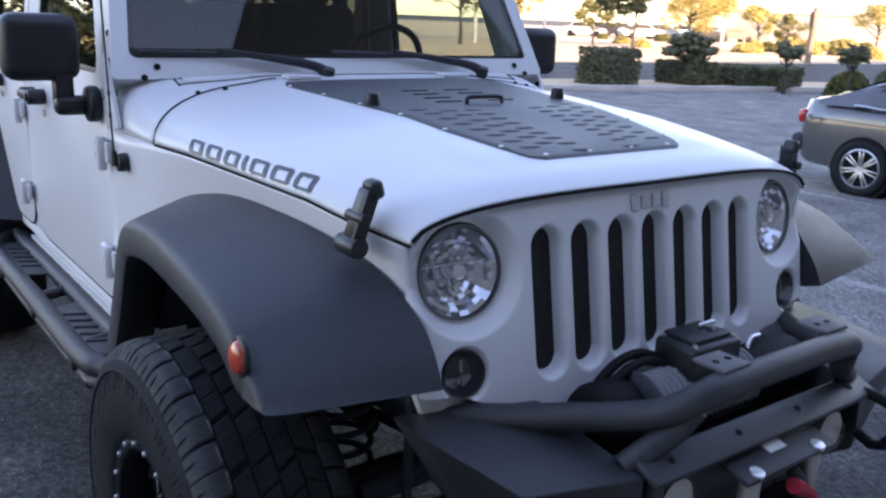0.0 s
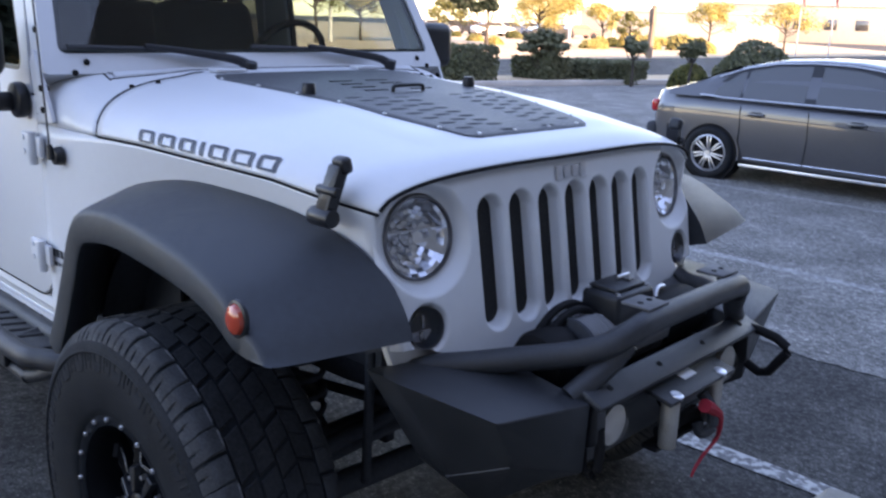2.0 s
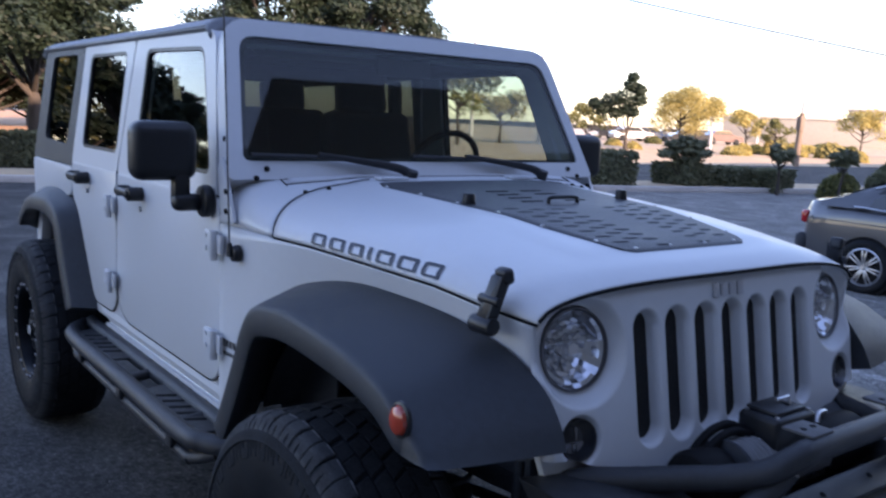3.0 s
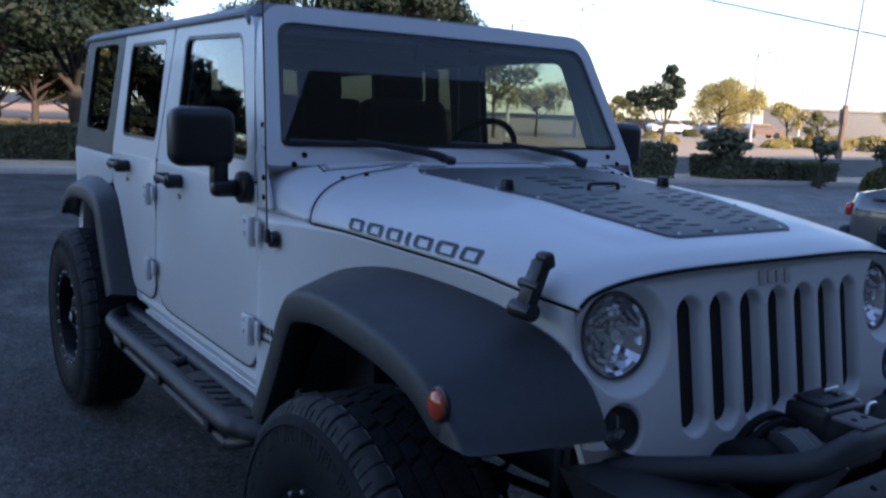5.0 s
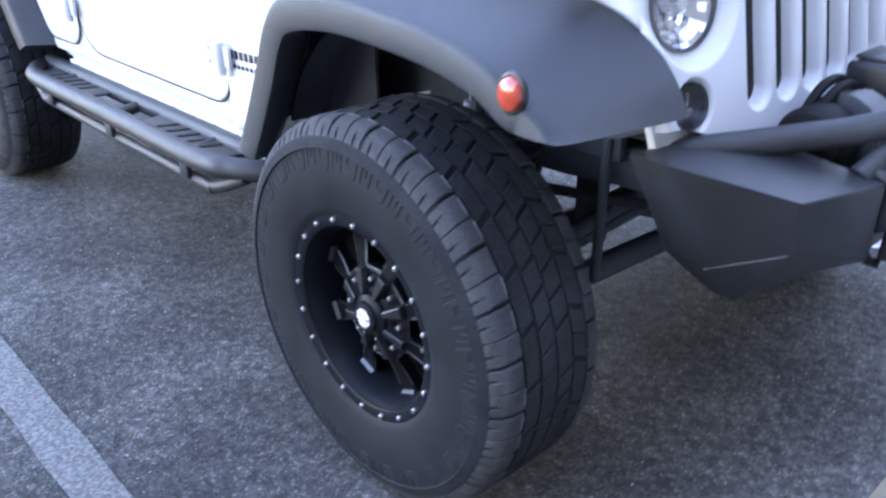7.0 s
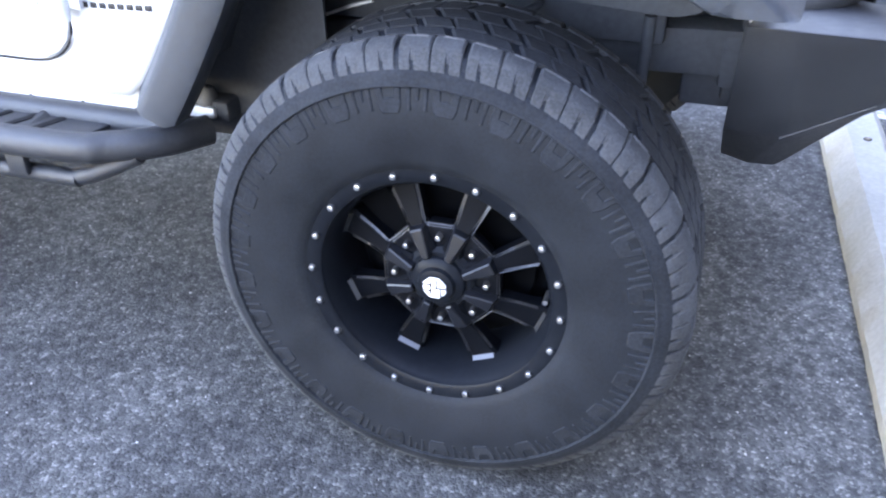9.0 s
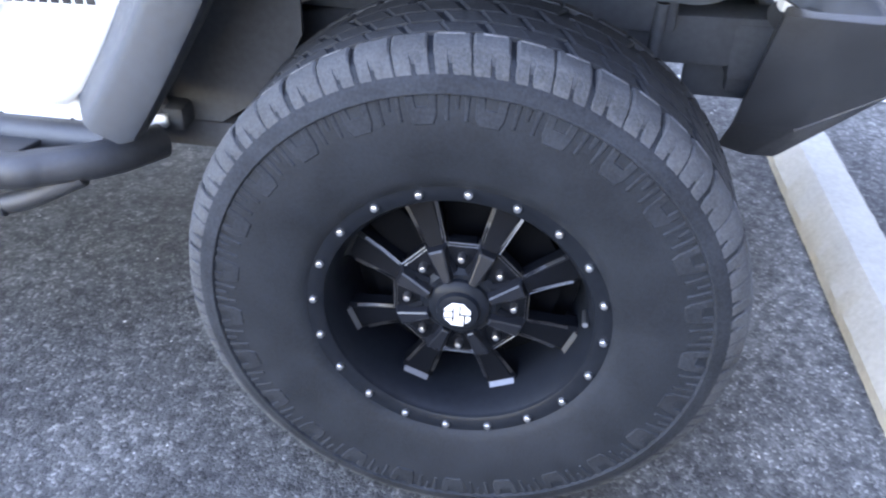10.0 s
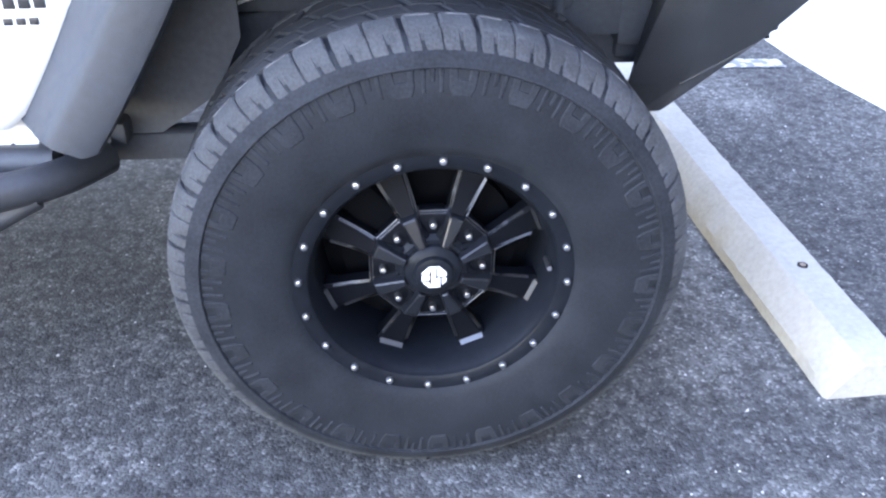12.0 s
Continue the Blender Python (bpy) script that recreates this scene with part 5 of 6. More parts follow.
for lift, x in ((-0.006, 0.64), (0.002, 0.615)):
    part("cable", tube(smooth_path([(x + 0.01, -0.1, 0.955 + lift), (x, -0.15, 0.972 + lift), (x, -0.21, 0.968 + lift), (x, -0.26, 0.94 + lift), (x, -0.3, 0.9), (x + 0.01, -0.35, 0.865)], 6), 0.0105, 10), SHACKLE, winch, "black power cable")
# roller fairlead, hook and strap
fl = new("fairlead")
fl.parent = car
tagged(fl, "roller fairlead with steel rollers")
part("frame", box((0.866, -0.015, 0.826), (0.085, 0.3, 0.012), pose(0, 0, 0, 0, 14, 0), 0.003), POWDER, fl)
# shade below the lip is put into this frame's near-black
part("lower_frame", box((0.855, -0.015, 0.69), (0.04, 0.27, 0.012), None, 0.003), SHACKLE, fl)
for y in (-0.12, 0.085):
    part("roller", cyl((0.882, y, 0.694), (0.882, y, 0.806), 0.021, seg=20, bevel=0.003), ROLLER, fl, "dusty steel roller")
    part("roller_bolt", cyl((0.892, y, 0.816), (0.895, y, 0.828), 0.016, seg=14, bevel=0.003), STEEL, fl)
# horizontal rollers blacked the same way, for the shade they lie in
for z in (0.71, 0.79):
    part("roller", cyl((0.85, -0.1, z), (0.85, 0.07, z), 0.016, seg=16), SHACKLE, fl)
part("frame_sticker", box((0.857, -0.016, 0.8365), (0.03, 0.055, 0.0015), pose(0, 0, 0, 0, 14, 0)), STICKER, fl, "small white sticker")
part("hook", tube(smooth_path([(0.88, 0.03, 0.78), (0.905, 0.035, 0.75), (0.915, 0.03, 0.71), (0.9, 0.01, 0.69), (0.885, 0.015, 0.71)], 6), 0.014, 10), DARK, fl, "black winch hook")
strap = bmesh.new()
add_tube(strap, smooth_path([(0.915, -0.02, 0.775), (0.918, 0.015, 0.757), (0.92, 0.05, 0.73), (0.918, 0.066, 0.69)], 6), 0.017, 8, 0.008)
add_tube(strap, smooth_path([(0.918, 0.068, 0.7), (0.916, 0.066, 0.67), (0.915, 0.045, 0.655), (0.915, 0.0, 0.64), (0.915, -0.03, 0.622), (0.915, -0.047, 0.603)], 6), 0.006, 8, 0.003)
part("hook_strap", strap, STRAP, fl, "frayed red webbing strap hanging down")

# ---- chassis and suspension ----
def rail(name, pts, r, material=None, label=""):
    return part(name, tube(pts, r, 14), material or DARK, car, label, 50)


for s in (-1, 1):
    # frame rail, arched over the front axle
    part("frame_rail", prism([(-3.45, 0.635), (-0.42, 0.635), (-0.18, 0.708), (0.15, 0.716), (0.3, 0.73), (0.58, 0.735), (0.58, 0.835), (-0.22, 0.81), (-0.46, 0.765), (-3.45, 0.765)], 0.38, 0.46, lambda a, b, w: (a, s * w, b), 0.01), DARK, car)
    part("frame_horn", box((0.52, s * 0.42, 0.765), (0.16, 0.09, 0.11), None, 0.012), DARK, car)
    sp = bmesh.new()
    add_tube(sp, [(0.02 + 0.062 * math.cos(a), s * 0.50 + 0.062 * math.sin(a), 0.55 + 0.32 * a / (2 * math.pi * 6)) for a in lin(0, 2 * math.pi * 6, 120)], 0.0085, 8)
    part("coil_spring", sp, DARK, car, "black coil spring")
    rail("shock_body", [(-0.12, s * 0.56, 0.46), (-0.103, s * 0.533, 0.842)], 0.019, SHOCK_GLINT, "pale dusty shock absorber body")
    rail("shock_cap", [(-0.103, s * 0.533, 0.838), (-0.1, s * 0.53, 0.862)], 0.0155, SHOCK_GLINT)
    rail("shock_rod", [(-0.1, s * 0.53, 0.85), (-0.096, s * 0.525, 1.03)], 0.0032, SHOCK_GLINT, "thin bright shock rod")
    # a glint on the liner's edge, drawn as a thin pale tube
    rail("fender_flange", [(-0.454, s * 0.502, 0.777), (-0.385, s * 0.502, 0.808), (-0.33, s * 0.502, 0.829), (-0.28, s * 0.502, 0.844)], 0.0035, SHOCK_GLINT, "glint along the inner fender, drawn as a pale tube")
    rail("lower_arm", [(-0.02, s * 0.5, 0.42), (-0.85, s * 0.43, 0.58)], 0.03)
    rail("upper_arm", [(-0.02, s * 0.4, 0.6), (-0.6, s * 0.4, 0.68)], 0.024)
    part("inner_fender", box((-0.16, s * 0.48, 1.02), (0.98, 0.03, 0.44), None, 0.01), DARK, car)
    part("rear_spring", cyl((-2.95, s * 0.5, 0.55), (-2.95, s * 0.5, 0.85), 0.06, seg=16), DARK, car)
    part("steering_knuckle", box((0.0, s * 0.66, 0.47), (0.12, 0.1, 0.26), None, 0.03), DARK, car)
    rail("tie_rod", [(0.18, s * 0.66, 0.455), (0.19, 0, 0.43)], 0.033)
    part("splash_shield", prism(rounded([(0.12, 0.9), (0.36, 0.88), (0.47, 0.93), (0.49, 0.99), (0.30, 1.09), (0.1, 1.12)], 0.03), 0.56, 0.57, lambda a, b, w: (a, s * w, b)), DARK, car, "black splash shield")
    part("axle_bracket", prism(rounded([(0.048, 0.47), (0.135, 0.47), (0.138, 0.66), (0.05, 0.66)], 0.012), 0.265, 0.295, lambda a, b, w: (a, s * w, b), 0.004), DARK, car)
    rail("stabiliser_bar", [(-0.3, s * 0.35, 0.57), (0.12, s * 0.35, 0.626), (0.28, s * 0.3, 0.63)], 0.0145)
    rail("sway_link", [(0.285, s * 0.5, 0.5), (0.3, s * 0.5, 0.86)], 0.012)
    # body mount bracket behind the wheel, with a pale tag
    part("body_mount", box((-0.62, s * 0.595, 0.63), (0.13, 0.19, 0.05), None, 0.012), DARK, car)
    part("mount_tag", box((-0.62, s * 0.695, 0.631), (0.072, 0.012, 0.025), None, 0.003), STICKER, car, "pale tag at the body mount")
    part("mount_bushing", cyl((-0.617, s * 0.672, 0.645), (-0.605, s * 0.672, 0.681), 0.032, 0.01, 16, 0.004), GREY_RUBBER_LIT_TAB, car, "grey body mount bushing")
    part("rear_shield", prism([(-0.68, 0.61), (-0.50, 0.612), (-0.385, 0.69), (-0.33, 0.80), (-0.33, 1.02), (-0.6, 1.02), (-0.68, 0.75)], 0.63, 0.64, lambda a, b, w: (a, s * w, b)), DARK, car, "black splash shield")
    part("outrigger", box((-0.60, s * 0.6, 0.575), (0.36, 0.06, 0.06), None, 0.01), DARK, car)
    part("bumper_bracket", box((0.48, s * 0.40, 0.74), (0.22, 0.02, 0.18), None, 0.006), DARK, car)
part("axle", add_cyl(cyl((0.0, -0.68, 0.47), (0.0, 0.68, 0.47), 0.042, seg=18), (-0.1, 0.22, 0.46), (0.12, 0.22, 0.46), 0.13, 0.1, 20, 0.02), DARK, car)
part("axle", add_cyl(cyl((-2.95, -0.68, 0.47), (-2.95, 0.68, 0.47), 0.042, seg=18), (-3.07, 0.0, 0.46), (-2.83, 0.0, 0.46), 0.1, 0.13, 20, 0.02), DARK, car)
rail("track_bar", [(0.17, -0.55, 0.56), (0.2, 0.48, 0.68)], 0.022)
rail("drag_link", [(0.16, -0.62, 0.52), (0.24, 0.4, 0.64)], 0.018)
part("cross_member", box((0.50, 0, 0.72), (0.1, 0.86, 0.1), None, 0.01), DARK, car)
part("radiator", box((0.37, 0, 1.08), (0.06, 1.02, 0.42), None, 0.01), DARK, car)
part("engine_block", box((-0.1, 0, 0.98), (0.75, 0.6, 0.55), None, 0.05), DARK, car)
part("floor_pan", box((-2.05, 0, 0.79), (2.75, 1.46, 0.1), None, 0.02), DARK, car)
part("transfer_case", box((-1.3, 0.0, 0.68), (0.9, 0.4, 0.18), None, 0.04), DARK, car)

# ---- side step rails ----
def side_step(s):
    st = new("side_step")
    st.parent = car
    tagged(st, "black tubular side step with cut-out plates")
    main = smooth_path([(-0.59, s * 0.72, 0.602), (-0.645, s * 0.805, 0.607), (-0.73, s * 0.868, 0.612), (-0.86, s * 0.9, 0.613), (-1.5, s * 0.9, 0.613), (-2.15, s * 0.9, 0.613), (-2.32, s * 0.86, 0.612), (-2.4, s * 0.8, 0.61)], 6)
    part("main_tube", tube(main, 0.033, 16), POWDER, st, "", 60)
    part("inner_tube", tube([(-0.66, s * 0.77, 0.62), (-2.4, s * 0.77, 0.62)], 0.032, 14), POWDER, st, "", 60)
    low = smooth_path([(-0.68, s * 0.85, 0.59), (-0.81, s * 0.88, 0.538), (-0.95, s * 0.885, 0.533), (-2.05, s * 0.885, 0.533), (-2.2, s * 0.88, 0.545), (-2.3, s * 0.87, 0.59)], 6)
    part("lower_tube", tube(low, 0.02, 12), POWDER, st, "", 60)
    for x0 in (-1.05, -1.98):
        pl = part("step_plate", prism(rounded([(x0 - 0.28, 0.775), (x0 + 0.28, 0.775), (x0 + 0.24, 0.895), (x0 - 0.24, 0.895)], 0.02), 0.618, 0.626, lambda a, b, w: (a, s * b, w), 0.002), POWDER, st, "black step plate with slanted slots")
        for k in range(5):
            part("slot", box((x0 - 0.14 + 0.07 * k, s * 0.835, 0.6265), (0.02, 0.075, 0.003), pose(0, 0, 0, 0, 0, s * 25), 0.001), SEAM, pl)
    for x in (-0.95, -1.5, -2.05):
        part("bracket", box((x, s * 0.905, 0.565), (0.05, 0.02, 0.06), None, 0.006), POWDER, st)
        part("strut", tube([(x, s * 0.9, 0.6), (x, s * 0.46, 0.67)], 0.02, 10), POWDER, st)


for s in (-1, 1):
    side_step(s)

# ---- cabin seen through the glass ----
def seat(x, y, rear=False):
    st = part("seat", box((x, y, 1.08), (0.5, 0.48, 0.16), None, 0.05, 3), SEAT, car, "dark cloth seat")
    part("backrest", box((x - 0.27, y, 1.38), (0.14, 0.46, 0.56), pose(0, 0, 0, 0, -14, 0), 0.05, 3), SEAT, st)
    hr = part("headrest", box((x - 0.37, y, 1.73), (0.09, 0.26, 0.17), pose(0, 0, 0, 0, -10, 0), 0.035, 3), SEAT, st)
    for dy in (-0.05, 0.05):
        part("post", cyl((x - 0.35, y + dy, 1.6), (x - 0.365, y + dy, 1.68), 0.007, seg=8), STEEL, hr)


for y in (-0.38, 0.38):
    seat(-1.55, y)
    seat(-2.4, y)
part("dashboard", box((-0.98, 0, 1.36), (0.3, 1.4, 0.2), pose(0, 0, 0, 0, -8, 0), 0.06, 3), INTERIOR, car, "dark dashboard")
sw = part("steering_wheel", tube([(-1.24 + 0.18 * 0.42 * math.cos(a), 0.38 + 0.18 * math.sin(a), 1.42 + 0.18 * 0.9 * math.cos(a)) for a in lin(0, 2 * math.pi, 33)], 0.014, 10), INTERIOR, car, "black steering wheel", 60)
part("spoke", box((-1.23, 0.38, 1.42), (0.02, 0.3, 0.04), None, 0.008), INTERIOR, sw)
part("column", cyl((-1.22, 0.38, 1.41), (-1.05, 0.38, 1.36), 0.035, seg=14), INTERIOR, sw)
for s in (-1, 1):
    part("roll_bar", tube(smooth_path([(-1.95, s * 0.6, 0.9), (-1.95, s * 0.6, 1.7), (-1.95, s * 0.52, 1.84), (-1.95, 0, 1.85)], 6), 0.035, 12), INTERIOR, car, "black roll bar", 60)
    part("roll_bar", tube([(-1.05, s * 0.56, 1.86), (-1.95, s * 0.55, 1.84), (-3.2, s * 0.55, 1.8)], 0.032, 12), INTERIOR, car, "black roll bar", 60)
part("sound_bar", box((-1.95, 0, 1.81), (0.16, 1.0, 0.08), None, 0.03), INTERIOR, car)
part("rear_mirror", box((-1.0, 0.0, 1.82), (0.03, 0.24, 0.07), None, 0.012), INTERIOR, car, "black interior mirror")
part("headliner", box((-2.2, 0, 1.895), (2.2, 1.3, 0.02), None, 0.005), INTERIOR, car)
tg = part("tailgate", box((-3.4, 0, 1.04), (0.06, 1.5, 0.6), None, 0.02), WHITE, car, "white tailgate")
part("rear_frame", frame_ring(rounded([(-0.76, 1.34), (0.76, 1.34), (0.69, 1.92), (-0.69, 1.92)], 0.03), rounded([(-0.62, 1.42), (0.62, 1.42), (0.58, 1.86), (-0.58, 1.86)], 0.05), -3.42, -3.36, lambda a, b, w: (w, a, b)), FLARE, tg)
part("rear_glass", box((-3.39, 0, 1.64), (0.005, 1.26, 0.46)), TINT, tg, "tinted rear window")
sw2 = new("spare_wheel")
sw2.parent = car
tagged(sw2, "spare wheel on the tailgate")
part("spare_tyre", lathe([(0.0, -0.13), (0.22, -0.13), (0.25, -0.15), (0.42, -0.15), (0.46, -0.1), (0.46, 0.1), (0.42, 0.15), (0.2, 0.14), (0.0, 0.14)], 48), RUBBER, sw2)
sw2.matrix_basis = pose(-3.575, 0, 1.22, 0, 0, 90)

# ---- parked sedan ----
def loft(sections, closed=False):
    """A skin through rings of points, one ring a station."""
    bm = bmesh.new()
    g = [[bm.verts.new(p) for p in ring] for ring in sections]
    for a, b in zip(g, g[1:]):
        for j in range(len(a) - 1):
            bm.faces.new((a[j], a[j + 1], b[j + 1], b[j]))
    return bm


def car_wheel(parent, at, r, material):
    w = new("wheel")
    w.parent = parent
    w.matrix_basis = pose(*at)
    part("tyre", lathe([(r * 0.68, -0.1), (r * 0.74, -0.112), (r * 0.9, -0.115), (r * 0.97, -0.1), (r, -0.07), (r, 0.07), (r * 0.97, 0.1), (r * 0.7, 0.1)], 48), RUBBER, w, "", 50)
    rim = part("rim", lathe([(r * 0.70, -0.105), (r * 0.66, -0.112), (r * 0.63, -0.1), (r * 0.6, 0.0), (r * 0.6, 0.08)], 40), material, w, "silver alloy rim")
    bm = bmesh.new()
    for dx in (-0.016, 0.016):
        add_box(bm, (dx, -0.095, r * 0.36), (0.016, 0.02, r * 0.52), pose(0, 0, 0, 0, dx * 300, 0), 0.004)
    s0 = part("spoke", bm, material, rim)
    for k in range(1, 7):
        again(s0, rim, Matrix.Rotation(2 * math.pi * k / 7, 4, "Y"))
    part("cap", cyl((0, -0.085, 0), (0, -0.11, 0), 0.03, seg=16), material, rim)
    part("brake_disc", lathe([(0.0, -0.03), (r * 0.55, -0.03), (r * 0.55, 0.0)], 32), DARK, w)
    return w


def sedan(at, paint, label, rz=0.0):
    c = thing("sedan", at, rz)
    c.scale = (0.93, 0.93, 0.915)
    # stations: x, half width, sill z, shoulder z, deck z; the rear axle is at x = 0
    st = [(-0.90, 0.60, 0.40, 0.72, 0.90), (-0.87, 0.72, 0.33, 0.78, 0.985), (-0.76, 0.81, 0.27, 0.83, 1.02), (-0.5, 0.865, 0.26, 0.88, 1.035), (-0.2, 0.882, 0.25, 0.90, 1.0), (0.4, 0.888, 0.22, 0.90, 0.985), (1.2, 0.888, 0.21, 0.89, 0.965),
          (2.0, 0.886, 0.21, 0.875, 0.95), (2.5, 0.88, 0.24, 0.85, 0.94), (2.9, 0.865, 0.26, 0.80, 0.90), (3.25, 0.82, 0.27, 0.72, 0.82), (3.45, 0.74, 0.28, 0.62, 0.72), (3.55, 0.6, 0.32, 0.52, 0.58)]
    xs = lin(-0.90, 3.55, 70)

    def col(x, k):
        return lerp(x, [(q[0], q[k]) for q in st])

    def ring(x):
        w, z0, z1, z2 = (col(x, k) for k in (1, 2, 3, 4))
        half = [(w * 0.86, z0), (w * 0.965, z0 + 0.05), (w * 0.985, z0 + 0.17), (w, z0 + (z1 - z0) * 0.55), (w * 0.995, z1 - 0.07), (w * 0.985, z1 - 0.012), (w * 0.972, z1 + 0.01), (w * 0.93, z1 + (z2 - z1) * 0.55), (w * 0.86, z2 - 0.012), (w * 0.7, z2), (w * 0.35, z2 + 0.015)]
        pts = [(x, -y, z) for y, z in half]
        return pts + [(x, y, z) for y, z in half[::-1]]

    body = part("body", loft([ring(x) for x in xs]), paint, c, "", 30)
    for x in (xs[0], xs[-1]):
        bm = bmesh.new()
        bm.faces.new([bm.verts.new(p) for p in ring(x)])
        part("bumper_cover", bm, paint, c)
    # cabin: pillars and roof, with the panes in it
    roof_line = [(-0.62, 1.03), (-0.35, 1.12), (-0.05, 1.25), (0.25, 1.36), (0.6, 1.43), (1.0, 1.455), (1.4, 1.45), (1.75, 1.41), (2.05, 1.31), (2.4, 1.13), (2.68, 0.97)]
    rz_ = lambda x: lerp(x, roof_line)
    cx = lin(-0.62, 2.68, 48)

    def cab(x):
        b = 0.945 + 0.02 * (x < 0)
        t = max(rz_(x), b + 0.02)
        k = (t - b) / 0.5
        w0, w1 = 0.845, 0.845 - 0.24 * k
        half = [(w0, b), (w0 - (w0 - w1) * 0.5, b + (t - b) * 0.52), (w1, t - 0.05 * k), (w1 - 0.05, t - 0.015 * k), (w1 * 0.5, t + 0.006)]
        return [(x, -y, z) for y, z in half] + [(x, y, z) for y, z in half[::-1]]

    part("cabin", loft([cab(x) for x in cx]), paint, c, "", 40)

    def side_pane(name, outline, material, off, parent, sgn):
        def pl(x, z, w):
            b = 0.945
            k = max(rz_(x) - b, 0.03) / 0.5
            f = (z - b) / max(rz_(x) - b, 0.03)
            y = 0.845 - 0.24 * k * min(f / 0.95, 1.0) * 1.0
            return x, sgn * (y + off + w), z
        bm = bmesh.new()
        a = [bm.verts.new(pl(x, z, 0)) for x, z in outline]
        bm.faces.new(a)
        bmesh.ops.triangulate(bm, faces=bm.faces[:])
        bmesh.ops.subdivide_edges(bm, edges=bm.edges[:], cuts=2, use_grid_fill=True)
        return part(name, bm, material, parent)

    for sg in (-1, 1):
        bandp = [(-0.2, 0.985)] + [(x, rz_(x) - 0.05) for x in lin(0.12, 1.95, 16)] + [(2.4, 1.0), (2.42, 0.965)]
        side_pane("window_surround", bandp, PLASTIC, 0.004, c, sg)
        for pts in ([(-0.12, 0.995), (0.2, rz_(0.2) - 0.085), (0.28, rz_(0.28) - 0.085), (0.28, 0.99)], [(0.31, 0.99), (0.31, rz_(0.31) - 0.085), (0.6, rz_(0.6) - 0.075), (1.0, rz_(1) - 0.075), (1.02, 0.985)], [(1.14, 0.983), (1.12, rz_(1.12) - 0.075), (1.5, rz_(1.5) - 0.08), (1.85, rz_(1.85) - 0.09), (2.25, 1.04), (2.27, 0.975)]):
            side_pane("window_pane", pts, SEDAN_GLASS, 0.010, c, sg)
        belt = [(x, sg * (0.853 + 0.002), 0.975 + 0.012 * (x < 0) - 0.006 * x / 2) for x in lin(-0.2, 2.42, 20)]
        part("belt_trim", tube(belt, 0.012, 6), ALLOY, c, "bright window trim")
        arc = [(x, sg * (0.845 - 0.24 * max(rz_(x) - 0.945, 0.03) / 0.5 * 0.93 + 0.008), rz_(x) - 0.042) for x in lin(-0.05, 1.95, 26)]
        part("window_trim", tube(arc, 0.009, 6), ALLOY, c, "bright window trim")
        part("sill_trim", tube([(x, sg * 0.873, 0.305) for x in lin(0.42, 2.3, 14)], 0.008, 6), CHROME, c, "bright sill trim")
        part("sill_lip", box((1.36, sg * 0.85, 0.215), (2.0, 0.03, 0.035), None, 0.01), ALLOY, c)
        part("body_crease", tube([(x, sg * (col(x, 1) + 0.0), 0.80 - 0.035 * x / 2.4) for x in lin(-0.7, 2.6, 24)], 0.006, 6), paint, c)
        for x in (0.32, 1.1, 2.28):
            part("door_gap", tube([(x, sg * 0.888, 0.3), (x + 0.02, sg * 0.893, 0.6), (x, sg * 0.885, 0.9)], 0.004, 5), SEAM, c)
        for x in (0.52, 1.62):
            part("door_handle", box((x, sg * 0.898, 0.815), (0.2, 0.03, 0.032), None, 0.01), paint, c)
            part("handle_cup", box((x, sg * 0.886, 0.812), (0.13, 0.012, 0.06), None, 0.005), SEAM, c)
        for x0 in (0.0, 2.76):
            bm = sheet(lambda a, r: (x0 + r * math.cos(a), sg * 0.896 if r > 0.345 else sg * 0.80, 0.315 + r * math.sin(a)), lin(-0.15, math.pi + 0.15, 28), [0.335, 0.35, 0.372])
            part("arch_lip", bm, paint, c)
            part("wheel_well", cyl((x0, sg * 0.70, 0.315), (x0, sg * 0.893, 0.315), 0.35, seg=36), SEAM, c)
            w = car_wheel(c, (x0, sg * 0.80, 0.315), 0.315, ALLOY)
            w.matrix_basis = pose(x0, sg * 0.815, 0.315, 0, 0, 0 if sg < 0 else 180)
        m = part("door_mirror", box((2.17, sg * 0.99, 1.02), (0.12, 0.2, 0.13), None, 0.04, 3), paint, c)
        part("mirror_arm", box((2.18, sg * 0.88, 0.985), (0.07, 0.1, 0.03), None, 0.01), PLASTIC, m)
        part("tail_lamp", box((-0.825, sg * 0.66, 0.80), (0.12, 0.22, 0.16), pose(0, 0, 0, 0, 0, sg * 22), 0.04, 3), RED, c, "red tail lamp")
        part("head_lamp", box((3.28, sg * 0.66, 0.64), (0.2, 0.2, 0.12), pose(0, 0, 0, 0, 0, -sg * 25), 0.04, 3), CHROME, c)
    part("rear_bumper", box((-0.86, 0, 0.5), (0.16, 1.6, 0.2), None, 0.06, 3), DARK, c, "dark lower rear bumper")
    part("windscreen", sheet(lambda u, v: (1.95 + 0.62 * u, v * (0.62 + 0.12 * u), rz_(1.95 + 0.62 * u) + 0.012), lin(0, 1, 8), lin(-1, 1, 8)), SEDAN_GLASS, c)
    part("rear_window", sheet(lambda u, v: (-0.45 + 0.6 * u, v * (0.72 - 0.1 * u), rz_(-0.45 + 0.6 * u) + 0.012), lin(0, 1, 8), lin(-1, 1, 8)), SEDAN_GLASS, c)
    return tagged(c, label, "car")


SEDAN_GLASS = mat("sedan_window", (0.045, 0.047, 0.047), 0.04, spec=0.9, coat=0.6)
sedan((-2.7, 7.88, 0), SEDAN, "dark grey four-door sedan with silver rims parked on asphalt")
sedan((-2.2, 13.0, 0), SILVER, "silver sedan parked beyond the grey one")


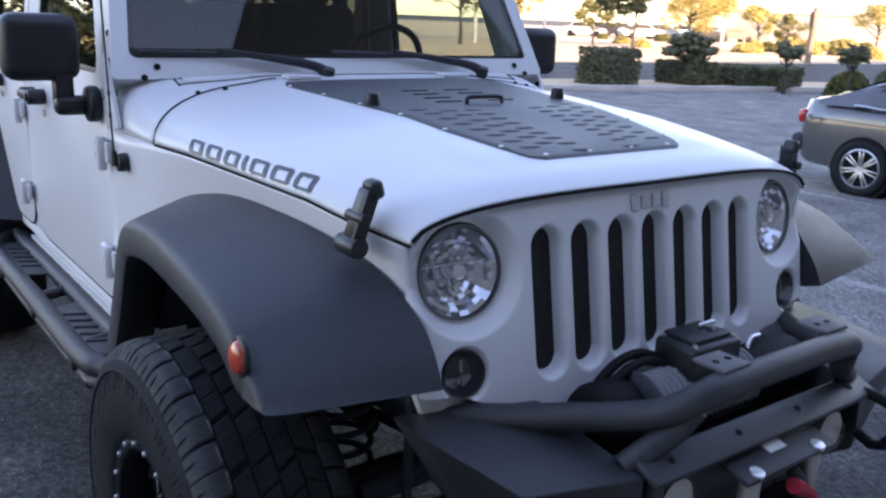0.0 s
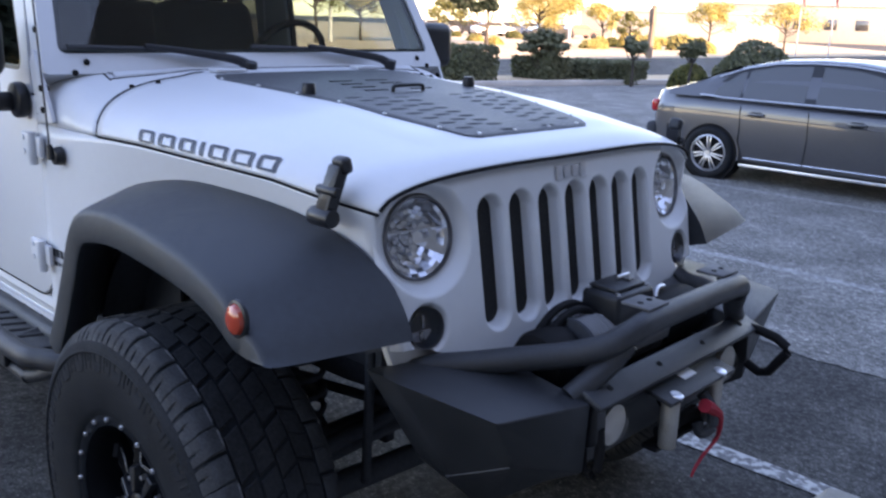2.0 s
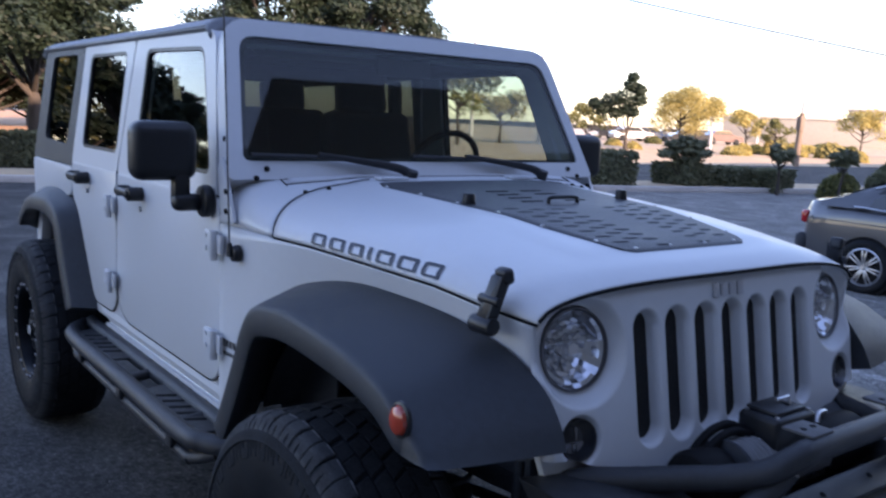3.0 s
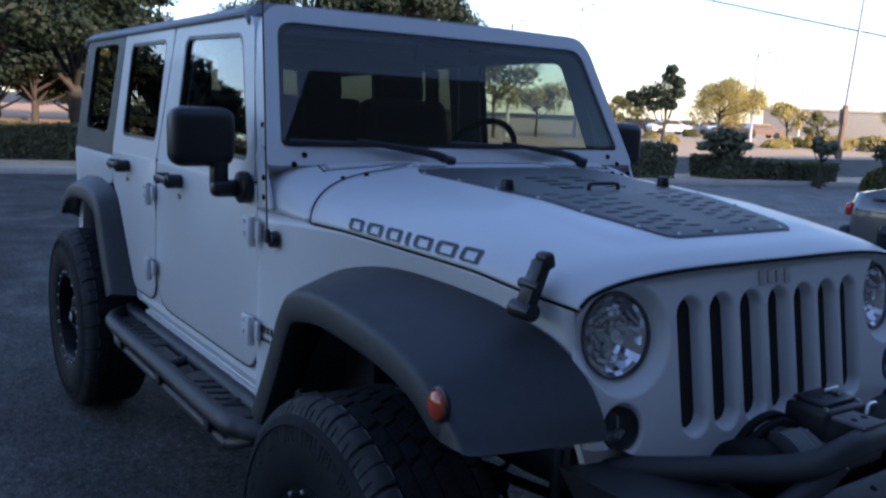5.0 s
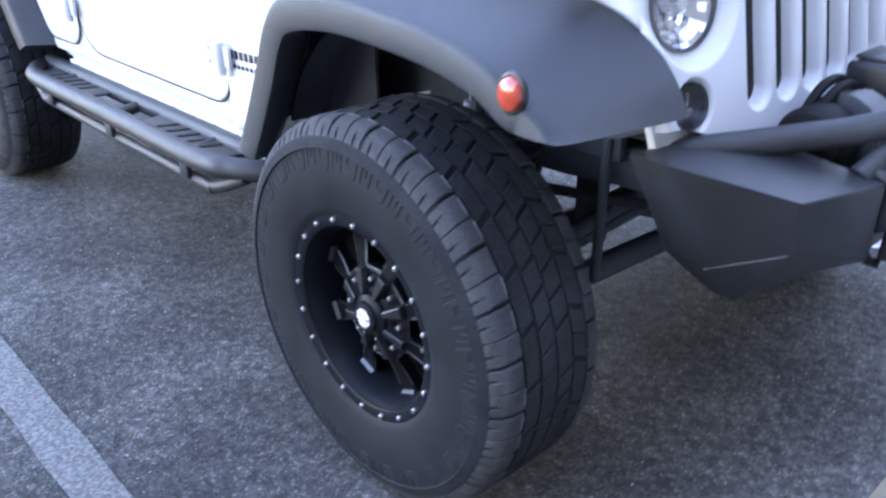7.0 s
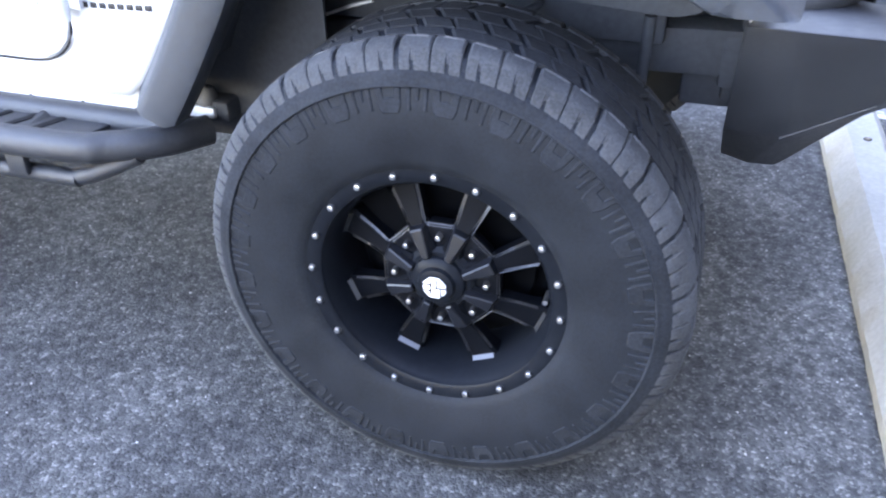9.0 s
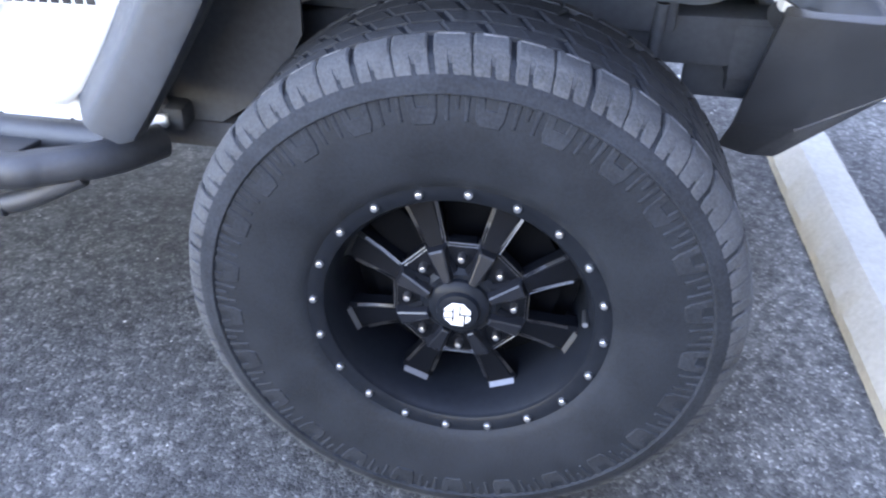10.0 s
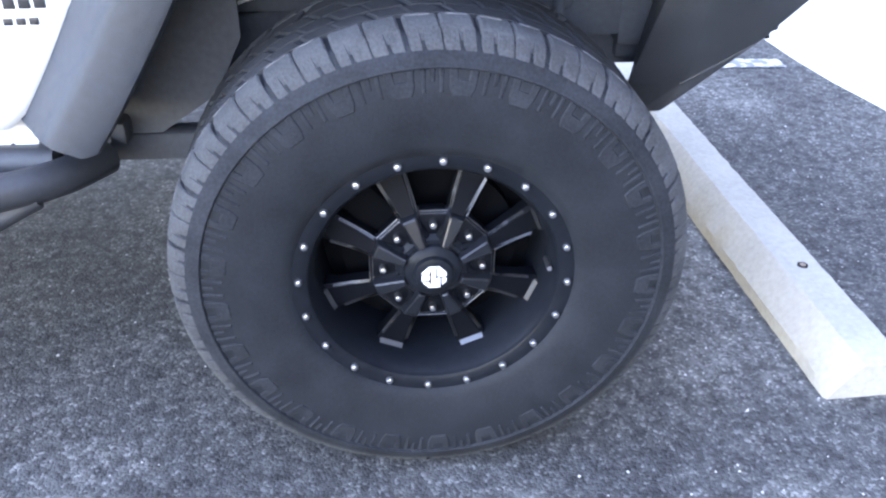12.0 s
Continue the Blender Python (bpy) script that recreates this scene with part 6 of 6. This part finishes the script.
# ---- planting ----
def leaf_cloud(centres, radii, n, size, rnd, flat=0.75):
    """Many small leaf blades round given centres, denser at the outside."""
    m = len(centres)
    verts, faces = [], []
    for i in range(n):
        j = rnd.randrange(m)
        c, r = centres[j], radii[j]
        d = Vector((rnd.gauss(0, 1), rnd.gauss(0, 1), rnd.gauss(0, 1))).normalized()
        p = Vector(c) + d * r * rnd.uniform(0.45, 1.05)
        p.z = c[2] + (p.z - c[2]) * flat
        a = Vector((rnd.gauss(0, 1), rnd.gauss(0, 1), rnd.gauss(0, 0.6))).normalized()
        b = a.cross(d + Vector((0.01, 0.02, 0.3))).normalized()
        s = size * rnd.uniform(0.6, 1.4)
        k = len(verts)
        verts += [p - a * s, p - b * s * 0.4, p + a * s, p + b * s * 0.4]
        faces.append((k, k + 1, k + 2, k + 3))
    return verts, faces


def mesh_part(name, verts, faces, material, parent, label=""):
    me = bpy.data.meshes.new(name)
    me.from_pydata([tuple(v) for v in verts], [], faces)
    me.materials.append(material)
    ob = new(name, me)
    ob.parent = parent
    if label:
        tagged(ob, label)
    return ob


def tree(at, height, crown, leaf, seed, label, n=2600, size=0.11, trunk_r=0.12, bare=0.35, spread=1.0, lean_x=0.0, clumps=(), turn=0.0, flat=0.75, name="tree", category="tree", size_by=1.0, limbs=11):
    """A tapered trunk with limbs; clumps of leaves at the limbs' ends, with gaps."""
    rnd = random.Random(seed)
    t = thing(name, at)
    bm = bmesh.new()
    ac, asn = math.cos(radians(turn)), math.sin(radians(turn))
    top = Vector((lean_x + rnd.uniform(-0.2, 0.2), rnd.uniform(-0.2, 0.2), height * 0.72))
    add_tube(bm, smooth_path([(0, 0, -0.05), (lean_x * 0.2 + rnd.uniform(-0.05, 0.05), 0, height * 0.2), (lean_x * 0.5, rnd.uniform(-0.08, 0.08), height * bare), tuple(top)], 5), trunk_r, 9, trunk_r * 0.25)
    cs, rs = [], []
    for o, z, r in [(o * size_by, z * size_by, r * size_by) for o, z, r in clumps]:
        dp = rnd.uniform(-0.35, 0.35) * r
        e = Vector((o * ac - dp * asn, o * asn + dp * ac, z))
        add_tube(bm, smooth_path([(0, 0, height * bare * 0.8), tuple(e * 0.5 + Vector((0, 0, z * 0.02))), tuple(e)], 3), trunk_r * 0.4, 6, trunk_r * 0.1)
        cs.append(tuple(e))
        rs.append(r)
    for k in range(0 if clumps else limbs):
        a = k * 2.4 + rnd.uniform(-0.4, 0.4)
        h0 = height * rnd.uniform(bare, 0.62)
        d = crown * rnd.uniform(0.45, 0.95) * spread
        e = Vector((lean_x * h0 / height + d * math.cos(a), d * math.sin(a), min(h0 + height * rnd.uniform(0.12, 0.34), height * 0.95)))
        b = Vector((lean_x * 0.5 * h0 / height, 0, h0 * 0.9))
        add_tube(bm, smooth_path([tuple(b), tuple(b.lerp(e, 0.5) + Vector((0, 0, -0.1))), tuple(e)], 3), trunk_r * 0.45, 6, trunk_r * 0.1)
        cs.append(tuple(e))
        rs.append(crown * rnd.uniform(0.24, 0.42))
    for k in range(0 if clumps else 4 + limbs // 4):
        cs.append((top.x + rnd.uniform(-0.3, 0.3) * crown, top.y + rnd.uniform(-0.3, 0.3) * crown, height * rnd.uniform(0.74, 0.9)))
        rs.append(crown * rnd.uniform(0.22, 0.36))
    part("trunk", bm, BARK, t, "", 60)
    v, f = leaf_cloud(cs, rs, n, size, rnd, flat)
    mesh_part("crown", v, f, leaf, t)
    return tagged(t, label, category)


def bush(name, at, size, leaf, seed, label, n=2600, blade=0.06, boxy=True):
    """A clipped shrub: a solid darker core, an uneven skin of small leaves."""
    rnd = random.Random(seed)
    b = thing(name, at)
    sx, sy, sz = size
    verts, faces = [], []
    for i in range(n):
        if boxy:
            u, v, w = (rnd.uniform(-1, 1) for _ in range(3))
            ax = rnd.choice((0, 0, 1, 1, 2, 2))
            q = [u, v, abs(w) if ax != 2 else 1]
            if ax < 2:
                q[ax] = rnd.choice((-1, 1))
                q[2] = rnd.uniform(0, 1)
            bumpy = 1 + 0.07 * noise.noise(Vector((q[0] * sx * 1.6 + seed, q[1] * sy * 1.6, q[2] * 2))) + rnd.uniform(-0.05, 0.03)
            p = Vector((q[0] * sx / 2 * bumpy, q[1] * sy / 2 * bumpy, q[2] * sz * bumpy))
        else:
            d = Vector((rnd.gauss(0, 1), rnd.gauss(0, 1), abs(rnd.gauss(0, 1)))).normalized()
            bumpy = 1 + 0.12 * noise.noise(d * 2.2 + Vector((seed, 0, 0))) + rnd.uniform(-0.08, 0.03)
            p = Vector((d.x * sx / 2, d.y * sy / 2, d.z * sz)) * bumpy
        a = Vector((rnd.gauss(0, 1), rnd.gauss(0, 1), rnd.gauss(0, 1))).normalized()
        c = a.orthogonal().normalized()
        s = blade * rnd.uniform(0.6, 1.4)
        k = len(verts)
        verts += [p - a * s, p - c * s * 0.5, p + a * s, p + c * s * 0.5]
        faces.append((k, k + 1, k + 2, k + 3))
    mesh_part("foliage", verts, faces, leaf, b)
    # solid core under the leaf skin, in a green darker than the leaves
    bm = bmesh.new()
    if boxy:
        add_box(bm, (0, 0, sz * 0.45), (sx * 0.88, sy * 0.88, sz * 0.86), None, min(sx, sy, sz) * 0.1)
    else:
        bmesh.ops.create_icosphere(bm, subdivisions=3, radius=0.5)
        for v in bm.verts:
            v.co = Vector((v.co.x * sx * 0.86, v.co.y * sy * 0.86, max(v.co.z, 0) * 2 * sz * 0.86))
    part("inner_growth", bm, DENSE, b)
    return tagged(b, label, "hedge" if boxy else "bush")


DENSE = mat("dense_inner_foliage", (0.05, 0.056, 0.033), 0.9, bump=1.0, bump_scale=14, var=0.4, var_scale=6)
EYE0 = Vector((1.74, -1.86, 0))


def off(az, dist):
    a = radians(az)
    return EYE0.x + dist * math.cos(a), EYE0.y + dist * math.sin(a), 0.0


# planting strip with its kerb
def kerb_strip():
    a, b = Vector((-19.5, -8, 0)), Vector((-10.0, 23.5, 0))
    d = (b - a).normalized()
    n = Vector((-d.y, d.x, 0))
    bm = bmesh.new()
    for o, w, z0 in ((0.0, 0.15, 0.15), ):
        m = Matrix.Translation((a + b) / 2 + n * 0.08 + Vector((0, 0, 0.07))) @ pose(0, 0, 0, 0, 0, math.degrees(math.atan2(d.y, d.x)))
        t = box((0, 0, 0), ((b - a).length, 0.16, 0.16), None, 0.02)
        bmesh.ops.transform(t, matrix=m, verts=t.verts)
        merge(bm, t)
    tagged(part("kerb", bm, KERB, None), "pale concrete kerb along the planting strip", "kerb", kind="structure")
    bm = box((0, 0, 0), ((b - a).length, 2.3, 0.1), None, 0.01)
    bmesh.ops.transform(bm, matrix=Matrix.Translation((a + b) / 2 + n * 1.3 + Vector((0, 0, 0.06))) @ pose(0, 0, 0, 0, 0, math.degrees(math.atan2(d.y, d.x))), verts=bm.verts)
    tagged(part("planting_bed", bm, DIRT, None), "dry dirt planting bed", "ground", kind="structure")


kerb_strip()
bush("hedge", off(132.3, 22.6), (1.08, 1.08, 0.95), LEAF_HEDGE, 1, "dark green clipped square hedge on the planting strip")
bush("hedge", off(127.5, 24.6), (1.3, 1.1, 0.66), LEAF_HEDGE, 2, "dark green clipped low hedge on the planting strip")
tree(off(127.5, 24.0), 1.2, 0.5, LEAF_HEDGE, 3, "dark spiky shrub in flat layers above the hedges", 1500, 0.1, 0.05, 0.3, clumps=((0, 1.34, 0.2), (-0.3, 1.2, 0.26), (0.28, 1.22, 0.28), (0, 1.08, 0.45), (-0.42, 0.95, 0.3), (0.42, 1.0, 0.3), (0.1, 0.8, 0.42)), turn=37, flat=0.42, name="shrub", category="shrub")
for k, az in enumerate((124.6, 122.4)):
    bush("hedge", off(az, 25.2), (1.0, 0.95, 0.6), LEAF_HEDGE, 10 + k, "dark green low hedge on the planting strip")
bush("bush", off(118.3, 24.5), (1.1, 1.0, 0.62), LEAF_OLIVE, 5, "olive green low bush beside the lane", 1800, 0.06, False)
bush("bush", off(114.4, 22.0), (2.1, 1.7, 1.3), LEAF_HEDGE, 6, "large round clipped bush", 3200, 0.06, False)
bush("bush", off(109.8, 23.0), (1.6, 1.3, 0.95), LEAF_HEDGE, 7, "round clipped olive green bush", 2400, 0.06, False)
for az, k in ((121.8, 1), (118.2, 2)):
    tree(off(az, 24.0), 1.3, 0.3, LEAF_HEDGE, 20 + k, "small dwarf palm in the planting strip", 150, 0.17, 0.05, 0.6)
for k, az in enumerate((172.5, 170.0, 167.6)):
    bush("hedge", off(az, 23.5), (1.6, 1.3, 0.8), LEAF_HEDGE, 30 + k, "dark green hedge along the kerb")

# trees
tree(off(131.25, 56), 3.9, 2.0, LEAF_DARK, 41, "dark small tree with a bare trunk and a ragged crown", 6000, 0.12, 0.15, 0.4, clumps=((-2.5, 3.5, 0.5), (-1.9, 3.2, 0.75), (-1.3, 3.7, 0.8), (-0.5, 4.0, 0.85), (0.1, 4.9, 0.6), (0.25, 5.5, 0.45), (0.75, 4.6, 0.55), (0.7, 3.9, 0.7), (0.0, 3.1, 0.7), (-0.9, 2.8, 0.55), (0.45, 2.9, 0.4)), turn=41, flat=0.85, size_by=0.84)
tree(off(127.9, 60), 4.5, 2.6, LEAF_GOLD, 42, "sunlit yellow-green feathery spreading tree", 17000, 0.07, 0.12, 0.16, 1.05, flat=1.0)
tree(off(126.9, 66), 3.9, 1.9, LEAF_GOLD, 43, "sunlit yellow-green spreading tree", 2400, 0.12, 0.1, 0.3)
tree(off(123.9, 72), 3.4, 1.8, LEAF_GOLD, 44, "sunlit yellow-green spreading tree", 2000, 0.12, 0.1, 0.3)
tree(off(122.2, 62), 2.6, 1.2, LEAF_OLIVE, 45, "small olive tree in the dry lot", 1400, 0.1, 0.08, 0.3)
tree(off(117.4, 70), 3.8, 2.2, LEAF_GOLD, 46, "sunlit yellow-green spreading tree", 2400, 0.12, 0.1, 0.3)
tree(off(113.0, 75), 3.8, 2.6, LEAF_GOLD, 47, "sunlit yellow-green spreading tree", 2400, 0.12, 0.1, 0.3)
tree(off(133.8, 62), 3.2, 1.7, LEAF_OLIVE, 48, "olive green tree in the dry lot", 1800, 0.12, 0.1, 0.3)
tree(off(173.0, 26), 7.9, 2.9, LEAF_DARK, 51, "large dark shade tree beside the lane", 60000, 0.085, 0.2, 0.22, limbs=26)
for k, az in enumerate((178, 185, 192, 200)):
    tree(off(az, 24 + 5 * (k % 2)), (6.0, 6.2, 4.6, 3.4)[k], (2.7, 2.7, 2.0, 1.5)[k], LEAF_OLIVE if k % 2 else LEAF_DARK, 61 + k, "shade tree in the row beside the lane", 4500, 0.14, 0.18, 0.3)
tree(off(168.3, 27), 8.2, 2.4, LEAF_DARK, 52, "large dark shade tree beside the lane", 60000, 0.085, 0.22, 0.22, limbs=26)
tree(off(154.4, 36), 9.2, 3.0, LEAF_DARK, 53, "dark shade tree behind the vehicle", 46000, 0.09, 0.2, 0.28, limbs=26)
tree(off(148.6, 36), 9.4, 2.9, LEAF_DARK, 54, "dark shade tree behind the vehicle", 46000, 0.09, 0.2, 0.3, limbs=26)


for k, az in enumerate((181, 184.5, 188, 191, 194.5, 198, 202)):
    tree(off(az, 34 + 4 * (k % 3)), 3.2 + 1.0 * (k % 3), 2.1, (LEAF_DARK, LEAF_OLIVE, LEAF_DARK)[k % 3], 81 + k, "low branching tree beyond the lane", 3600, 0.16, 0.16, 0.14)


for k, (az, d) in enumerate(((164.4, 56), (166.6, 50), (168.6, 56), (170.6, 49), (172.6, 55), (174.8, 50))):
    tree(off(az, d), 6.0 + 0.6 * (k % 3), 3.4, LEAF_DARK, 101 + k, "dense low dark tree beyond the dirt bank", 15000, 0.17, 0.2, 0.06, limbs=18)


# poles and cables
def lamp_post(at, h, label):
    p = thing("street_lamp", at)
    part("pole", tube([(0, 0, 0), (0, 0, h)], 0.12, 12, 0.08), MAST, p)
    part("arm", tube(smooth_path([(0, 0, h - 0.1), (0.4, 0, h + 0.1), (0.9, 0, h + 0.15)], 4), 0.035, 8), ALLOY, p)
    part("lamp_head", box((1.05, 0, h + 0.12), (0.5, 0.22, 0.1), None, 0.03), ALLOY, p)
    return tagged(p, label, "street lamp")


lamp_post(off(126.0, 72), 6.8, "pale steel lamp post in the far lot")
lamp_post(off(123.25, 105), 5.2, "pale steel lamp post in the far lot")
lamp_post(off(136.9, 60), 8.7, "pale steel lamp post behind the vehicle")
lamp_post(off(141.3, 55), 7.0, "pale steel lamp post behind the vehicle")
lamp_post(off(160.6, 50), 9.5, "tall pale steel lamp post between two trees")
pp = thing("utility_pole", off(120.9, 46))
part("pole", tube([(0, 0, -0.1), (0.05, 0.08, 2.6)], 0.16, 12, 0.14), POLE, pp)
part("mast", tube([(0.05, 0.08, 2.5), (0.3, 0.4, 9.6)], 0.085, 12, 0.06), MAST, pp, "pale thin upper mast")
part("meter_box", box((0.08, -0.1, 2.1), (0.26, 0.26, 0.7), None, 0.02), POLE, pp)
tagged(pp, "brown weathered utility pole with a pale thin mast", "pole")
cable = thing("overhead_cable", (0, 0, 0))
pa, pb = Vector(off(150, 60)) + Vector((0, 0, 13.4)), Vector(off(106, 60)) + Vector((0, 0, 4.2))
for p in (pa, pb):
    part("support", tube([(p.x, p.y, -0.1), (p.x, p.y, p.z + 0.3)], 0.13, 10, 0.1), POLE, cable)
part("wire", tube([pa.lerp(pb, t) - Vector((0, 0, 1.2 * t * (1 - t))) for t in lin(0, 1, 16)], 0.05, 6), PLASTIC, cable)
tagged(cable, "thin black overhead cable", "cable")

# low dry shrubs scattered over the far lot
for k in range(17):
    r = random.Random(300 + k)
    az = 117.5 + 0.58 * k + r.uniform(-0.25, 0.25) if k < 13 else 129.5 + 1.25 * (k - 13)
    w = r.uniform(1.0, 2.2)
    bush("dry_shrub", off(az, r.uniform(58, 84)), (w, w * 0.8, r.uniform(0.5, 1.1)), (LEAF_GOLD, LEAF_OLIVE, LEAF_GOLD)[k % 3], 310 + k, "dry yellow-green shrub on the dirt lot" if k % 3 != 1 else "olive shrub on the dirt lot", 700, 0.1, False)


# tall banner flags across the lane
BANNER = mat("red_banner_cloth", (0.5, 0.2, 0.2), 0.8, bump=0.3, bump_scale=60, var=0.25, var_scale=3)
for az in (112.3, 110.5):
    fl_ = thing("banner_flag", off(az, 60))
    part("pole", tube([(0, 0, -0.1), (0, 0, 7.2)], 0.04, 10, 0.025), MAST, fl_)
    part("cloth", sheet(lambda u, v: (0.62 * v * (0.35 + 0.65 * u) + 0.03, 0.06 * math.sin(7 * v + 3 * u), 3.3 + 3.7 * u - 0.35 * v), lin(0, 1, 14), lin(0, 1, 7)), BANNER, fl_, "hanging red cloth", solid=0.004)
    tagged(fl_, "tall pole with a hanging red banner", "flag", "banner flags")

# sunlit dry lot and far buildings
def patch(name, pts, z, material, label):
    bm = bmesh.new()
    bm.faces.new([bm.verts.new((x, y, z)) for x, y in pts])
    tagged(part(name, bm, material, None), label, "ground", kind="structure")


patch("ground_far_lot", [(-23.5, 16), (-21.5, 38), (-19, 75), (-90, 170), (-240, 120), (-110, 15), (-52, 4)], 0.03, DIRT, "sunlit dry dirt lot in the distance")
patch("ground_far_bank", [off(165, 40)[:2], off(178, 40)[:2], off(180, 120)[:2], off(160, 120)[:2]], 0.06, BANK, "orange dry dirt bank beyond the lane")


def far_house(at, size, rz, label, wall, panes=True):
    h = thing("far_building", at, rz)
    sx, sy, sz = size
    part("wall", box((0, 0, sz / 2), size, None, 0.05), wall, h)
    part("parapet", box((0, 0, sz + 0.15), (sx + 0.4, sy + 0.4, 0.35), None, 0.05), KERB, h)
    for k in range(int(sx // 4) if panes else 0):
        x = -sx / 2 + 2 + 4 * k
        part("window", box((x, -sy / 2 - 0.02, sz * 0.5), (1.6, 0.1, 1.4), None, 0.02), SEDAN_GLASS, h)
    return tagged(h, label, "building")


far_house(off(119.4, 130), (26, 12, 3.4), 30, "pale low commercial building far across the lot", CONCRETE, False)
far_house(off(112.0, 140), (30, 12, 5), 25, "pale low commercial building far across the lot", CONCRETE)
tree(off(142.2, 52), 5.2, 2.5, LEAF_OLIVE, 91, "olive green tree in the dry lot", 3600, 0.13, 0.13, 0.28)
tree(off(139.4, 60), 3.6, 2.4, LEAF_GOLD, 92, "sunlit yellow-green spreading tree", 2800, 0.13, 0.12, 0.28)


def far_car(at, rz, paint, label):
    c = thing("parked_car", at, rz)
    prof = [(-2.2, 0.35), (-2.25, 0.8), (-2.05, 0.98), (-1.5, 1.05), (-1.0, 1.5), (0.4, 1.52), (1.1, 1.05), (2.1, 0.9), (2.25, 0.6), (2.2, 0.35)]
    part("body", prism(rounded(prof, 0.12, 3), -0.85, 0.85, lambda a, b, w: (a, w, b), 0.06), paint, c)
    for sg in (-1, 1):
        part("window", prism(rounded([(-1.35, 1.05), (-0.95, 1.43), (0.35, 1.45), (0.95, 1.05)], 0.05, 3), 0.84, 0.862, lambda a, b, w: (a, sg * w, b)), SEDAN_GLASS, c)
        for x in (-1.35, 1.35):
            part("wheel", cyl((x, sg * 0.66, 0.33), (x, sg * 0.87, 0.33), 0.33, seg=20, bevel=0.03), RUBBER, c)
    return tagged(c, label, "car", "cars in the far lot")


PAINTS = [(mat("far_maroon_paint", (0.06, 0.015, 0.015), 0.35, coat=1), "dark maroon car in the far lot"), (SILVER, "silver car in the far lot"), (mat("far_pale_paint", (0.4, 0.4, 0.39), 0.35, coat=1), "pale grey car in the far lot"), (mat("far_black_paint", (0.02, 0.02, 0.022), 0.3, coat=1), "black car in the far lot"), (mat("far_blue_paint", (0.05, 0.08, 0.14), 0.3, coat=1), "dark blue car in the far lot")]
for k, az in enumerate((134.4, 133.1, 132.3, 130.9, 129.6, 128.4, 127.2, 125.4)):
    paint, lab = PAINTS[(k * 2 + 1) % 5]
    far_car(off(az, 92 + 5 * (k % 3)), 35 + 10 * (k % 4), paint, lab)
